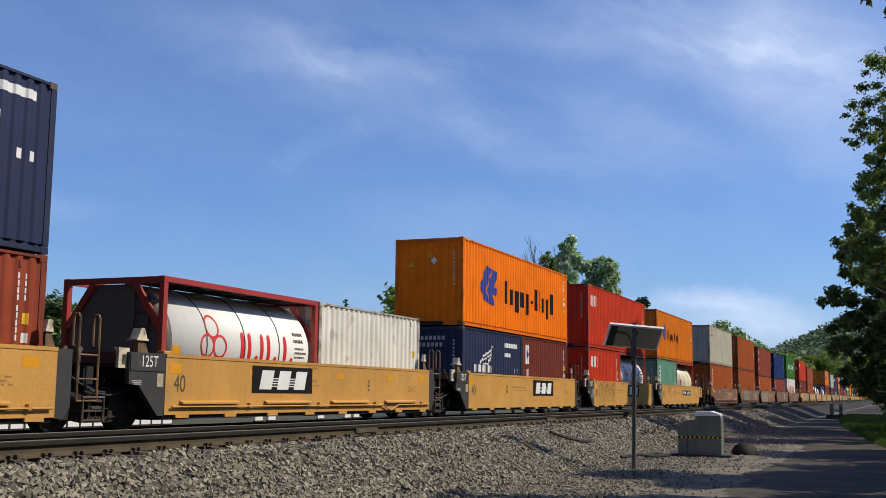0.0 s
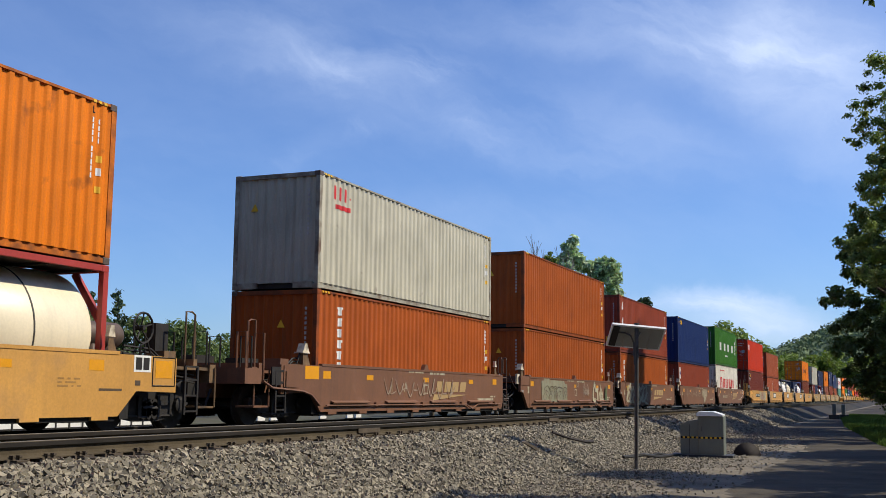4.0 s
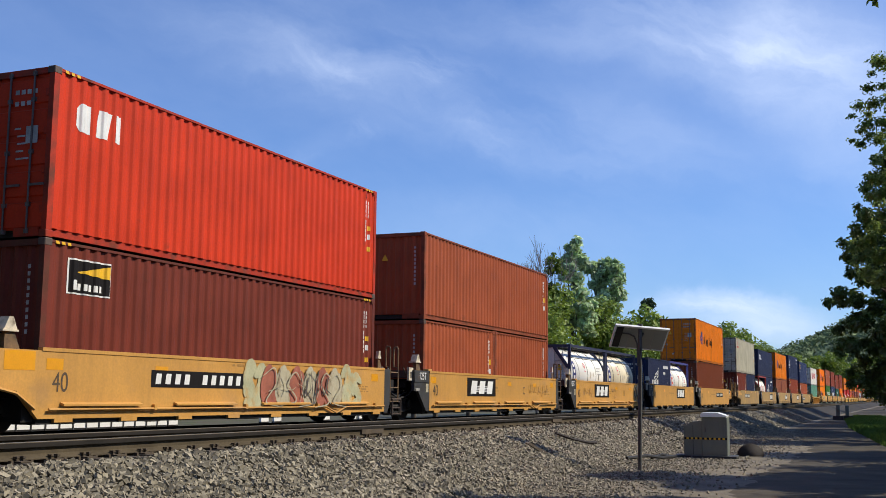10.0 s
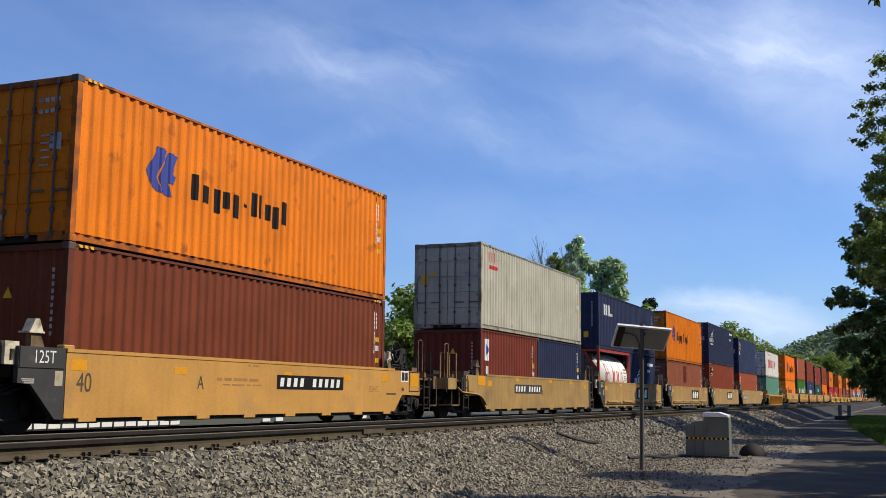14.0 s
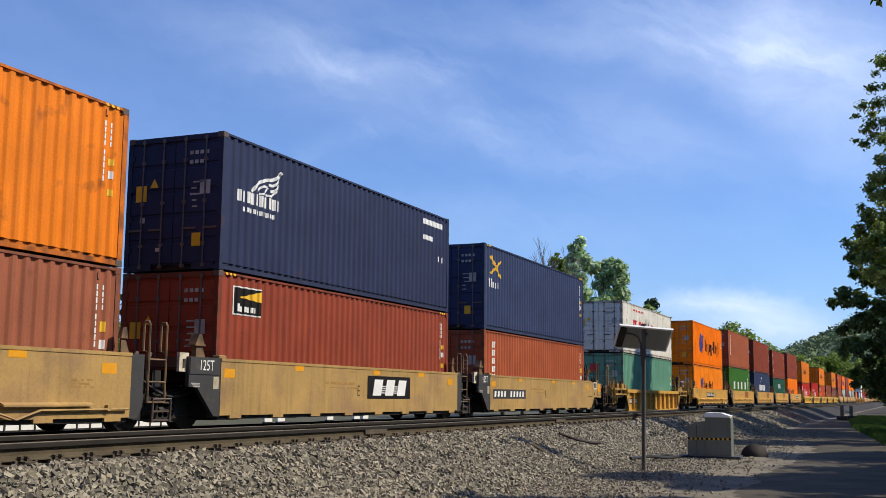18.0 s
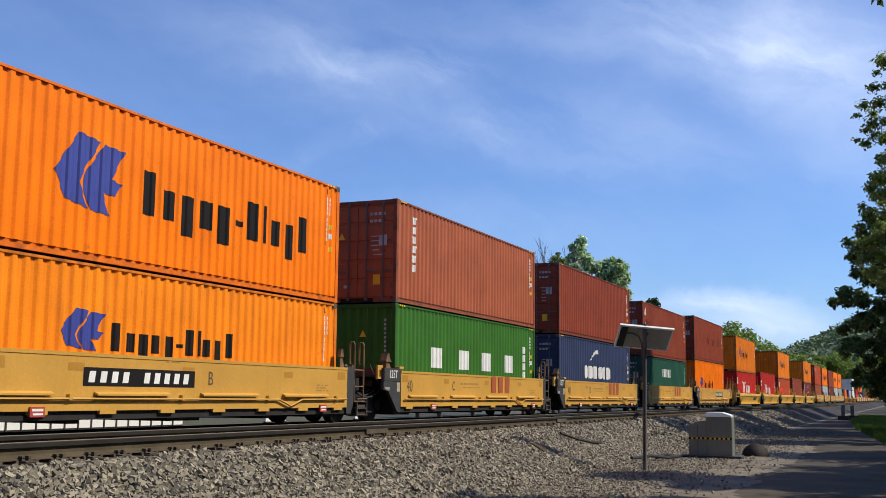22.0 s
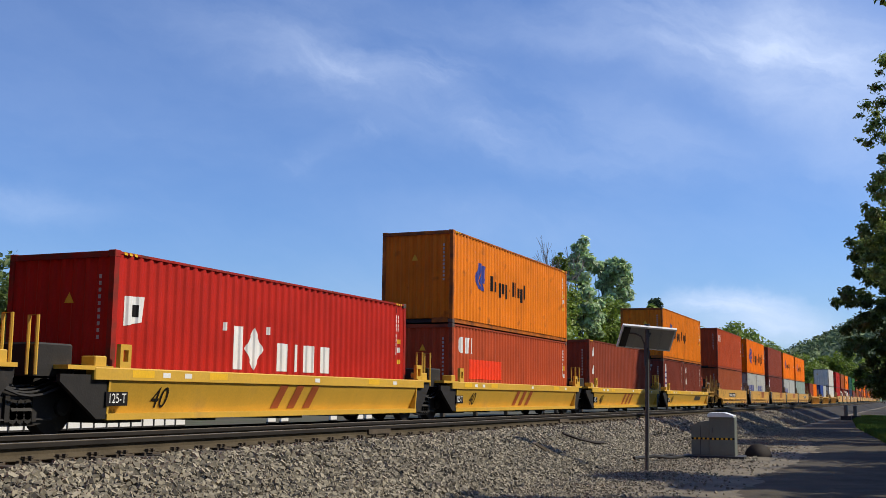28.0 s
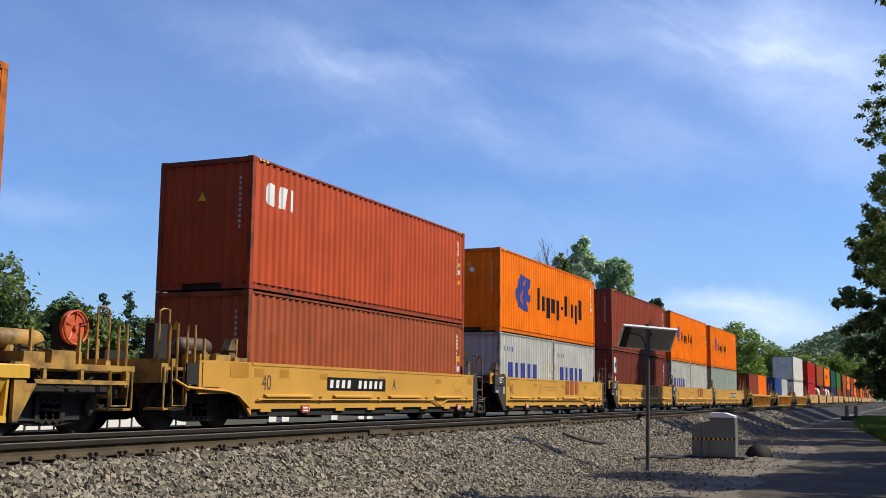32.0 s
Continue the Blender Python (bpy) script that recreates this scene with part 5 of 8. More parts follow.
def truck(car, y, s_unit):
    t = part("truck", cached("bolster:", lambda: Shape().prism([(-1.15, 0.42), (1.15, 0.42), (1.0, 0.62), (0.4, 0.72), (-0.4, 0.72), (-1.0, 0.62)], "y", -0.22, 0.22)), M_GRIMESHADE, car, "dark greasy three-piece freight truck", pose(0, y, 0))

    def frame_side():
        s = Shape()
        o = [(-1.2, 0.40), (-1.05, 0.34), (-0.55, 0.22), (-0.3, 0.18), (0.3, 0.18), (0.55, 0.22), (1.05, 0.34), (1.2, 0.40), (1.2, 0.62), (0.95, 0.66), (0.45, 0.74), (-0.45, 0.74), (-0.95, 0.66), (-1.2, 0.62)]
        s.prism(o, "x", -0.07, 0.07)
        for yy in (-0.16, 0.0, 0.16):
            for zz in range(5):
                s.turned([(-0.012, 0.085), (0.012, 0.085)], (0.1, yy, 0.30 + zz * 0.055), "x", 8)
        for yy in (-0.915, 0.915):
            s.turned([(-0.1, 0.02), (-0.1, 0.15), (0.1, 0.15), (0.12, 0.1), (0.12, 0.02)], (0.04, yy, 0.48), "x", 14)
        s.box(0.06, 0.12, -0.34, -0.24, 0.25, 0.66)
        s.box(0.06, 0.12, 0.24, 0.34, 0.25, 0.66)
        s.rod((0.09, -0.7, 0.28), (0.09, 0.7, 0.28), 0.025, 6)
        return s
    fm = cached("side_frame:", frame_side)
    for sx in (-1, 1):
        part("side_frame", fm, M_GRIMESHADE, t, m=pose(sx * 1.0, 0, 0, 0, 0, 0 if sx > 0 else 180))
    for yy in (-0.915, 0.915):
        # wheels coloured black for the shade under the car
        w = part("wheelset", wheelset_mesh(), M_GRIMESHADE, t, m=pose(0, yy, 0.46))
        SPINNING.append((w, s_unit + y + yy, (0, yy, 0.46)))


def ladder_mesh():
    def build():
        s = Shape()
        for y in (0, 0.5):
            s.tube([(1.38, y, 0.55), (1.38, y, 1.98), (1.36, y, 2.03), (1.27, y, 2.03), (1.25, y, 1.98), (1.25, y, 1.5), (1.38, y, 1.46)], 0.024, 6)
        for z in (0.56, 0.93, 1.34):
            s.rod((1.38, 0, z), (1.38, 0.5, z), 0.02, 6)
        return s
    return cached("ladder:", build)


def joint_gear(car, y, mat, short=False):
    """The articulated end between two units: a narrow centre sill, cross members and hoses over the shared truck."""
    s = Shape().box(-0.45, 0.45, y - 1.3, y + 1.3, 0.72, 1.05)
    s.box(-1.25, 1.25, y - 1.25, y - 1.0, 0.7, 1.22)
    s.box(-1.2, 1.2, y - 0.55, y - 0.3, 0.85, 1.15)
    s.box(-1.2, 1.2, y + 0.45, y + 0.6, 0.95, 1.12)
    part("centre_sill", s, M_GRIMESHADE, car)
    for k in range(4):
        pts = []
        x = 0.95 + 0.1 * k
        for i in range(9):
            u = i / 8
            pts.append((x, y - 1.0 + 2.1 * u, 1.16 - 0.35 * math.sin(math.pi * u) - 0.05 * k))
        part("brake_hose", Shape().tube(pts, 0.024, 5), M_RUBBER, car)
    if short:
        return
    part("ladder", ladder_mesh(), mat, car, "steel corner ladder with grab irons", pose(0, y - 0.91, 0))
    s = Shape()
    for k in range(3):
        s.box(1.0, 1.38, y - 0.72 + 0.02 * k, y - 0.25, 0.22 + 0.16 * k, 0.25 + 0.16 * k)
    s.tube([(1.38, y - 0.75, 0.2), (1.38, y - 0.75, 0.62), (1.38, y - 0.22, 0.62), (1.38, y - 0.22, 0.2)], 0.03, 6)
    part("side_step", s, M_CAST, car)
    # a bent air pipe hung beside the truck, and upright pipes behind the ladder
    part("air_pipe", Shape().tube([(1.3, y + 0.1, 1.5), (1.34, y + 0.15, 1.36), (1.36, y + 0.35, 1.14), (1.36, y + 0.62, 1.0), (1.36, y + 0.85, 0.94)], 0.022, 6), mat, car)
    for p in (-1.1, -0.72):
        part("upright_pipe", Shape().tube([(1.2, y + p, 0.7), (1.22, y + p, 1.38), (1.2, y + p + 0.08, 1.46)], 0.04, 6), M_CAST, car)


def coupler_gear(car, d, mat, kind, rng):
    """The end of a car with its platform, brake gear and coupler; d is -1 at the front, 1 at the rear."""
    def b(s, x0, x1, y0, y1, z0, z1):
        return s.box(x0, x1, *sorted((d * y0, d * y1)), z0, z1)

    low = kind in ("gold", "ribbed")
    side_mat = mat
    mat = {"brown": mat, "tan": M_GEARTAN, "dirty": M_GEARTAN}.get(kind, M_GEARYEL)
    y0e = 6.36 if d < 0 else 6.10
    top = 1.12 if low else 1.22
    s = Shape()
    b(s, -1.38, 1.38, 6.7, 9.15, top - 0.06, top)
    b(s, -0.3, 0.3, 6.4, 9.25, 0.62, top - 0.06)
    b(s, -1.42, 1.42, 9.0, 9.2, top - 0.3, top + 0.06)
    part("end_platform", s, mat, car)
    for sx in (-1, 1):
        s = Shape()
        x0, x1 = sorted((sx * SIDE, sx * (SIDE - 0.07)))
        if low:
            # an open side frame: two chords, uprights and a raking brace down to the well
            b(s, x0, x1, 6.3, 9.1, top - 0.02, top + 0.07)
            b(s, x0, x1, 6.55, 8.95, 0.86, 0.93)
            for y in (6.9, 7.75, 8.88):
                b(s, x0, x1, y, y + 0.07, 0.92, top - 0.01)
            s.prism([(d * 6.3, 0.28), (d * 6.4, 0.28), (d * 6.76, 0.84), (d * 6.7, 0.93), (d * 6.3, 0.93)], "x", x0, x1)
            part("end_sill", s, mat, car)
            x0, x1 = sorted((sx * 1.3, sx * 1.26))
            # added black plate: the frame's shaded inside put in as colour
            part("recessed_web", b(Shape(), x0, x1, 6.3, 9.05, 0.7, top), M_GRIMESHADE, car)
            continue
        ye = 7.75 if d > 0 else 8.2
        s.prism([(d * y0e, 0.30), (d * (y0e + 0.02), 0.30), (d * (y0e + 0.5), 0.74), (d * ye, 0.72), (d * ye, 1.36), (d * (ye - 0.5), 1.38), (d * y0e, 1.38)], "x", x0, x1)
        part("end_sill", s, side_mat, car)
        if sx < 0:
            continue
        xo = SIDE + 0.004
        if d > 0:
            s = Shape()
            quad(s, xo, 6.5, 6.98, 1.08, 1.38)
            p = part("placard", s, M_WHITE, car, "white-framed placard")
            s = Shape()
            quad(s, xo + 0.003, 6.55, 6.72, 1.12, 1.34)
            quad(s, xo + 0.003, 6.76, 6.93, 1.12, 1.34)
            part("placard_face", s, M_GRIMESHADE if kind != "brown" else M_BROWN, p)
            s = Shape()
            quad(s, xo, 7.12, 7.62, 0.98, 1.30)
            part("reflector_tape", s, M_REFLECT if kind != "yellow" else M_OCHRE, car)
            part("sill_box", Shape().tube([(xo, 7.04, 0.84), (xo, 7.04, 1.36), (xo, 7.7, 1.36), (xo, 7.7, 0.84), (xo, 7.04, 0.84)], 0.012, 5), M_GRIMESHADE, car)
            s = Shape()
            quad(s, xo, 5.6, 6.2, 0.74, 0.78)
            quad(s, xo, 6.55, 6.7, 0.84, 0.93)
            tagged(part("small_print", s, M_WHITE if kind == "brown" else M_INK, car), kind="stuff")
        else:
            s = Shape()
            quad(s, xo, -7.15, -6.5, 1.06, 1.36)
            part("reflector_tape", s, M_REFLECT if kind != "yellow" else M_OCHRE, car)
            part("sill_box", Shape().box(SIDE - 0.02, SIDE + 0.02, -8.1, -7.5, 0.86, 1.34), side_mat, car)
            part("sill_gap", Shape().box(SIDE - 0.02, SIDE + 0.012, -8.6, -8.22, 0.9, 1.3), M_GRIMESHADE, car)
            part("train_line", Shape().tube([(xo + 0.03, -9.0, 0.98), (xo + 0.03, -8.6, 0.84), (xo + 0.03, -7.3, 0.78), (xo + 0.03, -6.9, 0.7), (xo + 0.03, -6.5, 0.46)], 0.03, 6), side_mat, car)
    if low or kind == "yellow":
        # stirrup step under the corner, single posts and hooked grab irons, boxes on the platform
        part("stirrup_step", Shape().tube([(1.5, d * 8.5, top), (1.5, d * 8.55, 0.5), (1.5, d * 8.95, 0.5), (1.5, d * 9.0, top)], 0.022, 6), mat, car)
        for x, y, h in () if kind == "ribbed" else ((1.38, 6.75, 0.62), (1.38, 7.85, 0.58), (-1.38, 6.9, 0.6), (-1.38, 8.0, 0.6), (-0.6, 8.6, 0.55)):
            part("post", b(Shape(), x - 0.025, x + 0.025, y - 0.02, y + 0.02, top, top + h), mat, car)
        gh = 0.45 if kind == "ribbed" else 0.82
        for y in (8.2, 8.75) if d < 0 else (9.0,):
            part("grab_iron", Shape().tube([(1.42, d * y, 0.95), (1.42, d * y, top + gh), (1.24, d * y, top + gh), (1.24, d * y, top)], 0.024, 6), mat, car)
        part("bolt_box", b(Shape(), 0.9, 1.5, 6.5, 6.95, top + 0.05, top + 0.24), mat, car)
        part("bolt_box", b(Shape(), 1.0, 1.5, 7.1, 7.6, top + 0.07, top + 0.28), mat, car)
        part("sling_chain", Shape().tube([(1.34, d * (7.05 + 0.18 * k), 1.06 - 0.09 * math.sin(math.pi * k / 5)) for k in range(6)], 0.02, 5), M_GRIMESHADE, car)
    elif kind in ("tan", "brown", "dirty"):
        if d < 0:
            for y in (8.8, 9.5):
                part("grab_iron", Shape().tube([(1.45, d * y, 0.95), (1.45, d * y, 2.02), (1.22, d * y, 2.02), (1.22, d * y, 1.0)], 0.024, 6), side_mat, car)
            part("step_box", b(Shape(), 1.1, SIDE, 9.0, 9.65, 0.92, 1.25), side_mat, car)
        s = Shape()
        b(s, SIDE - 0.02, SIDE + 0.02, 8.0, 8.05, 0.3, top)
        b(s, SIDE - 0.02, SIDE + 0.02, 8.4, 8.45, 0.3, top)
        for z in (0.35, 0.65, 0.95, 1.2):
            b(s, SIDE - 0.015, SIDE + 0.015, 8.02, 8.44, z, z + 0.035)
        part("side_ladder", s, M_GRIMESHADE, car)
        for x in (-1.3, -0.5, 0.5, 1.3):
            e = 0.28 if x < 0 else -0.28
            part("handrail", Shape().tube([(x, d * 9.05, top), (x, d * 9.05, top + 0.72), (x + e, d * 9.05, top + 0.72), (x + e, d * 9.05, top)], 0.02, 6), M_GRIMESHADE, car)
    tank_here = d > 0 or kind == "yellow"
    if tank_here:
        s = Shape()
        r, h = (0.24, 0.52) if kind in ("tan", "brown", "dirty") else (0.17, 0.42)
        s.turned([(-h - 0.13, 0.05), (-h - 0.08, r * 0.8), (-h, r), (h, r), (h + 0.08, r * 0.8), (h + 0.13, 0.05)], (0.62, d * (6.5 if kind in ("tan", "brown", "dirty") else 7.2), top + r + 0.30), "y", 20)
        for yy in (6.3, 6.75) if kind in ("tan", "brown", "dirty") else (6.95, 7.5):
            b(s, 0.45, 0.8, yy - 0.04, yy + 0.04, top, top + 0.36)
        part("air_reservoir", s, M_GEARYEL if low else M_CAST, car, smooth=True)
    if tank_here and not (kind == "yellow" and d < 0):
        s = Shape()
        cx, cy, cz, rr = 0.85, d * (7.6 if kind in ("tan", "brown", "dirty") else 8.35), top + 0.72, 0.29
        for i in range(20):
            w0, w1 = 2 * math.pi * i / 20, 2 * math.pi * (i + 1) / 20
            s.rod((cx, cy + rr * math.cos(w0), cz + rr * math.sin(w0)), (cx, cy + rr * math.cos(w1), cz + rr * math.sin(w1)), 0.022, 6)
        for i in range(5):
            w0 = 2 * math.pi * i / 5 + 0.3
            s.rod((cx - 0.06, cy, cz), (cx, cy + rr * math.cos(w0), cz + rr * math.sin(w0)), 0.016, 5)
        s.rod((cx - 0.2, cy, cz), (cx + 0.02, cy, cz), 0.05, 8)
        if kind == "gold" and d > 0:
            s.turned([(-0.16, 0.05), (-0.16, 0.22), (-0.1, 0.30), (-0.05, 0.30), (-0.03, 0.2)], (cx, cy, cz), "x", 18)
        part("hand_brake_wheel", s, M_ORANGEPART if (kind == "gold" and d > 0) else M_GRIMESHADE, car)
    if tank_here:
        part("brake_stand", b(Shape(), 0.5, 0.72, 8.15, 8.55, top, top + 0.85), M_GRIMESHADE, car)
    part("brake_valve", b(Shape(), -0.9, -0.5, 7.8, 8.5, top, top + 0.35), M_GRIMESHADE, car)
    part("brake_cylinder", b(Shape(), -0.2, 0.25, 7.1, 7.8, top, top + 0.3), M_GRIMESHADE, car)
    s = Shape()
    for k in range(3):
        z = top + 0.1 + 0.07 * k
        s.tube([(1.2, d * 6.6, z + 0.1), (1.28, d * 7.3, z + 0.06), (1.3, d * 8.0, z - 0.35), (1.2, d * 8.8, z - 0.4)], 0.022, 5)
    s.tube([(0.4, d * 9.2, 0.8), (0.42, d * 9.45, 0.42), (0.4, d * 9.7, 0.5)], 0.03, 6)
    part("brake_pipe", s, M_GRIMESHADE, car)
    part("cable_hook", Shape().tube([(1.35, d * 6.9, top), (1.35, d * 6.9, top + 0.35), (1.35, d * 7.1, top + 0.42), (1.35, d * 7.25, top + 0.1)], 0.02, 6), M_GRIMESHADE, car)
    part("toolbox", b(Shape(), 0.95, 1.36, 7.6, 7.95, top, top + 0.28), mat, car)
    part("slack_chain", Shape().tube([(1.5, d * (6.8 + 0.16 * k), 0.98 - 0.18 * math.sin(math.pi * k / 8)) for k in range(9)], 0.018, 5), M_GRIMESHADE, car)
    part("cross_beam", b(Shape(), -1.3, 1.3, 8.62, 8.74, top, top + 0.16), mat, car)
    part("retainer_pipe", Shape().tube([(1.1, d * 8.9, top), (1.1, d * 8.9, top + 1.05), (1.1, d * 8.8, top + 1.1), (1.1, d * 8.6, top + 1.1), (1.1, d * 8.6, top)], 0.022, 6), mat, car)
    s = Shape()
    b(s, -0.12, 0.12, 9.1, 9.55, 0.74, 0.92)
    b(s, -0.2, 0.2, 9.5, 9.76, 0.68, 0.98)
    part("coupler", s, M_GRIMESHADE, car)
    s = Shape()
    b(s, 1.0, 1.45, 8.55, 9.15, 0.42, 0.46)
    s.tube([(1.45, d * 8.55, 0.44), (1.45, d * 8.55, top), ], 0.02, 6)
    s.tube([(1.45, d * 9.15, 0.44), (1.45, d * 9.15, top), ], 0.02, 6)
    part("end_step", s, mat, car)


CAR_TEXT = {"tan": "tan-orange articulated well car with black end panels", "dirty": "weathered dusty tan articulated well car", "yellow": "clean yellow articulated well car with red lettering",
            "gold": "golden yellow well car with sloping sides", "brown": "mineral-brown well car with pale spray paint", "ribbed": "yellow single well car with upright ribs"}


def well_car(kind, place, front="joint", rear="joint", letter="", board="", ledge=False, tags=0, rng=random):
    car = root("well_car", CAR_TEXT[kind] + " on the far track", "railway wagon", "units of the train")
    body = {"tan": M_TAN, "dirty": M_DIRTY, "yellow": M_YELLOW, "gold": M_GOLD, "brown": M_BROWN, "ribbed": M_YELLOW}[kind]
    f0, r0 = FRONT, REAR
    if kind in ("tan", "dirty", "yellow", "brown"):
        z0, z1 = (0.30, 1.43) if kind != "yellow" else (0.42, 1.38)
        sm = plate_side(z0, z1, f0, r0)
        top = cached("top_chord:%.2f" % z1, lambda: Shape().box(SIDE - 0.09, SIDE + 0.012, f0, r0, z1 - 0.06, z1))
        foot = cached("bottom_chord:%.2f" % z0, lambda: Shape().box(1.2, SIDE - 0.06, f0, r0, z0 - (0.15 if kind == "yellow" else 0.08), z0 + 0.04))
        face = SIDE + 0.004
    elif kind == "gold":
        sm, z1 = slope_side(f0 - 0.1, r0 + 0.1), 1.15
        top = cached("top_chord:gold", lambda: Shape().chamfer(1.36, SIDE + 0.03, f0 - 0.5, r0 + 0.5, 0.94, 1.15, 0.02))
        foot = cached("bottom_chord:gold", lambda: Shape().box(1.2, 1.52, f0 - 0.1, r0 + 0.1, 0.26, 0.37))
    else:
        sm, z1 = ribbed_side(f0, r0), 1.12
        top = cached("top_chord:ribbed", lambda: Shape().box(1.3, SIDE + 0.02, FRONT - 0.3, REAR + 0.3, 0.98, 1.14))
        foot = cached("bottom_chord:ribbed", lambda: Shape().box(1.25, 1.53, FRONT, REAR, 0.08, 0.14))
    for sx in (1, -1):
        m = pose(0, 0, 0) if sx > 0 else Matrix.Diagonal((-1, 1, 1, 1))
        part("side_plate", sm, body, car, m=m)
        part("top_chord", top, body, car, m=m)
        part("bottom_chord", foot, M_GRIMESHADE if kind in ("tan", "dirty", "brown", "yellow") else body, car, m=m)
    for y, w in ((-5.7, 0.5), (-3.05, 0.15), (0, 0.5), (2.95, 0.15), (5.6, 0.5)):
        part("floor_beam", cached("floor_beam:%.2f" % w, lambda: Shape().box(-1.25, 1.25, -w, w, 0.2, 0.35)), M_GRIMESHADE, car, m=pose(0, y, 0))
    for y in (-6.5, 6.42):
        part("bulkhead", cached("bulkhead:", lambda: Shape().box(-1.43, 1.43, -0.12, 0.12, 0.25, 1.2)), M_GRIMESHADE, car, m=pose(0, y, 0))
    if front == "joint":
        if kind in ("tan", "dirty", "yellow", "brown"):
            o = [(-7.40, 1.43), (-7.40, 0.86), (-7.12, 0.84), (-6.56, 0.29), (-6.36, 0.28), (-6.36, 1.43)]
            part("end_panel", cached("end_panel_front:", lambda: Shape().prism(o, "x", 1.44, 1.53)), M_DARK if kind != "brown" else body, car, "dark tapering end panel")
            part("end_panel", cached("end_panel_front:", None), M_DARK if kind != "brown" else body, car, m=Matrix.Diagonal((-1, 1, 1, 1)))
            part("end_platform", cached("joint_platform:", lambda: Shape().box(-1.4, 1.4, -7.55, -6.63, 1.22, 1.42)), M_GEARBROWN, car)
            s = Shape()
            s.box(1.53, 1.545, -7.385, -6.40, 1.10, 1.415)
            part("capacity_board", s, M_DARK if kind != "brown" else body, car)
            if kind != "brown":
                part("capacity_writing", writing("125T", 0.21), M_WHITE, car, "white stencilled 125T", pose(1.552, -6.86, 1.265))
            s = Shape()
            quad(s, 1.535, -6.60, -6.42, 0.82, 1.06)
            part("tag_panel", s, M_GRAF, car)
            if place < 585:
                part("slotted_bracket", cached("slotted_bracket:", lambda: Shape().box(1.4, 1.46, -7.62, -7.52, 1.14, 1.5).box(1.4, 1.46, -7.43, -7.33, 1.14, 1.5).box(1.4, 1.46, -7.52, -7.43, 1.38, 1.5).box(1.4, 1.46, -7.52, -7.43, 1.14, 1.2)), M_GUIDE if kind != "yellow" else body, car)
                part("chord_cap", cached("chord_cap:", lambda: Shape().chamfer(1.36, 1.53, -6.42, -6.16, 1.432, 1.49, 0.015)), body, car)
            s = Shape()
            for k in range(3):
                quad(s, 1.535, -7.33 + 0.03 * k, -7.05, 0.93 - 0.03 * k - 0.018, 0.93 - 0.03 * k)
            tagged(part("small_print", s, M_FADED, car), kind="stuff")
        else:
            for sx in (-1, 1):
                x0, x1 = sorted((sx * 1.5, sx * 1.42))
                part("end_panel", Shape().prism([(-7.6, 1.02), (-7.6, 0.9), (-6.7, 0.28), (-6.4, 0.28), (-6.4, 1.02)], "x", x0, x1), M_GRIMESHADE, car)
            part("capacity_board", Shape().box(1.36, 1.535, -6.52, -5.96, 0.5, 0.74), M_BLACK, car)
            part("capacity_writing", writing("125-T", 0.17), M_WHITE, car, "white stencilled 125-T", pose(1.541, -6.24, 0.62))
            # boxes coloured black for the shaded inside of the car end
            part("end_box", Shape().chamfer(0.2, 1.25, -7.9, -7.05, 0.98, 1.52, 0.03), M_GRIMESHADE, car)
            part("end_box", Shape().chamfer(-0.95, -0.1, -7.9, -7.0, 0.98, 1.48, 0.03), M_GRIMESHADE, car)
            part("end_lip", Shape().box(0.9, 1.56, -7.5, -6.4, 1.1, 1.17), body, car)
            part("bolt_box", Shape().chamfer(1.2, 1.5, -6.80, -6.50, 1.17, 1.34, 0.015), body, car)
            s = Shape().box(1.45, 1.54, -6.21, -6.13, 1.15, 1.56).box(1.45, 1.54, -6.00, -5.92, 1.15, 1.56).box(1.45, 1.54, -6.13, -6.00, 1.46, 1.56).box(1.45, 1.54, -6.13, -6.00, 1.15, 1.26)
            part("end_bracket", s, body, car)
            for y in (-8.5, -7.95):
                part("grab_iron", Shape().tube([(1.3, y, 1.0), (1.3, y, 1.95), (1.12, y, 1.95), (1.12, y, 1.0)], 0.03, 6), body, car)
    else:
        coupler_gear(car, -1, body, kind, rng)
        truck(car, -7.55, place)
    if rear == "joint":
        if kind in ("tan", "dirty", "yellow", "brown"):
            em = cached("end_panel_rear:", lambda: Shape().prism([(6.10, 0.28), (6.32, 0.28), (6.46, 0.5), (6.46, 1.41), (6.10, 1.41)], "x", 1.44, 1.53))
            part("end_panel", em, M_DARK if kind != "brown" else body, car)
            part("end_panel", em, M_DARK if kind != "brown" else body, car, m=Matrix.Diagonal((-1, 1, 1, 1)))
        else:
            part("end_lip", Shape().box(0.9, 1.56, 6.2, 7.1, 1.1, 1.17), body, car)
            part("bolt_box", Shape().chamfer(1.15, 1.5, 6.6, 6.95, 1.17, 1.36, 0.015), body, car)
            s = Shape().box(1.45, 1.54, 6.16, 6.24, 1.17, 1.56).box(1.45, 1.54, 6.42, 6.50, 1.17, 1.56).box(1.45, 1.54, 6.24, 6.42, 1.46, 1.56).box(1.45, 1.54, 6.24, 6.42, 1.17, 1.26)
            part("end_bracket", s, body, car)
            part("end_panel", Shape().prism([(6.2, 0.28), (6.5, 0.28), (7.1, 0.95), (7.1, 1.1), (6.2, 1.1)], "x", 1.42, 1.5), M_GRIMESHADE, car)
        joint_gear(car, 7.68, M_GEARBROWN if kind == "brown" else M_GEARTAN, kind == "gold")
        truck(car, 7.68, place)
    else:
        coupler_gear(car, 1, body, kind, rng)
        truck(car, 7.55, place)
    # container guides on the top chord
    up = 0.25 if kind != "gold" else 0.0
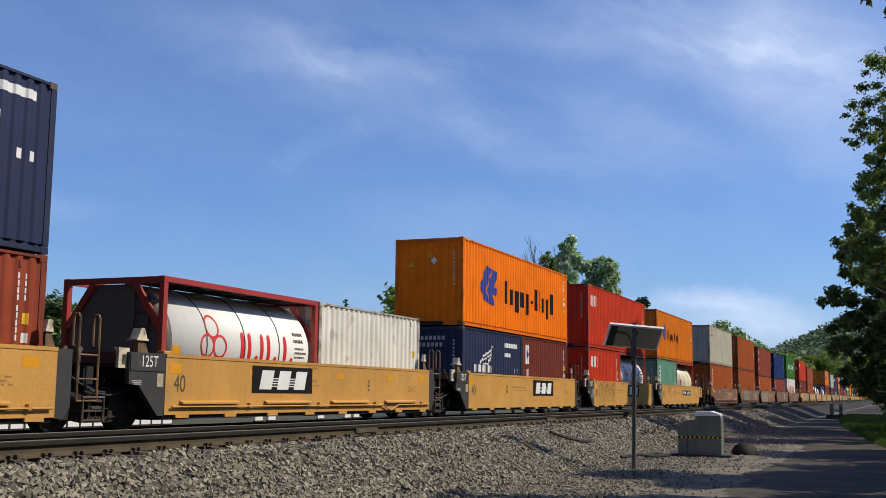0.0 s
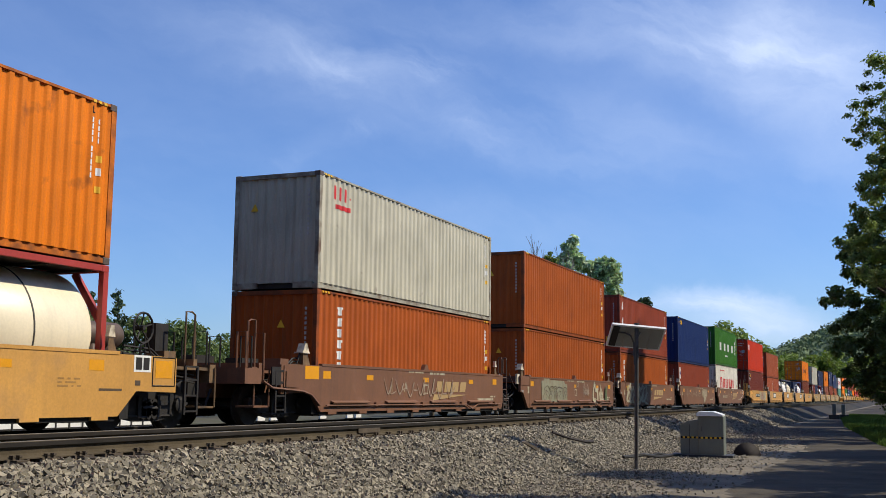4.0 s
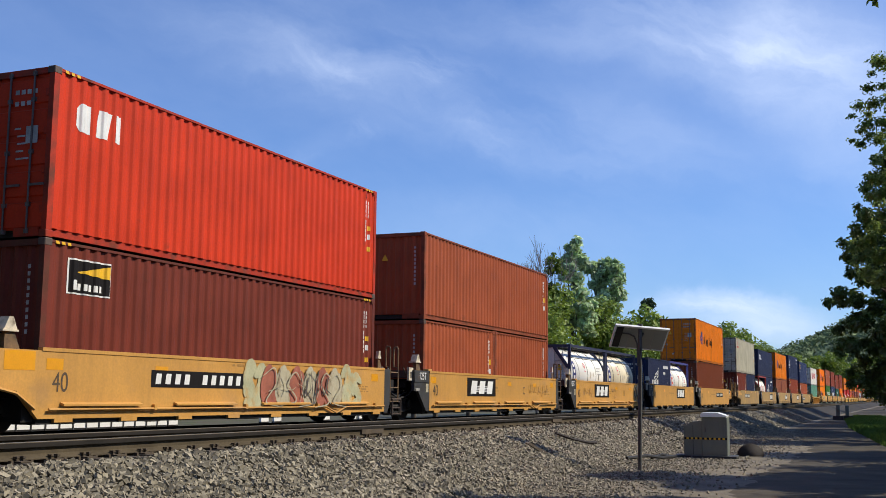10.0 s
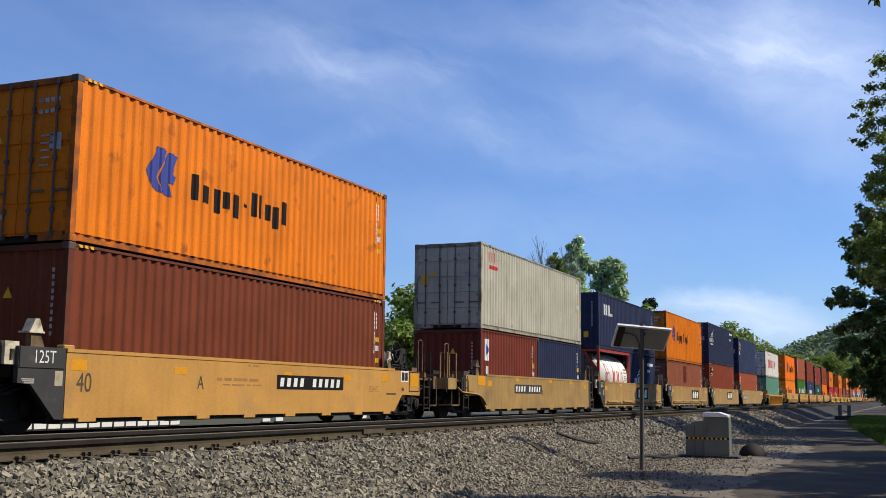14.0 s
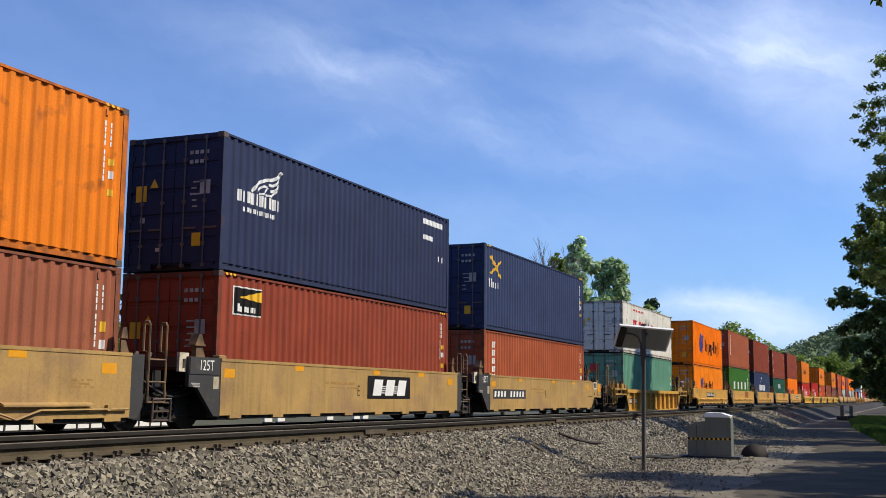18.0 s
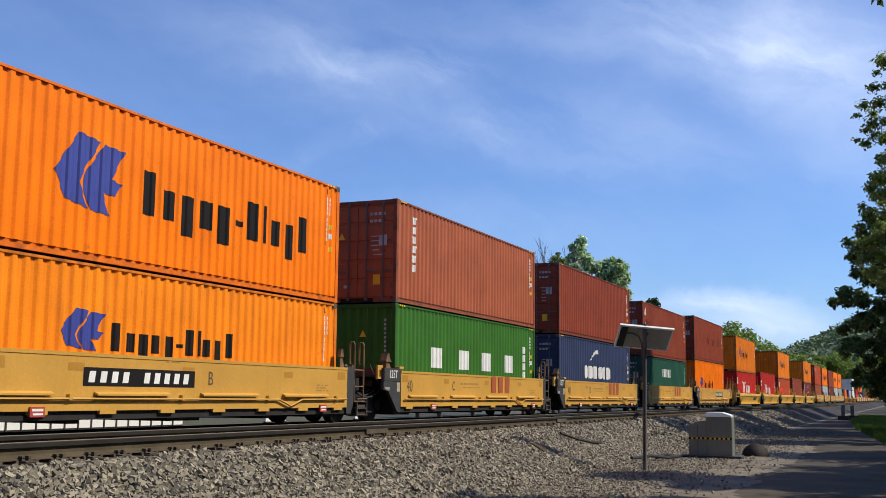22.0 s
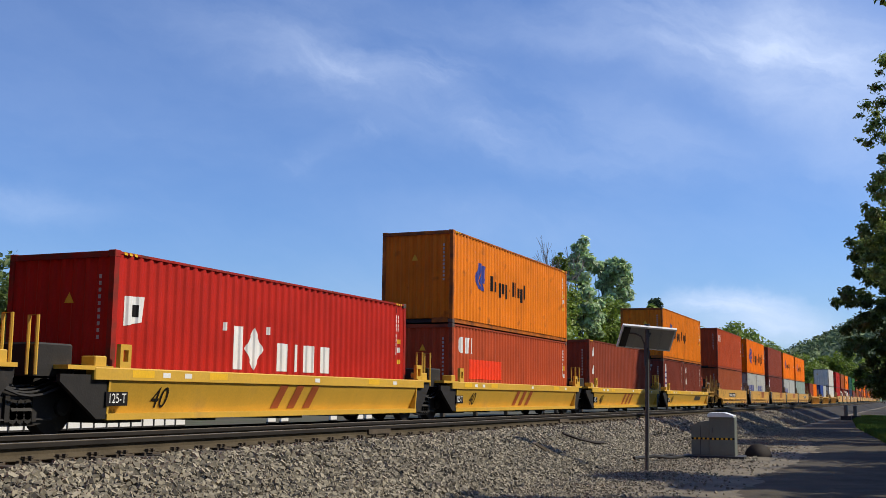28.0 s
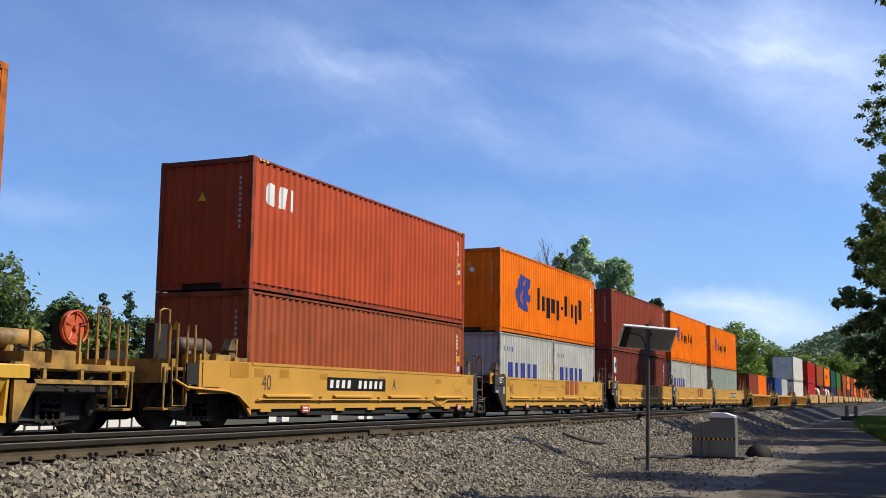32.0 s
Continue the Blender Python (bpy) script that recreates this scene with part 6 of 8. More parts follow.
    gmat = M_GUIDE if kind in ("tan", "brown") else M_GEARTAN
    for y in ((-6.95, 6.0) if kind != "gold" else ()):
        w, xi = (0.14, 1.26) if y < 0 else (0.09, 1.36)
        g = part("container_guide", cached("guide:%.2f %.2f" % (z1, w), lambda: Shape().prism([(-w, z1 + up), (w, z1 + up), (0.05, z1 + up + 0.2), (-0.04, z1 + up + 0.2)], "x", xi, 1.44)), gmat, car, m=pose(0, y, 0))
        if up and place < 585:
            if y < 0:
                part("guide_plate", cached("guide_plate:%.2f" % z1, lambda: Shape().box(1.22, 1.46, -0.18, 0.15, z1 + up - 0.03, z1 + up)), gmat, g)
            part("guide_post", cached("guide_post:%.2f %.2f" % (z1, w), lambda: Shape().prism([(-w * 0.7, z1 - 0.1), (w + 0.12, z1 - 0.1), (w * 0.7, z1 + up - 0.03), (-w * 0.7, z1 + up - 0.03)], "x", xi + 0.05, 1.42)), M_GEARTAN, g)
    if kind == "brown":
        for y in (-0.1,):
            part("container_guide", cached("guide_small:%.2f" % z1, lambda: Shape().prism([(-0.17, z1), (0.17, z1), (0.05, z1 + 0.16), (-0.07, z1 + 0.16)], "x", 1.4, 1.52)), body, car, m=pose(0, y, 0))
    # painting on the near side
    if kind in ("tan", "dirty", "yellow", "brown"):
        x = SIDE + 0.003
        mid = 0.86
        for y in (-6.1, -5.1, -3.35, -0.3, 3.35, 5.8) if (kind == "yellow" and board) else (-6.1, -3.8, -0.18, 3.4, 5.6) if kind == "brown" else (-6.06, -3.3, 0.6, 3.4, 5.52) if kind != "yellow" else (-6.1, -3.2, 0.15, 3.4, 5.8):
            zr = 1.05 if kind == "dirty" and abs(y) > 5 else 1.25 if kind == "dirty" else 1.08
            part("reflector_tape", cached("reflector_tape:%.2f" % zr, lambda: quad(Shape(), x, -0.2, 0.2, zr, zr + 0.13)), M_REFLECT if kind != "yellow" else M_OCHRE, car, m=pose(0, y, 0) @ Matrix.Translation((0, 0, zr)) @ Matrix.Diagonal((1, 0.95, 1.4 if abs(y) > 5 else 1, 1)) @ Matrix.Translation((0, 0, -zr)))
        if kind == "brown":
            part("notice_frame", quad(Shape(), x + 0.002, -0.33, -0.03, 0.75, 1.02), M_GRAF, car, "white-framed notice")
            part("notice", quad(Shape(), x + 0.005, -0.29, -0.07, 0.79, 0.98), M_BROWN, car)
            part("length_writing", writing("41", 0.22), material("ochre_stencil", (0.30, 0.20, 0.09), 0.6, vary=0.1) if "ochre_stencil" not in bpy.data.materials else bpy.data.materials["ochre_stencil"], car, "ochre stencilled 41", pose(x + 0.002, -2.5, 0.89))
        ink = Shape()
        up = 0.08 if kind == "yellow" else 0.0
        for yw, zw, hw, words in ((-1.38, 1.33, 0.07, (0.4, 0.62)), (0.09, 1.31, 0.08, (0.3, 0.14, 0.25, 0.4)), (4.0, 0.56, 0.07, (0.6, 0.9)), (5.2, 0.66, 0.05, (0.3, 0.2))) if kind == "brown" else (
                                  (-2.1, mid + 0.12 + up, 0.06, (0.22, 0.3, 0.55, 0.4)), (-1.9, mid + 0.03 + up, 0.025, (0.3, 0.5, 0.2, 0.4)), (4.6, mid + 0.06, 0.03, (0.2, 0.12, 0.2)), (4.6, mid, 0.03, (0.15, 0.3)),
                                  (4.6, mid - 0.06, 0.03, (0.3, 0.1, 0.15)), (-1.0, 1.28, 0.05, (0.14, 0.3))):
            for wd in words:
                quad(ink, x, yw, yw + wd - 0.05, zw, zw + hw)
                yw += wd + 0.03
        tagged(part("stencil_lines", ink, M_FAINT if kind != "brown" else M_GRAF, car), kind="stuff")
        if kind != "brown" and front == "joint" or kind == "yellow" or board:
            if kind not in ("dirty", "brown"):
                part("length_writing", writing("40", 0.33), M_INK, car, "black stencilled 40", pose(x + 0.002, -5.8 if kind == "yellow" else -5.92, 0.96 if kind == "yellow" else 0.87))
        if letter:
            part("unit_writing", writing(letter, 0.28), M_INK if kind != "brown" else M_GRAF, car, "", pose(x + 0.002, -1.58 if kind == "brown" else 2.15 if (ledge and kind == "tan") else 0.42 if (kind == "yellow" and board == "front") else -2.65 if kind in ("tan", "yellow") else -0.4, (0.82 if kind == "dirty" else 0.92) + up))
        if board:
            y0, y1 = (0.15, 3.2) if board == "rear" else (-3.18, -0.1) if (board == "front" and kind == "yellow") else (-3.6, -0.5) if board == "front" else (-4.85, -2.44) if board == "mid" else (-6.1, -2.75)
            zb = 0.0 if board in ("mid", "early") else 0.17
            if kind != "brown":
                s = Shape()
                quad(s, x + 0.002, y0, y1, 0.66 + zb, 0.97 + zb)
                part("number_board", s, M_BLACK if kind != "dirty" else M_DARK, car, "black board with white number bars")
            s = Shape()
            n = 10
            for k in range(n):
                if k == 4:
                    continue
                ya = y0 + 0.12 + k * (y1 - y0 - 0.2) / n
                quad(s, x + 0.005, ya, ya + (y1 - y0) / n * 0.5, 0.72 + zb, 0.91 + zb, 0.03)
            tagged(part("number_bars", s, M_WHITE if kind != "brown" else M_GRAF, car), kind="stuff")
        elif kind in ("tan", "dirty"):
            y0, y1 = (-3.4, -0.82) if (ledge and kind == "tan") else (0.33, 2.93) if kind == "tan" else (0.08, 2.66)
            dz = -0.08 if kind == "dirty" else 0.0
            s = Shape()
            quad(s, x + 0.002, y0, y1, 0.72 + dz, 1.30 + dz)
            part("emblem_board", s, M_BLACK, car, "black board with bold white shapes")
            s = Shape()
            w = (y1 - y0)
            for k, (p, q, ln) in enumerate(((0.14, 0.30, 0.06), (0.42, 0.58, 0.06), (0.70, 0.86, 0.06))):
                quad(s, x + 0.006, y0 + (p - 0.03) * w, y0 + q * w, 0.80 + dz, 1.21 + dz, 0.12)
            part("emblem", s, M_WHITE, car)
            s = Shape()
            for p, q in ((0.30, 0.39), (0.58, 0.67)):
                for k in range(4):
                    zz = 0.86 + dz + 0.055 * k
                    quad(s, x + 0.005, y0 + p * w + 0.03, y0 + q * w + 0.06, zz, zz + 0.022)
            tagged(part("emblem_stripes", s, M_WHITE, car), kind="stuff")
        elif kind == "yellow":
            s = Shape()
            for k in range(3):
                quad(s, SIDE + 0.016, 0.55 + 0.66 * k, 0.98 + 0.66 * k, 0.84, 1.37, 0.03)
            part("emblem", s, M_RUSTRED, car)
        if kind == "brown" and letter in ("B", "D", "A"):
            s = Shape()
            for k in range(4):
                o = 0.55 + k * 0.62
                quad(s, x + 0.003, o, o + 0.48, 0.82, 1.12, 0.1)
            s.add([(x + 0.004, 0.3, 0.56), (x + 0.004, 3.1, 0.74), (x + 0.004, 0.42, 0.74)], [(0, 1, 2)])
            part("emblem", s, material("ochre_lettering", (0.40, 0.26, 0.11), 0.6, vary=0.1) if "ochre_lettering" not in bpy.data.materials else bpy.data.materials["ochre_lettering"], car)
        if ledge and kind == "tan" and letter in ("C", "D"):
            sprayed(car, "spray_line", thin_tag(rng, 2.6, 5.0, 0.72, 1.25, 5, 0.035) if letter == "C" else thin_tag(rng, -5.3, -3.7, 0.75, 1.2, 4, 0.035), M_FAINT, x + 0.008, 0.0, "faint faded scrawl")
        if ledge:
            s = Shape()
            zl = 0.17 if kind == "yellow" else 0.0
            for k in range(4):
                y0 = -5.9 + k * 3.0
                s.prism([(SIDE - 0.01, 0.52 + zl), (SIDE + 0.09, 0.5 + zl), (SIDE + 0.09, 0.53 + zl), (SIDE - 0.01, 0.57 + zl)], "y", y0, y0 + 2.0)
                s.box(SIDE - 0.01, SIDE + 0.07, y0 + 2.35, y0 + 2.43, 0.42 + zl, 0.52 + zl)
            s.tube([(SIDE + 0.05, -6.2, 0.45 + zl), (SIDE + 0.05, 2.9, 0.44 + zl), (SIDE + 0.05, 3.4, 0.30 + zl), (SIDE + 0.05, 3.9, 0.44 + zl), (SIDE + 0.05, 6.0, 0.45 + zl)], 0.022, 6)
            part("brake_rod_ledge", s, body, car)
        if kind == "yellow":
            for y in (-4.2, 4.9):
                rm = part("red_marker", cached("red_marker:", lambda: Shape().box(SIDE - 0.02, SIDE + 0.03, -0.16, 0.16, 0.33, 0.49)), M_REDREFL, car, m=pose(0, y, 0))
                part("marker_lines", cached("marker_lines:", lambda: quad(quad(Shape(), SIDE + 0.033, -0.12, 0.12, 0.42, 0.46), SIDE + 0.033, -0.1, 0.12, 0.36, 0.39)), M_WHITE, rm)
        if tags and kind == "brown":
            xg = x + 0.01
            if letter == "E":
                t = Shape()
                t.add([(xg, -4.92, 0.50), (xg, -1.45, 0.49), (xg, -1.48, 1.20), (xg, -1.85, 1.22), (xg, -1.9, 1.33), (xg, -3.9, 1.34), (xg, -4.0, 1.39), (xg, -4.6, 1.39), (xg, -4.65, 1.31), (xg, -4.98, 1.30)],
                      [tuple(range(10))])
                part("spray_panel", t, M_GRAFG, car, "grey-green sprayed block with faint outlined figures")
                sprayed(car, "spray_line", balloon(rng, -4.7, -1.6, 0.55, 1.12, 5, 0.03), M_INK, xg + 0.004)
                sprayed(car, "spray_paint", thin_tag(rng, -0.2, 0.3, 1.0, 1.34, 2, 0.03) + thin_tag(rng, 1.0, 1.95, 0.55, 1.34, 4, 0.05) + thin_tag(rng, 1.1, 1.9, 0.7, 1.2, 3, 0.07), M_GRAFT, xg)
                sprayed(car, "spray_paint", [([(2.83, 1.2), (2.66, 0.95), (2.68, 0.6), (3.08, 0.52), (3.4, 0.55), (3.42, 0.85), (3.34, 1.0), (3.55, 1.08)], 0.25), ([(2.68, 1.2), (2.88, 1.26), (3.08, 1.02), (3.3, 1.02)], 0.24),
                                             ([(3.7, 0.95), (3.82, 0.72), (3.95, 0.5), (4.15, 0.62), (4.35, 0.95)], 0.22), ([(3.85, 1.27), (3.94, 1.0), (3.98, 0.7)], 0.22), ([(4.15, 1.1), (4.13, 0.9), (4.05, 0.66)], 0.17), ([(4.05, 0.44), (4.35, 0.5), (4.6, 0.42)], 0.12)],
                        M_GRAF, xg, 0.0, "cream sprayed figures")
                sprayed(car, "spray_line", [([(2.7, 1.1), (2.85, 0.8), (3.1, 0.62), (3.3, 0.75)], 0.03), ([(3.9, 1.2), (4.0, 0.8), (4.25, 0.75)], 0.03), ([(2.6, 1.28), (2.9, 1.33), (3.15, 1.1)], 0.025)], M_GRAFD, xg + 0.03)
                sprayed(car, "spray_paint", [([(4.8, 0.42), (4.82, 0.8), (4.88, 1.22)], 0.36), ([(4.9, 0.5), (5.1, 0.5), (5.2, 0.7)], 0.14)], M_GRAFGREEN, xg + 0.04, 0.0, "green sprayed figure")
            elif letter == "D":
                sprayed(car, "spray_paint", wild(rng, -6.25, -3.7, 0.40, 1.32, 4, 0.24) + wild(rng, -3.7, -1.45, 0.36, 1.32, 3, 0.26), M_GRAF, xg, 0.0, "cream sprayed lettering shapes")
                sprayed(car, "spray_line", balloon(rng, -6.2, -1.2, 0.42, 1.34, 7, 0.03), M_GRAFT, xg + 0.03)
                sprayed(car, "spray_paint", [([(-6.3, 1.0), (-6.1, 1.2), (-5.8, 1.28)], 0.16), ([(-4.6, 0.5), (-4.2, 0.36), (-3.9, 0.6)], 0.18)], M_GRAFY, xg + 0.05)
            elif letter == "C":
                sprayed(car, "spray_paint", thin_tag(rng, -5.4, 0.8, 0.75, 1.25, 9, 0.05), M_GRAFT, xg)
                sprayed(car, "spray_paint", [([(1.1 + 0.36 * k, 0.75 - 0.08 * math.sin(k * 0.8)), (1.05 + 0.36 * k, 1.05), (1.2 + 0.34 * k, 1.26 + 0.04 * math.sin(k * 1.6))], 0.42) for k in range(5)]
                        + [([(1.5, 0.75), (1.75, 0.5), (2.1, 0.75)], 0.3)], M_GRAF, xg, 0.0, "cream sprayed rounded shape")
                sprayed(car, "spray_line", balloon(rng, 1.0, 2.7, 0.5, 1.3, 4, 0.035), M_GRAFT, xg + 0.02)
            else:
                sprayed(car, "spray_paint", thin_tag(rng, -3.0, 2.0, 0.6, 1.2, 7, 0.05), M_GRAFT, xg)
        elif tags == 2:
            xg = x + 0.012
            sprayed(car, "spray_paint", wild(rng, -0.55, 0.25, 0.48, 1.32, 2, 0.34) + wild(rng, 3.7, 4.7, 0.48, 1.32, 2, 0.32), M_GRAFPALE, xg, 0.0, "pale yellow-green sprayed patches")
            for k, m in enumerate((M_GRAFR, M_GRAF, M_GRAFR, M_GRAF, M_GRAFR, M_GRAF)):
                y = 0.35 + 0.58 * k
                sprayed(car, "spray_paint", [([(y, 0.46), (y - 0.06, 0.85), (y + 0.05, 1.36)], 0.52), ([(y + 0.2, 0.5), (y + 0.28, 0.85), (y + 0.18, 1.25)], 0.3)], m, xg + 0.004 * k + 0.02)
            sprayed(car, "spray_line", wild(rng, 0.1, 3.8, 0.42, 1.38, 5, 0.04), M_GRAF, xg + 0.06)
            sprayed(car, "spray_line", thin_tag(rng, 1.6, 3.0, 0.5, 1.3, 3, 0.05), M_GRAFD, xg + 0.07)
        elif tags and letter == "D":
            sprayed(car, "spray_paint", wild(rng, 4.2, 5.8, 0.52, 1.36, 3, 0.13), M_GRAF, x + 0.012, 0.02, "pale sprayed tag")
            sprayed(car, "spray_line", thin_tag(rng, -0.55, 0.45, 0.95, 1.15, 5, 0.022) + thin_tag(rng, 0.0, 0.3, 0.65, 0.85, 1, 0.02), M_INK, x + 0.01)
        elif tags and letter == "C":
            sprayed(car, "spray_line", balloon(rng, -5.45, -2.4, 0.36, 1.4, 5, 0.03), M_INK, x + 0.01, 0.0, "thin black outlined balloon figures")
            sprayed(car, "spray_line", thin_tag(rng, -6.95, -6.4, 0.62, 0.92, 3, 0.03) + [([(-6.6, 0.8), (-6.5, 0.55), (-6.42, 0.38)], 0.03)], M_GRAF, x + 0.012)
        elif tags:
            sprayed(car, "spray_line", thin_tag(rng, -7.2, -6.45, 0.55, 1.0, 3, 0.045) + [([(-6.75, 1.0), (-6.6, 0.7), (-6.5, 0.42), (-6.42, 0.5)], 0.04)], M_GRAF, 1.548, 0.0, "pale thin tag")
            strokes = [([(-4.75 + 0.15 * k, 0.78 + 0.03 * (k % 3)), (-4.72 + 0.15 * k, 1.05), (-4.62 + 0.15 * k, 1.34 - 0.03 * k)], 0.022) for k in range(6)]
            sprayed(car, "spray_line", strokes + [([(-4.75, 1.36), (-4.4, 1.28), (-4.0, 1.2), (-3.85, 1.05)], 0.03), ([(-4.5, 1.42), (-4.62, 1.36), (-4.4, 1.34)], 0.022)], M_INK, x + 0.01)
    elif kind == "gold":
        def on(y, z):
            return (1.325 + (z - 0.36) * 0.22 / 0.57 + 0.006, y, z)
        tilt = math.degrees(math.atan2(0.22, 0.57))
        part("length_writing", writing("40", 0.42), M_BLACK, car, "black stencilled 40", Matrix.Translation(on(-4.95, 0.62)) @ pose(0, 0, 0, 0, tilt, 0))
        s = Shape()
        for k in range(0 if board else 3):
            for p, q, z, v, ln in ((0.05, 0.36, 0.42, 0.92, 0.14),):
                o = -1.1 + 0.68 * k
                s.add([on(o + p, z), on(o + q, z), on(o + q + ln, v), on(o + p + ln, v)], [(0, 1, 2, 3)])
        if board:
            s.add([on(2.0, 0.6), on(4.0, 0.6), on(4.0, 0.85), on(2.0, 0.85)], [(0, 1, 2, 3)])
        part("emblem", s, M_RUSTRED if not board else M_DARK, car)
        s = Shape()
        for y in (-5.05, -4.4, 0.5, 4.6):
            quad(s, SIDE + 0.034, y, y + 0.22, 1.0, 1.09)
        tagged(part("small_plate", s, M_WHITE, car), kind="stuff")
        for y in (-5.9, -3.6, 3.2):
            s = Shape()
            quad(s, SIDE + 0.0335, y, y + 0.6, 0.99, 1.12)
            part("reflector_tape", s, M_MARKYEL, car)
    else:
        s = Shape()
        quad(s, 1.404, -6.1, -3.95, 0.42, 0.72)
        part("number_board", s, M_INK, car)
        s = Shape()
        for k in range(10):
            quad(s, 1.408, -6.0 + 0.2 * k, -5.87 + 0.2 * k, 0.48, 0.66, 0.03)
        tagged(part("number_bars", s, M_WHITE, car), kind="stuff")
        part("length_writing", writing("40", 0.34), M_INK, car, "dark stencilled 40", pose(1.406, -0.75, 0.62))
        s = Shape()
        for k in range(3):
            quad(s, 1.406, 1.22 + 0.27 * k, 1.42 + 0.27 * k, 0.42, 0.76, 0.02)
        part("emblem", s, M_RUSTFADE, car)
        s = Shape()
        quad(s, 1.405, 3.55, 3.95, 0.42, 0.72)
        part("notice_plate", s, M_WHITE, car)
        s = Shape()
        for k in range(3):
            quad(s, 1.408, 3.6, 3.9 - 0.05 * k, 0.46 + 0.09 * k, 0.51 + 0.09 * k)
        part("notice_lines", s, M_INK, car)
        for y in (-4.6, 0.3, 3.4):
            s = Shape()
            quad(s, SIDE + 0.023, y, y + 0.55, 1.01, 1.12)
            part("reflector_tape", s, M_REFLECT, car)
        for y in (-4.3, -0.7, 4.4):
            s = Shape()
            for k in range(2):
                quad(s, 1.406, y, y + 0.3 - 0.08 * k, 0.52 + 0.07 * k, 0.55 + 0.07 * k)
            tagged(part("small_print", s, M_INK, car), kind="stuff")
    MOVING.append((car, 0.0, place, RAIL_Z))
    return car


# ---- the train: units in passing order; centre of each unit at the start, wagon, lower boxes, upper box ----
# wagon: kind, front end, rear end, letter, board, ledge, sprayed tags
# box: paint, length, height, doors towards the road, painting ("tank:" and a style for tanks)
def B(paint, style="", h=HC, doors=False):
    return (paint, h, doors, style)


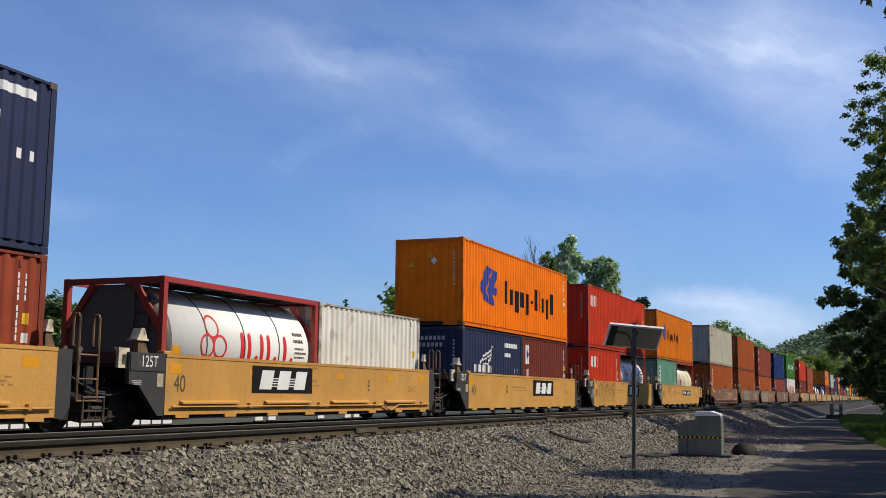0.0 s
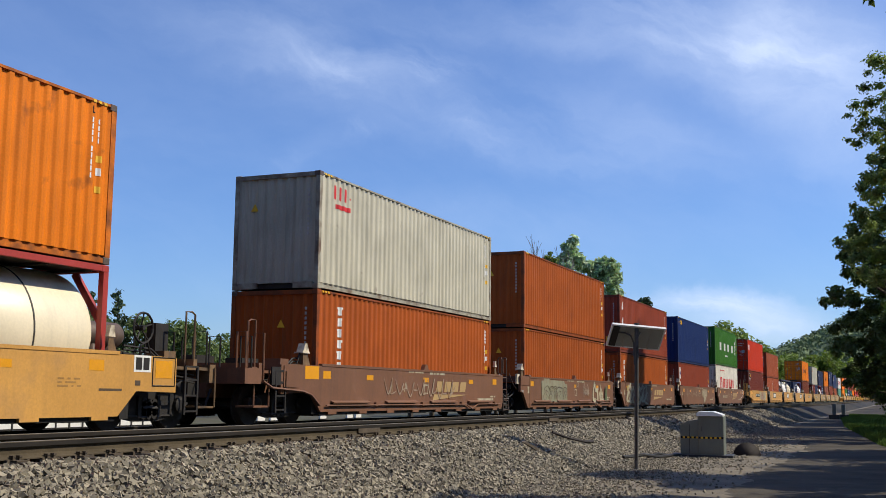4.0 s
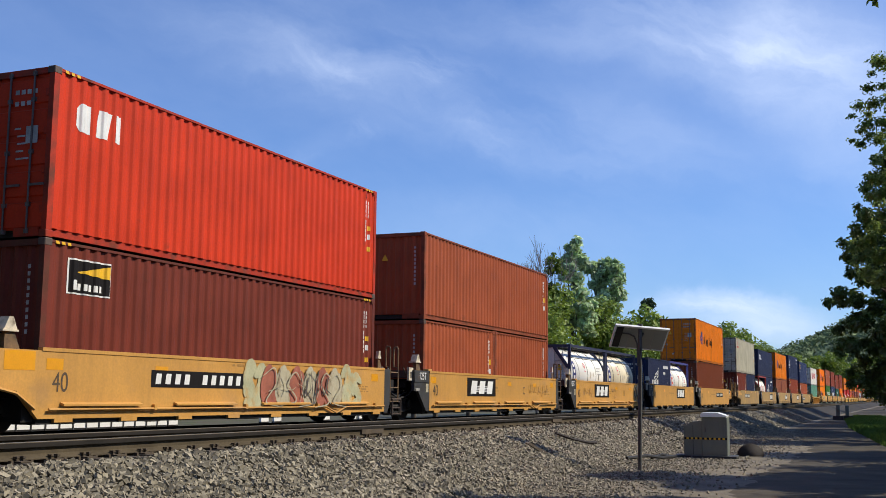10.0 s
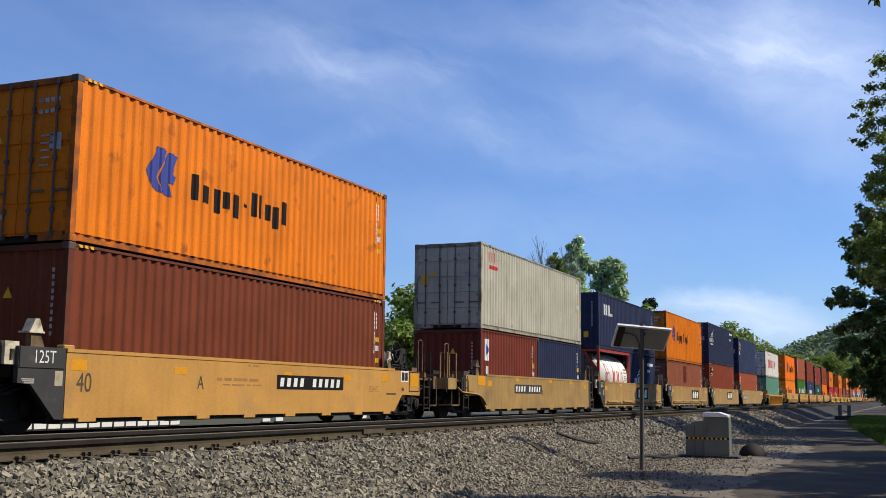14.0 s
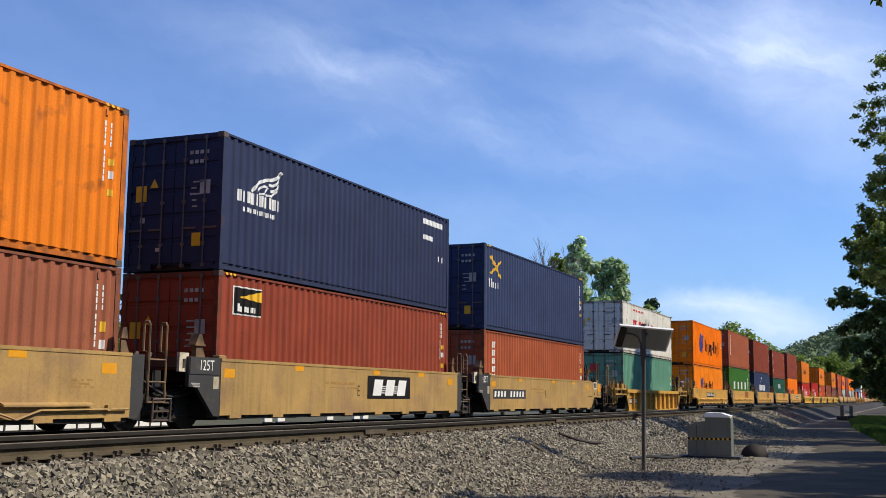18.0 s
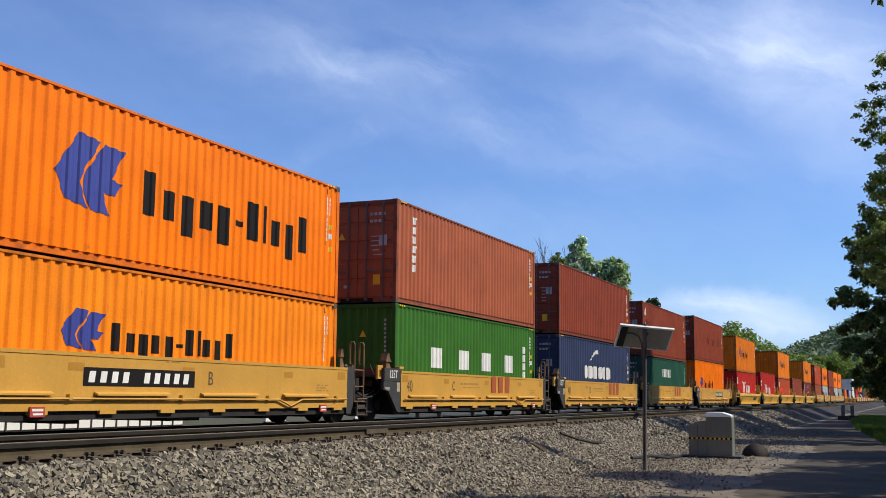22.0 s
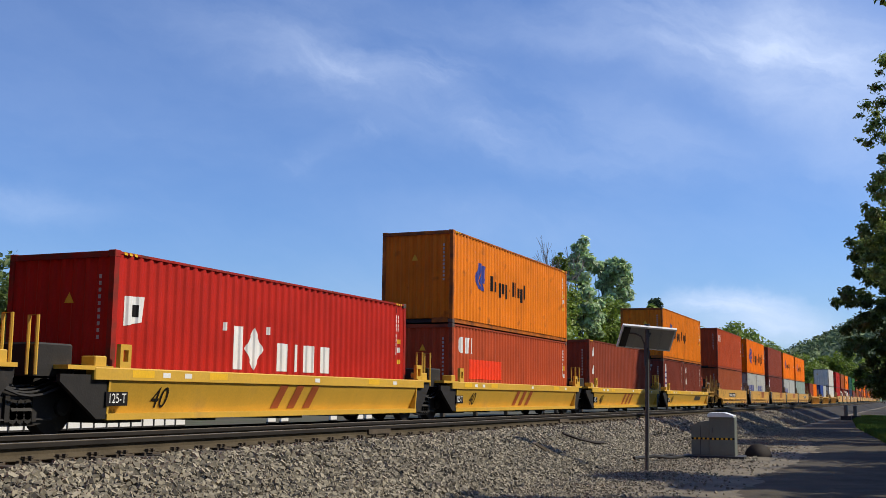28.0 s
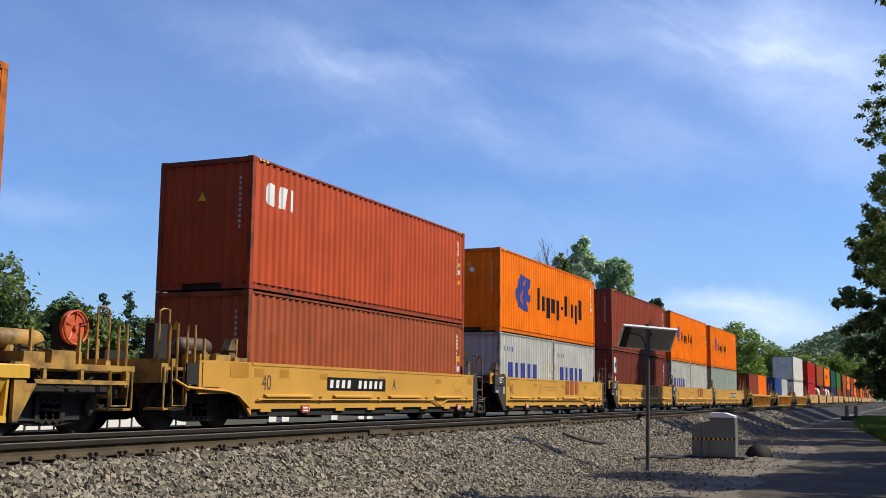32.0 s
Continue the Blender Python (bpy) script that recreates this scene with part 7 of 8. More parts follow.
J, K = "joint", "coupler"
UNITS = [
    (7.95, ("tan", J, J, "B", "", True, 0), [B("brown_red", "", STD)], B("navy", "wing")),
    (23.28, ("tan", J, J, "E", "", True, 0), ["tank:red", B("white", "tag_plain", STD)], None),
    (38.93, ("tan", J, J, "D", "", False, 0), [B("navy", "wing", STD), B("maroon", "tag_white", STD)], B("orange", "line")),
    (54.58, ("tan", J, J, "C", "", False, 1), [B("red", "three_bold", STD), "tank:red"], B("red", "three_bold")),
    (70.10, ("tan", J, K, "B", "rear", False, 1), [B("teal", "letter_strip", STD), "tank:plain"], B("worn_orange", "line_small")),
    (89.85, ("brown", K, J, "A", "", True, 1), [B("rust_orange", "stack_word")], B("grey", "red_small")),
    (105.65, ("brown", J, J, "E", "", True, 4), [B("rust_orange")], B("rust_orange")),
    (120.96, ("brown", J, J, "D", "", False, 3), [B("rust_orange", "stack_word", STD)], B("brown_red", "stack_three")),
    (136.72, ("brown", J, J, "C", "", False, 3), [B("brown_red", "tag_white", STD)], B("deep_blue", "yellow_word")),
    (152.00, ("brown", J, K, "B", "mid", False, 0), [B("white", "two_words_low")], B("green", "four_wide")),
    (171.72, ("tan", K, J, "A", "front", True, 2), [B("maroon", "sign_left")], B("red", "three_bold", HC, True)),
    (187.16, ("tan", J, J, "C", "", True, 0), [B("clay", "", STD), B("clay", "", STD)], B("clay", "", STD)),
    (202.50, ("tan", J, J, "D", "", True, 1), ["tank:blue_band", "tank:blue_cream"], None),
    (217.82, ("tan", J, J, "E", "", False, 0), [B("navy", "wing", STD), "tank:red_block"], None),
    (233.16, ("tan", J, K, "A", "rear", False, 0), [B("umber")], B("worn_orange", "line_small", HC, True)),
    (252.64, ("dirty", K, J, "A", "front", False, 0), [B("maroon", "tag_white", STD), B("navy", "", STD)], B("grey", "red_small", HC, True)),
    (267.86, ("dirty", J, J, "C", "", True, 0), ["tank:red", B("navy", "wing", STD)], B("navy", "long_white", STD)),
    (283.40, ("dirty", J, J, "D", "", True, 0), [B("cocoa", "one_patch", STD, True)], B("worn_orange", "line_small", HC, True)),
    (298.60, ("dirty", J, J, "E", "", False, 0), [B("brown_red", "sign_left", HC, True)], B("navy", "wing", HC, True)),
    (313.91, ("dirty", J, K, "B", "early", False, 0), [B("clay", "stack_word", STD, True)], B("blue", "cross", HC, True)),
    (333.26, ("ribbed", K, K, "", "", False, 0), [B("teal", "", STD, True)], B("white", "two_words", STD, True)),
    (352.72, ("yellow", K, J, "B", "front", True, 0), [B("pale_orange", "line_low_back", STD, True)], B("orange", "line_back", HC, True)),
    (368.26, ("yellow", J, J, "C", "", True, 0), [B("green", "four_wide")], B("faded_clay", "stack_word", HC, True)),
    (383.60, ("yellow", J, J, "D", "", True, 0), [B("blue", "low_white", HC, True)], B("brown_red", "", HC, True)),
    (398.82, ("yellow", J, J, "E", "", True, 0), [B("dark_green", "mid_white", STD, True)], B("brown_red", "stack_three", HC, True)),
    (414.08, ("yellow", J, K, "A", "rear", True, 0), [B("orange", "line_low")], B("brown_red", "patches", HC, True)),
    (433.15, ("gold", K, J, "", "board", False, 0), [B("crimson", "letter_word", STD)], B("worn_orange", "line_small")),
    (448.84, ("gold", J, J, "", "", False, 0), [B("crimson", "letter_word")], None),
    (464.40, ("gold", J, J, "", "", False, 0), [B("brick", "bold_patch", STD)], B("worn_orange", "line_small")),
    (479.94, ("gold", J, J, "", "", False, 0), [B("brown_red", "stack_three")], None),
    (495.53, ("gold", J, K, "", "board", False, 0), [B("maroon", "strip", STD), B("maroon", "stack_three", STD)], B("worn_orange", "line_small")),
    (514.73, ("yellow", K, J, "A", "front", True, 0), [B("clay", "", STD)], B("brick", "three_bold")),
    (530.18, ("yellow", J, J, "E", "", True, 0), [B("blue_grey", "twin_low", STD), B("blue_grey", "twin_low", STD)], B("orange", "line")),
    (545.44, ("yellow", J, J, "D", "", True, 0), [B("maroon", "tag_white", STD)], B("brown_red")),
    (559.2, ("yellow", J, J, "C", "", True, 0), [B("blue_grey", "twin_low", STD), B("blue_grey", "", STD)], B("orange", "line_small")),
    (573.0, ("yellow", J, K, "B", "rear", True, 0), [B("grey_green", "", STD)], B("orange", "line_small")),
    (592.4, ("ribbed", K, K, "", "", False, 0), [B("brown_red", "", STD), B("orange", "", STD)], None),
    (611.8, ("ribbed", K, K, "", "", False, 0), [B("royal", "", STD), B("blue_grey", "", STD)], None),
    (631.2, ("ribbed", K, K, "", "", False, 0), [B("white", "", STD)], B("white", "")),
    (650.6, ("tan", K, J, "A", "front", False, 0), [B("crimson", "", STD)], B("crimson", "")),
    (666.0, ("tan", J, J, "", "", False, 0), ["tank:plain", B("maroon", "", STD)], B("rust_orange")),
    (681.4, ("tan", J, J, "", "", False, 0), ["tank:plain", "tank:red"], B("orange", "line_small")),
    (696.8, ("tan", J, J, "", "", False, 0), [B("navy", "", STD)], B("dark_green")),
    (712.2, ("tan", J, K, "", "rear", False, 0), [B("brown_red", "", STD)], B("green")),
    (731.6, ("yellow", K, J, "A", "front", False, 0), [B("rust_orange", "", STD)], B("rust_orange")),
    (747.0, ("yellow", J, J, "", "", False, 0), [B("maroon", "", STD)], B("orange", "line_small")),
    (762.4, ("yellow", J, J, "", "", False, 0), [B("rust_orange", "", STD)], B("brown_red")),
    (777.8, ("yellow", J, J, "", "", False, 0), [B("orange", "", STD)], B("orange", "line_small")),
    (793.2, ("yellow", J, K, "", "rear", False, 0), [B("brown_red", "", STD)], B("maroon")),
    (812.6, ("tan", K, J, "A", "front", False, 0), [B("orange", "", STD)], B("orange", "line_small")),
    (828.0, ("tan", J, J, "", "", False, 0), [B("rust_orange", "", STD)], B("rust_orange")),
    (843.4, ("tan", J, J, "", "", False, 0), [B("maroon", "", STD)], B("brown_red")),
    (858.8, ("tan", J, J, "", "", False, 0), [B("brown_red", "", STD)], B("orange", "line_small")),
    (874.2, ("tan", J, K, "", "rear", False, 0), [B("orange", "", STD)], B("rust_orange")),
    (893.6, ("dirty", K, J, "A", "front", False, 0), [B("white", "", STD)], B("maroon")),
    (909.0, ("dirty", J, J, "", "", False, 0), [B("orange", "", STD)], B("clay")),
    (924.4, ("dirty", J, K, "", "rear", False, 0), [B("clay", "", STD)], B("rust_orange")),
]
FLOOR = RAIL_Z + 0.35
TANKS = {"red": (M_REDFRAME, M_TANK, "red"), "plain": (M_REDFRAME, M_CREAM, "plain"), "blue_band": (M_BLUEFRAME, M_TANK, "blue_band"),
         "blue_cream": (M_BLUEFRAME, M_CREAM, "blue_band"), "red_block": (M_VIOLET, M_TANK, "red_block")}


def build_train():
    for i, (s, (kind, fr, re, letter, board, ledge, tags), lower, upper) in enumerate(UNITS):
        rng = random.Random(100 + i)
        well_car(kind, s, fr, re, letter, board, ledge, tags, rng)
        level = FLOOR
        top = level
        for k, spec in enumerate(lower):
            y = s if len(lower) == 1 else s + (-1, 1)[k] * (L20 / 2 + 0.035)
            if isinstance(spec, str):
                f, sh, st = TANKS[spec[5:]]
                tank(f, sh, y, level, st)
                top = max(top, level + STD)
            else:
                p, h, d, st = spec
                container(p, L40 if len(lower) == 1 else L20, h, y, level, d, st if st != "tag_plain" else "", rng, "lower tier")
                top = max(top, level + h)
        if upper:
            p, h, d, st = upper
            container(p, L40, h, s, top + 0.025, d, st, rng, "upper tier")


build_train()
# ---- ground, bank, tracks ----
def bank_z(x, y):
    """Height of the ballast bank across the tracks."""
    knots = ((-18.8, -0.03), (-17.0, 0.63), (-12.5, 0.64), (-11.7, 0.785), (-8.65, 0.80), (-8.3, 0.745), (-6.35, -0.03))
    for (a, p), (b, q) in zip(knots, knots[1:]):
        if a <= x <= b:
            return p + (q - p) * (x - a) / (b - a)
    return -0.03


def sheet(name, xs, ys, height, mat, label, category, kind="structure"):
    v = [(x, y, height(x, y)) for y in ys for x in xs]
    n = len(xs)
    f = [(j * n + i, j * n + i + 1, (j + 1) * n + i + 1, (j + 1) * n + i) for j in range(len(ys) - 1) for i in range(n - 1)]
    return thing(name, Shape().add(v, f), mat, label, category, kind=kind)


def spaced(a, b, step):
    n = max(1, int(round((b - a) / step)))
    return [a + (b - a) * i / n for i in range(n + 1)]


def rough(x, y, k=0.02):
    return k * noise.noise((x * 0.9, y * 0.9, 0)) + k * 0.5 * noise.noise((x * 3.1, y * 3.1, 4))


sheet("ground", [-2500, -600, -150, -60, -30, -19, -6, 0, 3, 8, 30, 150, 600, 2500], [-900, -200, -60, -20, 0, 20, 40, 60, 100, 160, 300, 600, 1200, 2800],
      lambda x, y: -0.05 - (0.35 if x < -20 else 0) + (0.5 if 8 <= x < 600 else 0), M_GROUND, "brown earth with weeds on both sides of the tracks", "ground")
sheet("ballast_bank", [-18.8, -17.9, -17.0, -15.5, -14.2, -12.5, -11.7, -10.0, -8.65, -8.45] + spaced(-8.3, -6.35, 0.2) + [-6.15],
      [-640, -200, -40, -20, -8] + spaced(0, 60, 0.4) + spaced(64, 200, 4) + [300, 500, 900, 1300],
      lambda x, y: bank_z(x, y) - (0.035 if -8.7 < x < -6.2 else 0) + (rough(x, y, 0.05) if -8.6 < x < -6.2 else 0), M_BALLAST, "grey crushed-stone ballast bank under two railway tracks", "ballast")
sheet("road_shoulder", spaced(-6.7, 1.6, 0.35), [-30, -10] + spaced(0, 70, 0.5) + spaced(75, 200, 5) + [300, 500, 900],
      lambda x, y: 0.0 + rough(x, y, 0.03) - (0.05 if x < -6.5 or x > 1.4 else 0), M_ROAD, "pale grey gravel shoulder between the road and the railway", "gravel")


def shade_strip():
    """The driven part of the road, coloured dark for tree shade; its shoulder edge is ragged."""
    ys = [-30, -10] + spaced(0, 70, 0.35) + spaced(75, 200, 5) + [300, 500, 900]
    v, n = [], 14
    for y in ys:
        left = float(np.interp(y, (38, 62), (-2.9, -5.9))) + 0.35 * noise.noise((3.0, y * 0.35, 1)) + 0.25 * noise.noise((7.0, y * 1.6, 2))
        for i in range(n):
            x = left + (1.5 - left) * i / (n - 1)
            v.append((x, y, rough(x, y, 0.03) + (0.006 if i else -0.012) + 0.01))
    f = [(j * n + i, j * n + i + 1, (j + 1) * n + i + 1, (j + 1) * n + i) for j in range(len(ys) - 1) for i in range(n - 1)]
    thing("road", Shape().add(v, f), M_ROADSHADE, "packed gravel road coloured dark for the shade of trees", "road", kind="structure")


shade_strip()


def rail_section(x, zt):
    h = 0.195
    o = [(-0.075, -h), (0.075, -h), (0.075, -h + 0.012), (0.02, -h + 0.032), (0.009, -h + 0.06), (0.009, -0.050), (0.040, -0.038), (0.041, -0.006), (0.034, 0.0),
         (-0.034, 0.0), (-0.041, -0.006), (-0.040, -0.038), (-0.009, -0.050), (-0.009, -h + 0.06), (-0.02, -h + 0.032), (-0.075, -h + 0.012)]
    return [(x + a, zt + b) for a, b in o]


def track(name, x, zt, words, near):
    t = root(name, words, "railway track", m=None)
    t["kind"] = "structure"
    for sx in (-1, 1):
        r = part("rail", Shape().prism(rail_section(x + sx * 0.7525, zt), "y", -620, 1250), M_RAILSIDE, t, "rusty steel rail with a polished head")
        s = Shape().box(x + sx * 0.7525 - 0.031, x + sx * 0.7525 + 0.031, -620, 1250, zt + 0.0005, zt + 0.003)
        part("rail_head", s, M_RAILTOP, r)
        # dark strip: the head's side, with the shadow under the head painted in
        part("rail_head_side", Shape().box(x + sx * 0.7525 + 0.038, x + sx * 0.7525 + 0.046, -620, 1250, zt - 0.056, zt - 0.006), M_HEADSIDE, r, "dark side of the rail head with the shadow under it")
    tie = Shape().chamfer(-1.3, 1.3, -0.115, 0.115, -0.17, 0.0, 0.012).mesh("tie")
    rng = random.Random(5)
    zz = zt - 0.195 - 0.016
    n = 280 if near else 60
    for k in range(n):
        y = -6 + k * 0.535
        part("tie", tie, M_TIE, t, m=pose(x + rng.uniform(-0.03, 0.03), y + rng.uniform(-0.015, 0.015), zz + rng.uniform(-0.006, 0.002), 0, 0, rng.uniform(-0.8, 0.8)))
    far = Shape()
    y = -6 + n * 0.535
    while y < 420:
        far.box(x - 1.3, x + 1.3, y - 0.115, y + 0.115, zz - 0.17, zz)
        y += 0.535
    tagged(part("far_ties", far, M_TIE, t), kind="stuff")
    s, p = Shape(), Shape()
    for k in range(n):
        y = -6 + k * 0.535
        for sx in (-1, 1):
            cx = x + sx * 0.7525
            s.box(cx - 0.19, cx + 0.19, y - 0.09, y + 0.09, zz, zz + 0.015)
            if not near:
                continue
            for d in (-1, 1):
                for e in (-0.05, 0.05):
                    q = cx + d * 0.088
                    s.box(q - 0.015, q + 0.015, y + e - 0.015, y + e + 0.015, zz, zz + 0.05)
                    s.box(q - 0.03 - 0.008 * d, q + 0.03 - 0.008 * d, y + e - 0.022, y + e + 0.022, zz + 0.045, zz + 0.066)
            for d in (-1, 1):                                      # anchors hooked on the rail foot
                s.box(cx - 0.10, cx + 0.115, y + d * 0.15 - 0.014, y + d * 0.15 + 0.014, zz - 0.02, zz + 0.012)
                s.box(cx + 0.082, cx + 0.125, y + d * 0.15 - 0.018, y + d * 0.15 + 0.018, zz - 0.03, zz + 0.022)
    tagged(part("track_fastenings", s, M_PLATE, t), kind="stuff")
    if near:
        b = Shape()
        for y in (18.4, 30.2):
            b.box(x + 0.7525 + 0.01, x + 0.7525 + 0.045, y - 0.45, y + 0.45, zt - 0.14, zt - 0.045)
        part("joint_bar", b, M_PLATE, t)
    return t


track("near_track", NEAR_X, NEAR_Z, "empty near railway track with rusty rails on timber ties", True)
track("far_track", TRACK_X, RAIL_Z, "far railway track carrying the moving train", False)


def scatter(name, count, place, size, mat, label, category, seed, flat=0.75):
    """Loose stones: rough six-sided lumps, thrown over a surface."""
    rs = np.random.RandomState(seed)
    cube = np.array([(-1, -1, -1), (1, -1, -1), (1, 1, -1), (-1, 1, -1), (-1, -1, 1), (1, -1, 1), (1, 1, 1), (-1, 1, 1)], float) * 0.5
    faces = np.array([(0, 3, 2, 1), (4, 5, 6, 7), (0, 1, 5, 4), (1, 2, 6, 5), (2, 3, 7, 6), (3, 0, 4, 7)])
    pts = np.array([place(rs) for _ in range(count)])
    v = cube[None] * (1 + rs.uniform(-0.28, 0.28, (count, 8, 3)))
    sz = size[0] + (size[1] - size[0]) * rs.rand(count) ** 1.3
    v *= sz[:, None, None] * (np.array([1, 0.8, 0.62])[None, None] + rs.uniform(-0.12, 0.2, (count, 1, 3)))
    q = rs.normal(size=(count, 4))
    q[:, 1:3] *= flat
    q /= np.linalg.norm(q, axis=1)[:, None]
    w, x, y, z = q.T
    rot = np.stack([1 - 2 * (y * y + z * z), 2 * (x * y - z * w), 2 * (x * z + y * w), 2 * (x * y + z * w), 1 - 2 * (x * x + z * z), 2 * (y * z - x * w),
                    2 * (x * z - y * w), 2 * (y * z + x * w), 1 - 2 * (x * x + y * y)], 1).reshape(-1, 3, 3)
    v = np.einsum("nij,nkj->nki", rot, v) + pts[:, None]
    f = (faces[None] + 8 * np.arange(count)[:, None, None]).reshape(-1, 4)
    me = bpy.data.meshes.new(name)
    me.from_pydata(v.reshape(-1, 3).tolist(), [], f.tolist())
    me.materials.append(None)
    return tagged(put_mesh(name, me, mat), label, category, kind="stuff")


def on_bank(rs, y0=4.0, y1=34.0):
    x, y = rs.uniform(-8.6, -6.2), y0 + (y1 - y0) * rs.rand()
    if x > -6.7 and rs.rand() < (x + 6.7) / 0.5 * 0.7:
        x -= 0.7
    return x, y, bank_z(x, y) + (rough(x, y, 0.05) if -8.6 < x < -6.2 else 0) + rs.uniform(-0.02, 0.045)


scatter("ballast_stones", 56000, on_bank, (0.032, 0.080), M_STONE, "loose grey crushed stones on the near slope of the bank", "ballast", 11)
scatter("ballast_stones", 14000, lambda rs: on_bank(rs, 34, 85), (0.06, 0.12), M_STONE, "loose grey crushed stones on the far slope of the bank", "ballast", 12)
scatter("ballast_stones", 5000, lambda rs: (rs.uniform(-11.6, -8.6), rs.uniform(4, 60), 0.775), (0.035, 0.07), M_STONE, "grey crushed stones between the ties", "ballast", 13)


def on_road(rs):
    x, y = -6.4 + abs(rs.normal()) * 1.25, 12 + 48 * rs.rand() ** 1.4
    return x, y, rough(x, y, 0.03) + 0.005


scatter("road_stones", 20000, on_road, (0.015, 0.055), M_STONE, "scattered pebbles along the edge of the gravel road", "gravel", 14)


def blades(name, count, place, size, label):
    rs = np.random.RandomState(21)
    v, f = [], []
    for k in range(count):
        x, y, z = place(rs)
        h, w, a = rs.uniform(*size), rs.uniform(0.012, 0.03), rs.uniform(0, 6.28)
        lx, ly = rs.normal(0, 0.35 * h, 2)
        c, s = math.cos(a) * w, math.sin(a) * w
        n = len(v)
        v += [(x - c, y - s, z), (x + c, y + s, z), (x + lx + c * 0.3, y + ly + s * 0.3, z + h), (x + lx * 0.6 - c * 0.6, y + ly * 0.6 - s * 0.6, z + h * 0.7)]
        f.append((n, n + 1, n + 2, n + 3))
    me = bpy.data.meshes.new(name)
    me.from_pydata(v, [], f)
    me.materials.append(None)
    return tagged(put_mesh(name, me, M_GRASS), label, "grass", kind="stuff")


def on_verge(rs):
    y = rs.uniform(36, 108)
    edge = np.interp(y, (36, 41, 66, 85, 108), (0.0, -0.7, -2.9, -3.9, -4.2))
    return edge + abs(rs.normal()) * 1.7, y, -0.01


sheet("verge", [-4.4, -3.6, -2.8, -2.0, -1.0, 0.0, 1.5, 4.0], [36, 41, 48, 56, 66, 75, 85, 96, 108],
      lambda x, y: 0.035 + 0.02 * noise.noise((x, y * 0.3, 3)) - max(0.0, float(np.interp(y, (36, 41, 66, 85, 108), (0.0, -0.7, -2.9, -3.9, -4.2))) + 0.7 - x) * 0.4, M_VERGE, "low grassy verge beside the gravel road", "verge")
blades("verge_grass", 26000, on_verge, (0.10, 0.34), "green grass along the shaded verge of the road")


# ---- roadside equipment ----
def signal_pole():
    """Slim post with a tilted solar panel, seen from behind."""
    px, py = -5.44, 24.25
    p = root("solar_panel_pole", "dark steel pole carrying a tilted solar panel beside the tracks", "pole", m=pose(px, py, 0))
    part("post", Shape().rod((0, 0, -0.2), (0.05, 0, 3.16), 0.045, 12), M_POST, p)
    part("post_cap", Shape().rod((0.05, 0, 3.16), (0.05, 0, 3.24), 0.06, 12), M_POST, p)
    m = pose(-0.01, 0.17, 2.94, -46, 4.1, 29)
    w, h = 0.60, 0.31
    part("panel_back", Shape().box(-w, w, -h, h, -0.012, 0.0), M_CELL, p, "grey panel backsheet", m)
    part("cell_sheet", Shape().box(-w + 0.02, w - 0.02, -h + 0.02, h - 0.02, 0.0005, 0.006), M_CELLTOP, p, m=m)
    s = Shape()
    s.box(-w - 0.02, w + 0.02, -h - 0.03, -h + 0.012, -0.04, 0.016)
    s.box(-w - 0.02, w + 0.02, h - 0.012, h + 0.015, -0.022, 0.014)
    s.box(-w - 0.025, -w + 0.012, -h, h, -0.04, 0.014)
    s.box(w - 0.012, w + 0.02, -h, h, -0.022, 0.014)
    part("panel_frame", s, M_ALU, p, "bright aluminium frame", m)
    # dark strip along the left of the backsheet
    part("junction_box", Shape().box(-w + 0.03, -w + 0.17, -h + 0.03, h - 0.03, -0.05, -0.012), M_RUBBER, p, m=m)
    for x in (-0.24, 0.33):
        part("back_rail", Shape().box(x - 0.02, x + 0.02, -h + 0.02, h - 0.01, -0.03, -0.012), M_CELL, p, m=m)
    part("bracket", Shape().tube([(0.0, -0.03, 2.3), (-0.02, 0.0, 2.8), (-0.08, -0.02, 2.96), (-0.2, -0.04, 3.02), (-0.5, -0.2, 3.05)], 0.02, 6).tube([(0.05, 0, 2.9), (0.1, 0.12, 3.05)], 0.025, 6), M_POST, p)
    part("cable", Shape().tube([(0.06, -0.05, 2.7), (0.055, -0.055, 2.0), (0.04, -0.055, 1.0), (0.02, -0.055, 0.2)], 0.01, 5), M_CABLE, p)


signal_pole()


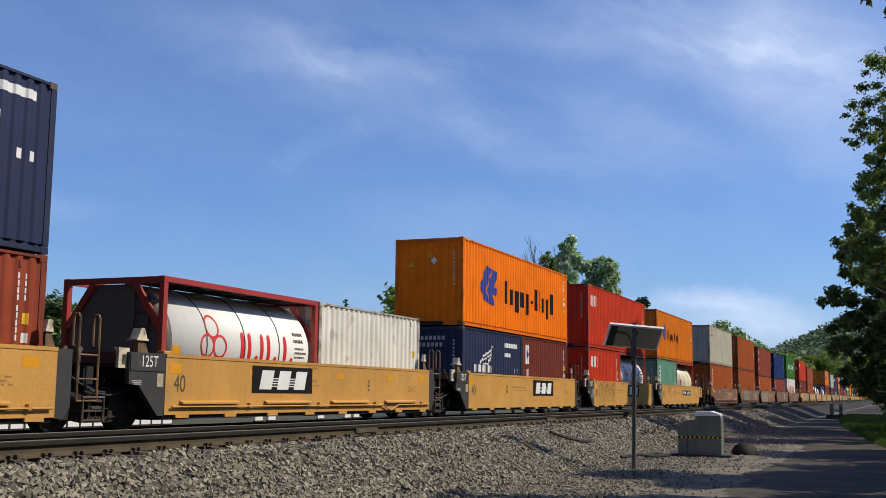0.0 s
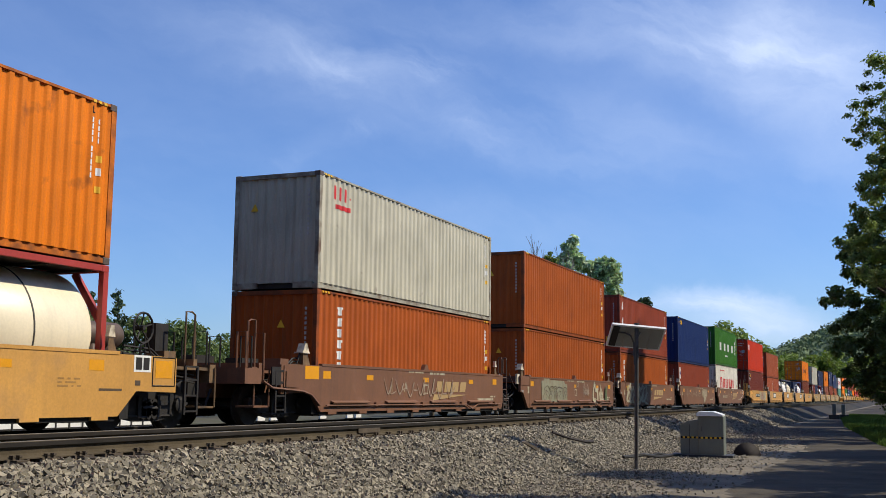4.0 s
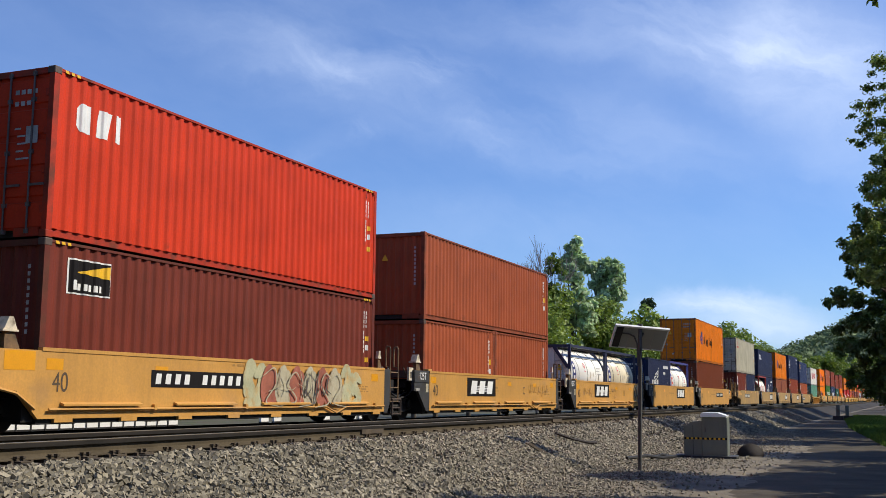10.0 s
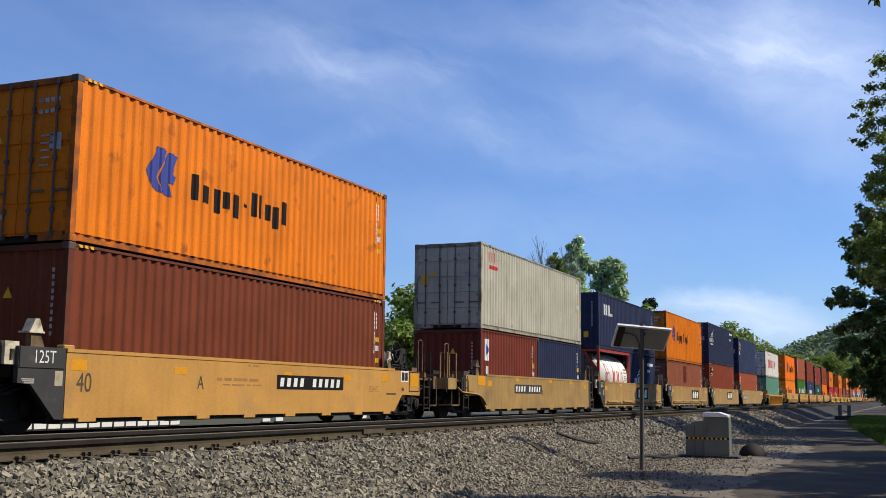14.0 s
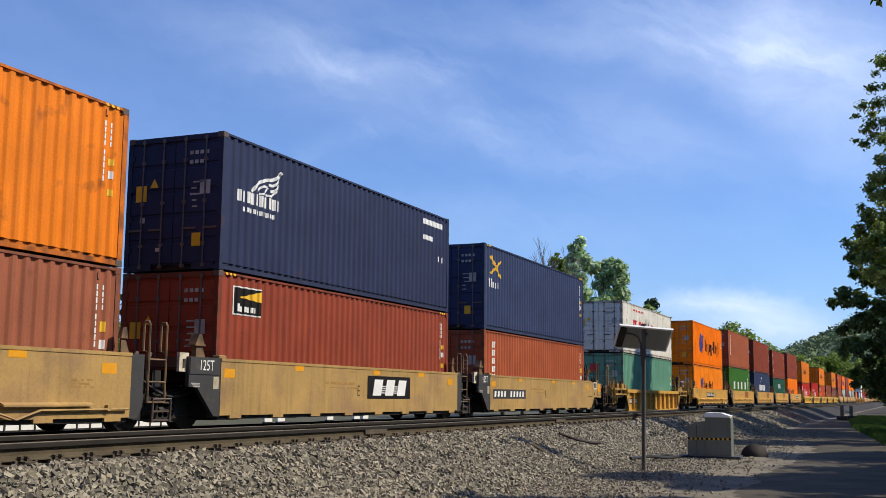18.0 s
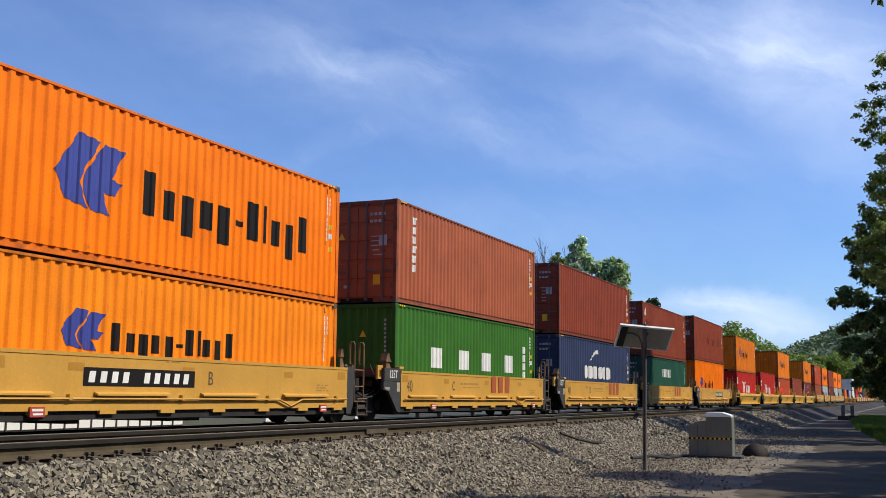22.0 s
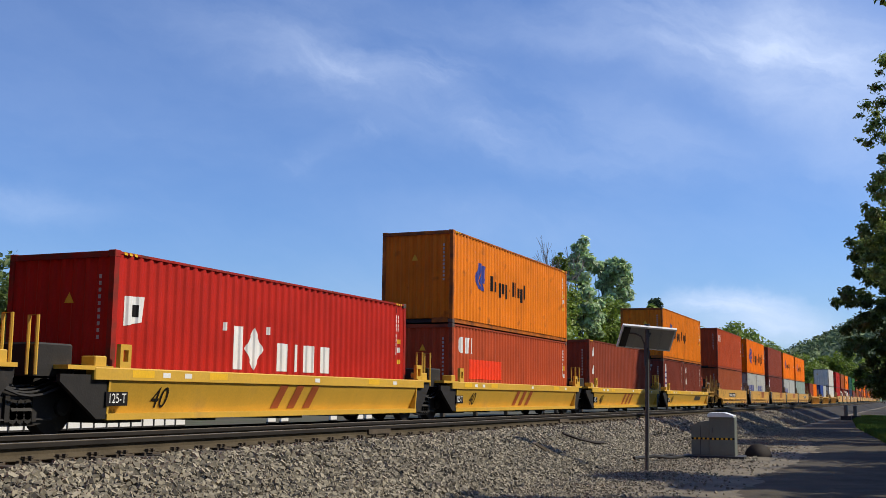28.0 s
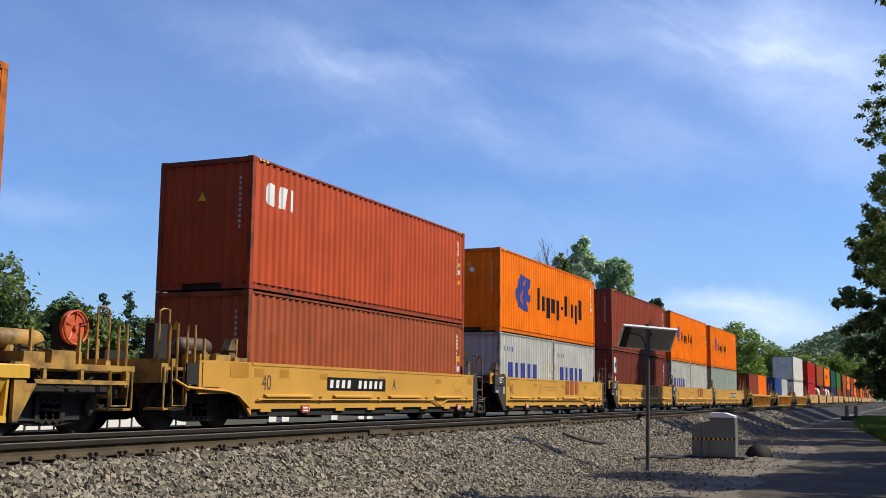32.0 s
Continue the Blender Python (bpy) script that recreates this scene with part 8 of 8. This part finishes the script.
def equipment_case():
    c = root("equipment_case", "grey steel trackside equipment cabinet with a striped band", "cabinet", m=pose(-4.98, 30.5, 0.0, 0, 0, 4))
    part("plinth", Shape().chamfer(-0.84, 0.80, -0.5, 0.5, -0.05, 0.07, 0.01), M_DARK, c)
    part("body", Shape().chamfer(-0.10, 0.57, -0.42, 0.42, 0.06, 1.10, 0.015), M_CASE, c)
    part("side_cabinet", Shape().prism([(-0.58, 0.06), (-0.10, 0.06), (-0.10, 1.0), (-0.34, 0.97), (-0.58, 0.84)], "y", -0.36, 0.36), M_CASE, c)
    part("lid", Shape().prism([(-0.13, 1.10), (0.54, 1.10), (0.55, 1.14), (0.3, 1.22), (-0.08, 1.22), (-0.13, 1.17)], "y", -0.48, 0.48), M_ALU, c, "bright metal lid")
    s = Shape().box(-0.02, 0.50, -0.432, -0.42, 0.14, 1.02)
    part("door", s, M_CASE, c)
    part("seam", Shape().box(-0.345, -0.33, -0.368, -0.36, 0.1, 0.88), M_DARK, c)
    y, b = Shape(), Shape()
    for x0, x1, yy in ((-0.57, -0.11, -0.366), (-0.09, 0.56, -0.436)):
        n = int((x1 - x0) / 0.055)
        for k in range(n):
            a = x0 + k * (x1 - x0) / n
            (y if k % 2 else b).box(a, a + (x1 - x0) / n, yy - 0.003, yy, 0.50, 0.55)
    part("yellow_stripe", y, M_MARKYEL, c)
    part("black_stripe", b, M_BLACK, c)
    part("handle", Shape().tube([(0.0, -0.44, 0.7), (0.0, -0.47, 0.7), (0.0, -0.47, 0.82), (0.0, -0.44, 0.82)], 0.01, 6), M_POST, c)


equipment_case()
thing("tarpaulin", Shape().turned([(-0.03, 0.37), (0.08, 0.36), (0.2, 0.32), (0.3, 0.23), (0.36, 0.13), (0.39, 0.02)], (0, 0, 0), "z", 26), M_BUNDLE,
      "dark brown rounded tarpaulin cover lying beside the equipment cabinet", "cover", m=pose(-3.98, 31.6, 0.0, 0, 0, 15), smooth=True)
thing("ground_cable", Shape().tube([(-6.35, 26.9, 0.12), (-6.2, 27.3, 0.13), (-6.0, 27.6, 0.16), (-5.8, 28.4, 0.08), (-5.7, 29.4, 0.06), (-5.5, 30.2, 0.05)], 0.04, 6)
      .tube([(-6.1, 28.6, 0.05), (-5.9, 29.0, 0.13), (-5.75, 29.5, 0.05), (-5.6, 30.1, 0.06)], 0.035, 6), M_CABLE, "black cable lying across the stones to the cabinet", "cable")
thing("broken_plank", Shape().prism([(-0.45, 0.0), (0.4, -0.02), (0.45, 0.03), (0.1, 0.06), (-0.4, 0.05)], "y", -0.05, 0.05), M_WOOD, "broken grey plank lying on the ballast slope", "plank",
      m=pose(-7.35, 23.0, 0.42, 8, 24, 62))
# a dark length of cable lying down the slope
thing("fallen_branch", Shape().tube([(-7.9, 26.0, 0.72), (-7.6, 26.5, 0.56), (-7.4, 27.2, 0.46), (-7.3, 27.6, 0.45)], 0.035, 6), M_BUNDLE, "short dark cable on the ballast slope", "branch")
for k, (x, y, h) in enumerate(((-4.78, 91.5, 1.2), (-4.15, 92.5, 1.15))):
    g = root("marker_post", "short pale concrete marker post beside the road", "post", "marker posts", pose(x, y, 0))
    part("post", Shape().chamfer(-0.14, 0.14, -0.14, 0.14, -0.1, h, 0.03), M_CASE, g)
    part("base", Shape().chamfer(-0.4, 0.4, -0.25, 0.25, -0.05, 0.35, 0.03), M_DARK, g)


# ---- behind the train: a pale wall with dark posts ----
def pale_wall():
    w = root("low_wall", "long low white wall divided by dark posts behind the tracks", "wall", m=pose(-24.0, 0, 0))
    rng = random.Random(3)
    panel = Shape().box(-0.08, 0.0, 0.015, 0.585, 0.48, 0.82).mesh("panel")
    # added dark base: stands for the shaded black band below the wall
    base = Shape().box(-0.1, 0.0, 0.0, 0.60, -0.45, 0.48).mesh("base")
    post = Shape().box(-0.1, 0.03, -0.025, 0.025, -0.4, 0.86).mesh("post")
    for k in range(34):
        y = 12.3 + k * 0.60
        part("panel", panel, M_CONC, w, m=pose(0, y, 0))
        part("post", post, M_DARK, w, m=pose(0, y, 0))
        part("base", base, M_GRIMESHADE, w, m=pose(0, y, 0))
    for y in (38.2, 39.2, 43.4, 46.0, 46.9):
        part("panel", panel, M_CONC, w, m=pose(0, y, 0))
        part("base", base, M_GRIMESHADE, w, m=pose(0, y, 0))


pale_wall()


# ---- trees ----
def leaf_mesh(name, centres, radii, count, size, seed, hollow=0.55, squash=0.8):
    """Many small folded leaves in clumps; centres and radii of the clumps."""
    rs = np.random.RandomState(seed)
    c, r = np.array(centres, float), np.array(radii, float)
    pick = rs.choice(len(c), count, p=r ** 2 / np.sum(r ** 2))
    d = rs.normal(size=(count, 3))
    d /= np.linalg.norm(d, axis=1)[:, None]
    rad = r[pick] * (hollow + (1 - hollow) * rs.rand(count)) * (1 + 0.12 * rs.normal(size=count))
    p = c[pick] + d * rad[:, None] * np.array([1, 1, squash])
    u = rs.normal(size=(count, 3))
    u /= np.linalg.norm(u, axis=1)[:, None]
    n = 0.7 * d + 0.6 * rs.normal(size=(count, 3)) + np.array([0, 0, 0.5])
    w = np.cross(n, u)
    w /= np.linalg.norm(w, axis=1)[:, None]
    u = np.cross(w, n)
    u /= np.linalg.norm(u, axis=1)[:, None]
    s = size * rs.uniform(0.55, 1.35, count)[:, None]
    nn = np.cross(u, w)
    v = np.stack([p - u * s, p + w * s * 0.55 + nn * s * 0.18, p + u * s, p - w * s * 0.55 + nn * s * 0.18], 1)
    f = (np.arange(4)[None] + 4 * np.arange(count)[:, None])
    me = bpy.data.meshes.new(name)
    me.from_pydata(v.reshape(-1, 3).tolist(), [], f.tolist())
    me.materials.append(None)
    return me


def clumps(rs, centre, radii, n, size):
    """Clump centres inside an uneven ellipsoid."""
    out, rad = [], []
    while len(out) < n:
        d = rs.normal(size=3)
        d /= np.linalg.norm(d)
        k = rs.rand() ** 0.4
        p = np.array(centre) + d * k * np.array(radii)
        out.append(p)
        rad.append(size * rs.uniform(0.6, 1.25))
    return out, rad


def tree(x, y, height, spread, leaves, leaf, mat, label, seed, base=0.3, trunk=0.2, n=26, parts=None, group="trees beyond the tracks", z0=-0.3, hollow=0.5):
    rs = np.random.RandomState(seed)
    t = root("tree", label, "tree", group, pose(x, y, z0))
    low = height * base
    c, r = parts if parts else clumps(rs, (0, 0, (low + height) / 2 * 1.02), (spread * 0.78, spread * 0.78, (height - low) / 2 * 0.82), n, spread * 0.34)
    s = Shape()
    pts = [Vector((rs.normal() * 0.02 * k, rs.normal() * 0.02 * k, height * 0.82 * k / 6)) for k in range(7)]
    for k in range(6):
        s.rod(pts[k], pts[k + 1], trunk * (1 - 0.14 * k), 8, trunk * (1 - 0.14 * (k + 1)))
    for k in range(min(len(c), 16)):
        q = Vector(c[k])
        a = pts[min(5, max(1, int(6 * q.z * 0.62 / height)))]
        mid = a.lerp(q, 0.5) + Vector((0, 0, 0.25))
        s.rod(a, mid, trunk * 0.32, 5, trunk * 0.2)
        s.rod(mid, q, trunk * 0.2, 5, trunk * 0.07)
    part("trunk", s, M_BARK, t)
    part("crown", leaf_mesh("crown", c, r, leaves, leaf, seed + 1, hollow), mat, t)
    return t


def conifer(x, y, height, spread, seed, leaves=2600):
    rs = np.random.RandomState(seed)
    t = root("conifer", "dark pointed conifer standing behind the railway", "tree", "trees beyond the tracks", pose(x, y, -0.3))
    part("trunk", Shape().rod((0, 0, 0), (0, 0, height * 0.97), 0.16, 8, 0.02), M_BARK, t)
    c, r = [], []
    for k in range(46):
        u = k / 46
        w = rs.uniform(0, 6.28)
        q = spread * (1 - u) * rs.uniform(0.35, 1.0)
        c.append((q * math.cos(w), q * math.sin(w), height * (0.12 + 0.86 * u)))
        r.append(0.28 + spread * 0.32 * (1 - u))
    part("crown", leaf_mesh("crown", c, r, leaves, 0.16, seed, 0.2, 0.45), M_NEEDLE, t)


def bare_tree(x, y, height, seed):
    rs = random.Random(seed)
    t = root("bare_tree", "leafless grey tree with fine forked twigs", "tree", "trees beyond the tracks", pose(x, y, -0.3))
    s = Shape()

    def grow(p, d, ln, r, depth):
        q = p + d * ln
        s.rod(p, q, r, 5, r * 0.7)
        if depth == 0:
            return
        for k in range(3):
            e = (d + Vector((rs.uniform(-0.42, 0.42), rs.uniform(-0.42, 0.42), rs.uniform(0.0, 0.3)))).normalized()
            grow(q, e, ln * rs.uniform(0.6, 0.82), r * 0.66, depth - 1)
    grow(Vector((0, 0, 0)), Vector((0.05, 0, 1)).normalized(), height * 0.27, 0.13, 5)
    part("branchwork", s, M_TWIG, t)


# the group behind the train
GROUP = "broad leafy tree with pale leaf undersides behind the train"
for k, (x, y, h, sp, mt) in enumerate(((-30, 66.5, 9.2, 3.6, M_LEAF), (-31, 72.5, 11.2, 3.6, M_LEAF), (-31, 79, 11.2, 4.0, M_LEAF), (-31, 86, 12.2, 4.2, M_LEAF), (-32, 94, 12.6, 4.4, M_LEAF),
                                       (-32, 103, 13.0, 5.0, M_LEAF), (-30, 116, 13.5, 5.5, M_LEAF))):
    tree(x, y, h, sp, 5200, 0.24, mt, GROUP, 40 + k, 0.12, n=34)
def lobes(seed, *ovals):
    """Clumps in several uneven upright ovals: centre, radii, number, clump size."""
    rs = np.random.RandomState(seed)
    c, r = [], []
    for centre, radii, n, size in ovals:
        p, q = clumps(rs, centre, radii, n, size)
        c, r = c + p, r + q
    return c, r


PALE = "tall tree with large pale drooping leaves behind the train"
tree(-31.8, 111.2, 18.6, 3.4, 4600, 0.38, M_LEAFPALE, PALE, 61, 0.45, parts=lobes(61, ((0, 0, 15.6), (1.45, 1.4, 2.9), 26, 0.62), ((0.5, 0, 10.8), (2.3, 2.1, 3.6), 28, 0.85)), hollow=0.2)
tree(-30.4, 119.0, 18.6, 3.4, 5600, 0.38, M_LEAFPALE, PALE, 62, 0.45, parts=lobes(62, ((-0.9, 0, 15.4), (1.4, 1.6, 2.4), 22, 0.62), ((0.9, 0, 15.0), (1.7, 1.6, 2.5), 26, 0.62), ((-0.4, 0, 11.0), (2.7, 2.6, 3.6), 34, 0.85)), hollow=0.2)
bare_tree(-33.0, 102.2, 18.6, 4)
tree(-31.6, 103.6, 16.6, 1.6, 1800, 0.2, M_LEAFDARK, "narrow dark leafy tree behind the train", 63, 0.5, 0.14, parts=lobes(63, ((0, 0, 14.2), (1.0, 1.0, 2.2), 16, 0.5), ((0, 0, 10.5), (1.6, 1.6, 2.6), 16, 0.7)), hollow=0.2)
tree(-34, 158.6, 17.2, 1.6, 2600, 0.22, M_NEEDLE, "narrow dark evergreen with a blunt top behind the train", 64, 0.4, 0.16, parts=lobes(64, ((0, 0, 15.6), (1.0, 1.0, 1.7), 18, 0.5), ((0, 0, 11.5), (1.6, 1.6, 3.0), 20, 0.7)), hollow=0.2)
conifer(-60, 114.5, 13.4, 2.4, 70)
# the group at the left, beyond the wall
for k, (x, y, h, sp) in enumerate(((-45, 42.5, 8.6, 3.2), (-46, 39, 8.2, 3.5), (-47, 47, 6.4, 2.8), (-45, 50, 7.8, 2.2), (-50, 53, 6.8, 3.0), (-48, 56, 6.6, 2.6), (-50, 61.5, 7.2, 2.8), (-50, 68, 6.6, 3.0), (-52, 76, 7.0, 3.4), (-52, 85, 6.8, 3.2))):
    tree(x, y, h + 0.7, sp * 1.15, 5200, 0.2, M_LEAFDEEP, "dark green bushy tree behind the railway", 80 + k, 0.08, n=26)
conifer(-49, 57.2, 8.6, 2.6, 72, 3000)
conifer(-49, 59.9, 9.1, 2.6, 73, 3000)
# the row far along the line
for k in range(20):
    y = 150 + k * 19 + (k % 3) * 4
    tree(-33 - (k % 4) * 2.5, y, 17.4 + 1.3 * math.sin(k * 1.7) + (0.6 if y > 220 else -2.0), 6.5, 3600, 0.45, M_LEAF, "leafy tree in the row beyond the far tracks", 110 + k, 0.06, n=26)
for k in range(9):
    tree(-30 + k * 4.5, 470 + (k * 37) % 90, 22 + 3 * math.sin(k * 2.1), 9.5, 2200, 0.9, M_LEAF if k % 2 else M_LEAFDARK, "tall leafy tree closing the view along the line", 140 + k, 0.05, n=24)

# trees beside the road, on the right
ROADSIDE = "trees beside the road"


def edge_parts(seed, edge, x_end, trunk, depth, size, step):
    """Clumps of a crown whose side towards the road follows the heights and places in `edge` (relative to its trunk)."""
    rs = np.random.RandomState(seed)
    c, r = [], []
    for (z0, x0), (z1, x1) in zip(edge, edge[1:]):
        n = max(1, int((z1 - z0) / step))
        for j in range(n):
            u = (j + rs.rand()) / n
            k = 0
            x = x0 + (x1 - x0) * u
            while x < x_end:
                rr = size * (rs.uniform(0.4, 0.75) if k == 0 else rs.uniform(0.55, 1.1))
                c.append((x + rr * rs.uniform(0.75, 1.5) - trunk, rs.uniform(-0.8, 1.0) * depth, z0 + (z1 - z0) * u + rs.uniform(-1.0, 1.0) * size * (0.3 if k == 0 else 1) + 0.3))
                r.append(rr)
                x += rr * rs.uniform(0.9, 1.5)
                k += 1
    return c, r


FAR_EDGE = ((0.8, -0.6), (1.45, -0.8), (1.77, -1.0), (1.98, -1.4), (2.2, -1.95), (2.62, -2.15), (3.04, -2.33), (3.92, -2.5), (4.8, -2.68), (5.4, -2.75), (6.33, -2.15), (7.44, -1.9), (8.5, -1.5), (11.0, -0.9))
NEAR_EDGE = ((3.5, -0.55), (3.9, -0.80), (4.17, -0.95), (4.4, -0.79), (4.65, -0.74), (4.82, -0.60), (5.28, -0.41), (5.5, -0.24), (5.66, -0.18), (5.78, -0.50), (6.03, -0.76), (6.3, -0.70), (6.52, -0.60), (6.64, -0.24), (6.88, -0.32), (7.04, -0.36), (7.4, 0.0), (7.7, 0.3))
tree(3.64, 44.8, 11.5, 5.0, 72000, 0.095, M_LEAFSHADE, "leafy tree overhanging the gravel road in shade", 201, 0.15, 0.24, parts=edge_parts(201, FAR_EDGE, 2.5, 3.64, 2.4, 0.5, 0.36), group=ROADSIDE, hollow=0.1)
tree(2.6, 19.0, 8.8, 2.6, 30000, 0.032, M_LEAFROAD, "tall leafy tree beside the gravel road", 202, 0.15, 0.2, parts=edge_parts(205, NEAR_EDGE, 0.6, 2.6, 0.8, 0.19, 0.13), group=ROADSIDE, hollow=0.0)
# out of view: added to shade the cabinet
tree(4.6, 35.5, 9.6, 3.6, 9000, 0.17, M_LEAFDARK, "dense unseen tree added to shade the trackside cabinet", 202, 0.05, 0.22, group=ROADSIDE, n=50)
tree(3.6, 54.0, 12.5, 5.2, 10000, 0.17, M_LEAFDARK, "low leafy tree beside the gravel road", 203, 0.05, 0.22, group=ROADSIDE, n=44)
tree(4.6, 66.0, 26.5, 3.2, 12000, 0.24, M_LEAFDARK, "very tall leafy tree beside the gravel road", 204, 0.2, 0.3, group=ROADSIDE, n=60)
for k, (x, y, h, sp) in enumerate(((4.6, 58.5, 16.5, 4.6), (4.8, 75, 18, 6), (5.0, 87, 18.5, 6), (5.5, 100, 19, 6.5), (6, 116, 20, 7), (8, 150, 17, 7), (9, 180, 18, 8), (9, 215, 18, 8.5), (9, 260, 19, 9))):
    tree(x, y, h, sp, 16000 if y < 120 else 8000, 0.3, M_LEAFDARK, "leafy tree lining the gravel road", 210 + k, 0.04, 0.24, group=ROADSIDE, n=40)
# trees out of view, placed to cast the shade on the road
for k, (x, y, h, sp) in enumerate(((4.2, 8.5, 10.5, 3.6), (4.0, 17.0, 11.8, 3.5), (5.0, 25.8, 12.8, 3.2), (5.5, -3, 11, 4.0), (8.5, 12, 12.5, 4.2), (8.5, 21, 12.5, 4.0), (8.5, 30, 12.2, 4.0), (8.8, 38.5, 12.0, 4.0))):
    tree(x, y, h, sp, 11000, 0.19, M_LEAFDARK, "leafy tree shading the gravel road", 230 + k, 0.15, 0.2, group=ROADSIDE, n=46, hollow=0.3)
for k, (x, y, h, sp) in enumerate(((2.6, 42, 2.6, 1.7), (2.3, 47, 2.8, 1.7), (2.0, 53, 2.9, 1.8), (1.5, 60, 3.0, 1.9), (1.3, 68, 3.2, 2.0), (0.9, 78, 3.4, 2.2))):
    c, r = clumps(np.random.RandomState(300 + k), (0, 0, h * 0.45), (sp * 0.8, 2.2, h * 0.42), 22, 0.75)
    b = root("bush", "dark leafy bush on the shaded verge", "bush", "bushes beside the road", pose(x, y, -0.05))
    part("stem", Shape().rod((0, 0, 0), (0.1, 0.1, h * 0.6), 0.05, 6, 0.02), M_BARK, b)
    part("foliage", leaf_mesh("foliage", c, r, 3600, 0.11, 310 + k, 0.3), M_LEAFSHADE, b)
# unseen trees added on both sides behind the camera to cut sky light
for k, (x, y, h) in enumerate(((-25, 14, 13), (-27, 5, 16), (-26, -4, 17), (-25, -14, 17), (-26, -25, 18), (-24, -38, 18), (-20, -52, 19), (3.5, -10, 15), (1.5, -18, 17), (-2, -27, 17), (-4, -38, 18), (-9, -60, 19), (9, -8, 16), (12, 4, 15))):
    tree(x, y, h, 5.0, 2600, 0.55, M_LEAFDARK, "unseen tree added behind the camera to block sky light", 400 + k, 0.04, 0.26, group="woods along the line", n=30)
# a bough of the near tree reaching over the camera's right
bough = root("overhanging_bough", "dark twig with leaves hanging over the road", "branch", ROADSIDE, pose(0.53, 9.0, 4.80))
part("twig", Shape().tube([(0.9, 0.2, 0.25), (0.2, 0, 0.12), (-0.3, -0.03, 0.02), (-0.62, 0, -0.04)], 0.012, 5).tube([(-0.3, -0.03, 0.02), (-0.5, 0, 0.14), (-0.6, 0.02, 0.16)], 0.008, 5).tube([(-0.1, -0.02, 0.06), (-0.35, 0.02, -0.14), (-0.5, 0.02, -0.2)], 0.007, 5), M_BARK, bough)
part("leaves", leaf_mesh("leaves", [(-0.62, 0, -0.04), (-0.58, 0, 0.15), (-0.45, 0, 0.02), (-0.3, 0, 0.04), (-0.42, 0.02, -0.17), (-0.1, 0, 0.1), (0.2, 0, 0.1)], [0.055, 0.06, 0.09, 0.11, 0.08, 0.14, 0.2], 420, 0.034, 9, 0.1), M_LEAFDARK, bough)


# ---- distance ----
def hill(name, cx, cy, h, wx, wy, seed, label):
    xs, ys = spaced(cx - 2.4 * wx, cx + 2.4 * wx, wx / 26), spaced(cy - 2.0 * wy, cy + 2.0 * wy, wy / 14)

    def z(x, y):
        b = h * math.exp(-((x - cx) / wx) ** 2 - ((y - cy) / wy) ** 2)
        return b - 2 + min(1, b / 20) * (5.5 * abs(noise.noise((x * 0.07, y * 0.05, seed))) + 3.5 * abs(noise.noise((x * 0.17, y * 0.12, seed + 5))))
    return sheet(name, xs, ys, z, M_HILL, label, "hill", "structure")


hill("hill", 60, 1100, 100, 170, 260, 1, "wooded hill rising at the end of the valley")
def hill_woods():
    rs = np.random.RandomState(77)
    c, r = [], []
    while len(c) < 900:
        x, y = rs.uniform(-260, 120), rs.uniform(820, 1150)
        z = 100 * math.exp(-((x - 60) / 170) ** 2 - ((y - 1100) / 260) ** 2)
        if z > 6:
            c.append((x, y, z + 3))
            r.append(rs.uniform(5, 9))
    tagged(put_mesh("hill_woods", leaf_mesh("hill_woods", c, r, 26000, 1.9, 78, 0.6), M_HILLLEAF), "hazy dark green woods covering the distant hill", "woods", kind="stuff")


hill_woods()
hill("hill_behind", -700, 1900, 60, 700, 300, 2, "low wooded ridge far behind the tracks")


# ---- what moves ----
DISTANCE = [(0, 0.05), (4, 60.73), (8, 121.45), (12, 182.29), (16, 243.31), (20, 304.52), (24, 365.88), (28, 427.43), (32, 489.05)]


def run(t):
    for (a, p), (b, q) in zip(DISTANCE, DISTANCE[1:]):
        if t <= b:
            return p + (q - p) * (t - a) / (b - a)
    return DISTANCE[-1][1]


def motions():
    for ob, dx, y, z in MOVING:
        walk(ob, [(t, pose(TRACK_X + dx, y - d, z)) for t, d in DISTANCE])
    for ob, y, (px, py, pz) in SPINNING:
        t0 = t1 = None
        for k in range(0, 321):
            if -2 < y - run(k / 10) < 46:
                t1 = k / 10
                t0 = t1 if t0 is None else t0
        if t0 is None:
            walk(ob, [(0, pose(px, py, pz)), (32, pose(px, py, pz))])
            continue
        rows = [] if t0 < 0.05 else [(0, pose(px, py, pz))]
        n = int(round((t1 - t0) * 30))
        for k in range(n + 1):
            t = t0 + k / 30
            rows.append((t, pose(px, py, pz, math.degrees((run(t) - run(t0)) / 0.46))))
        if t1 < 31.95:
            rows.append((32, rows[-1][1]))
        walk(ob, rows)


motions()
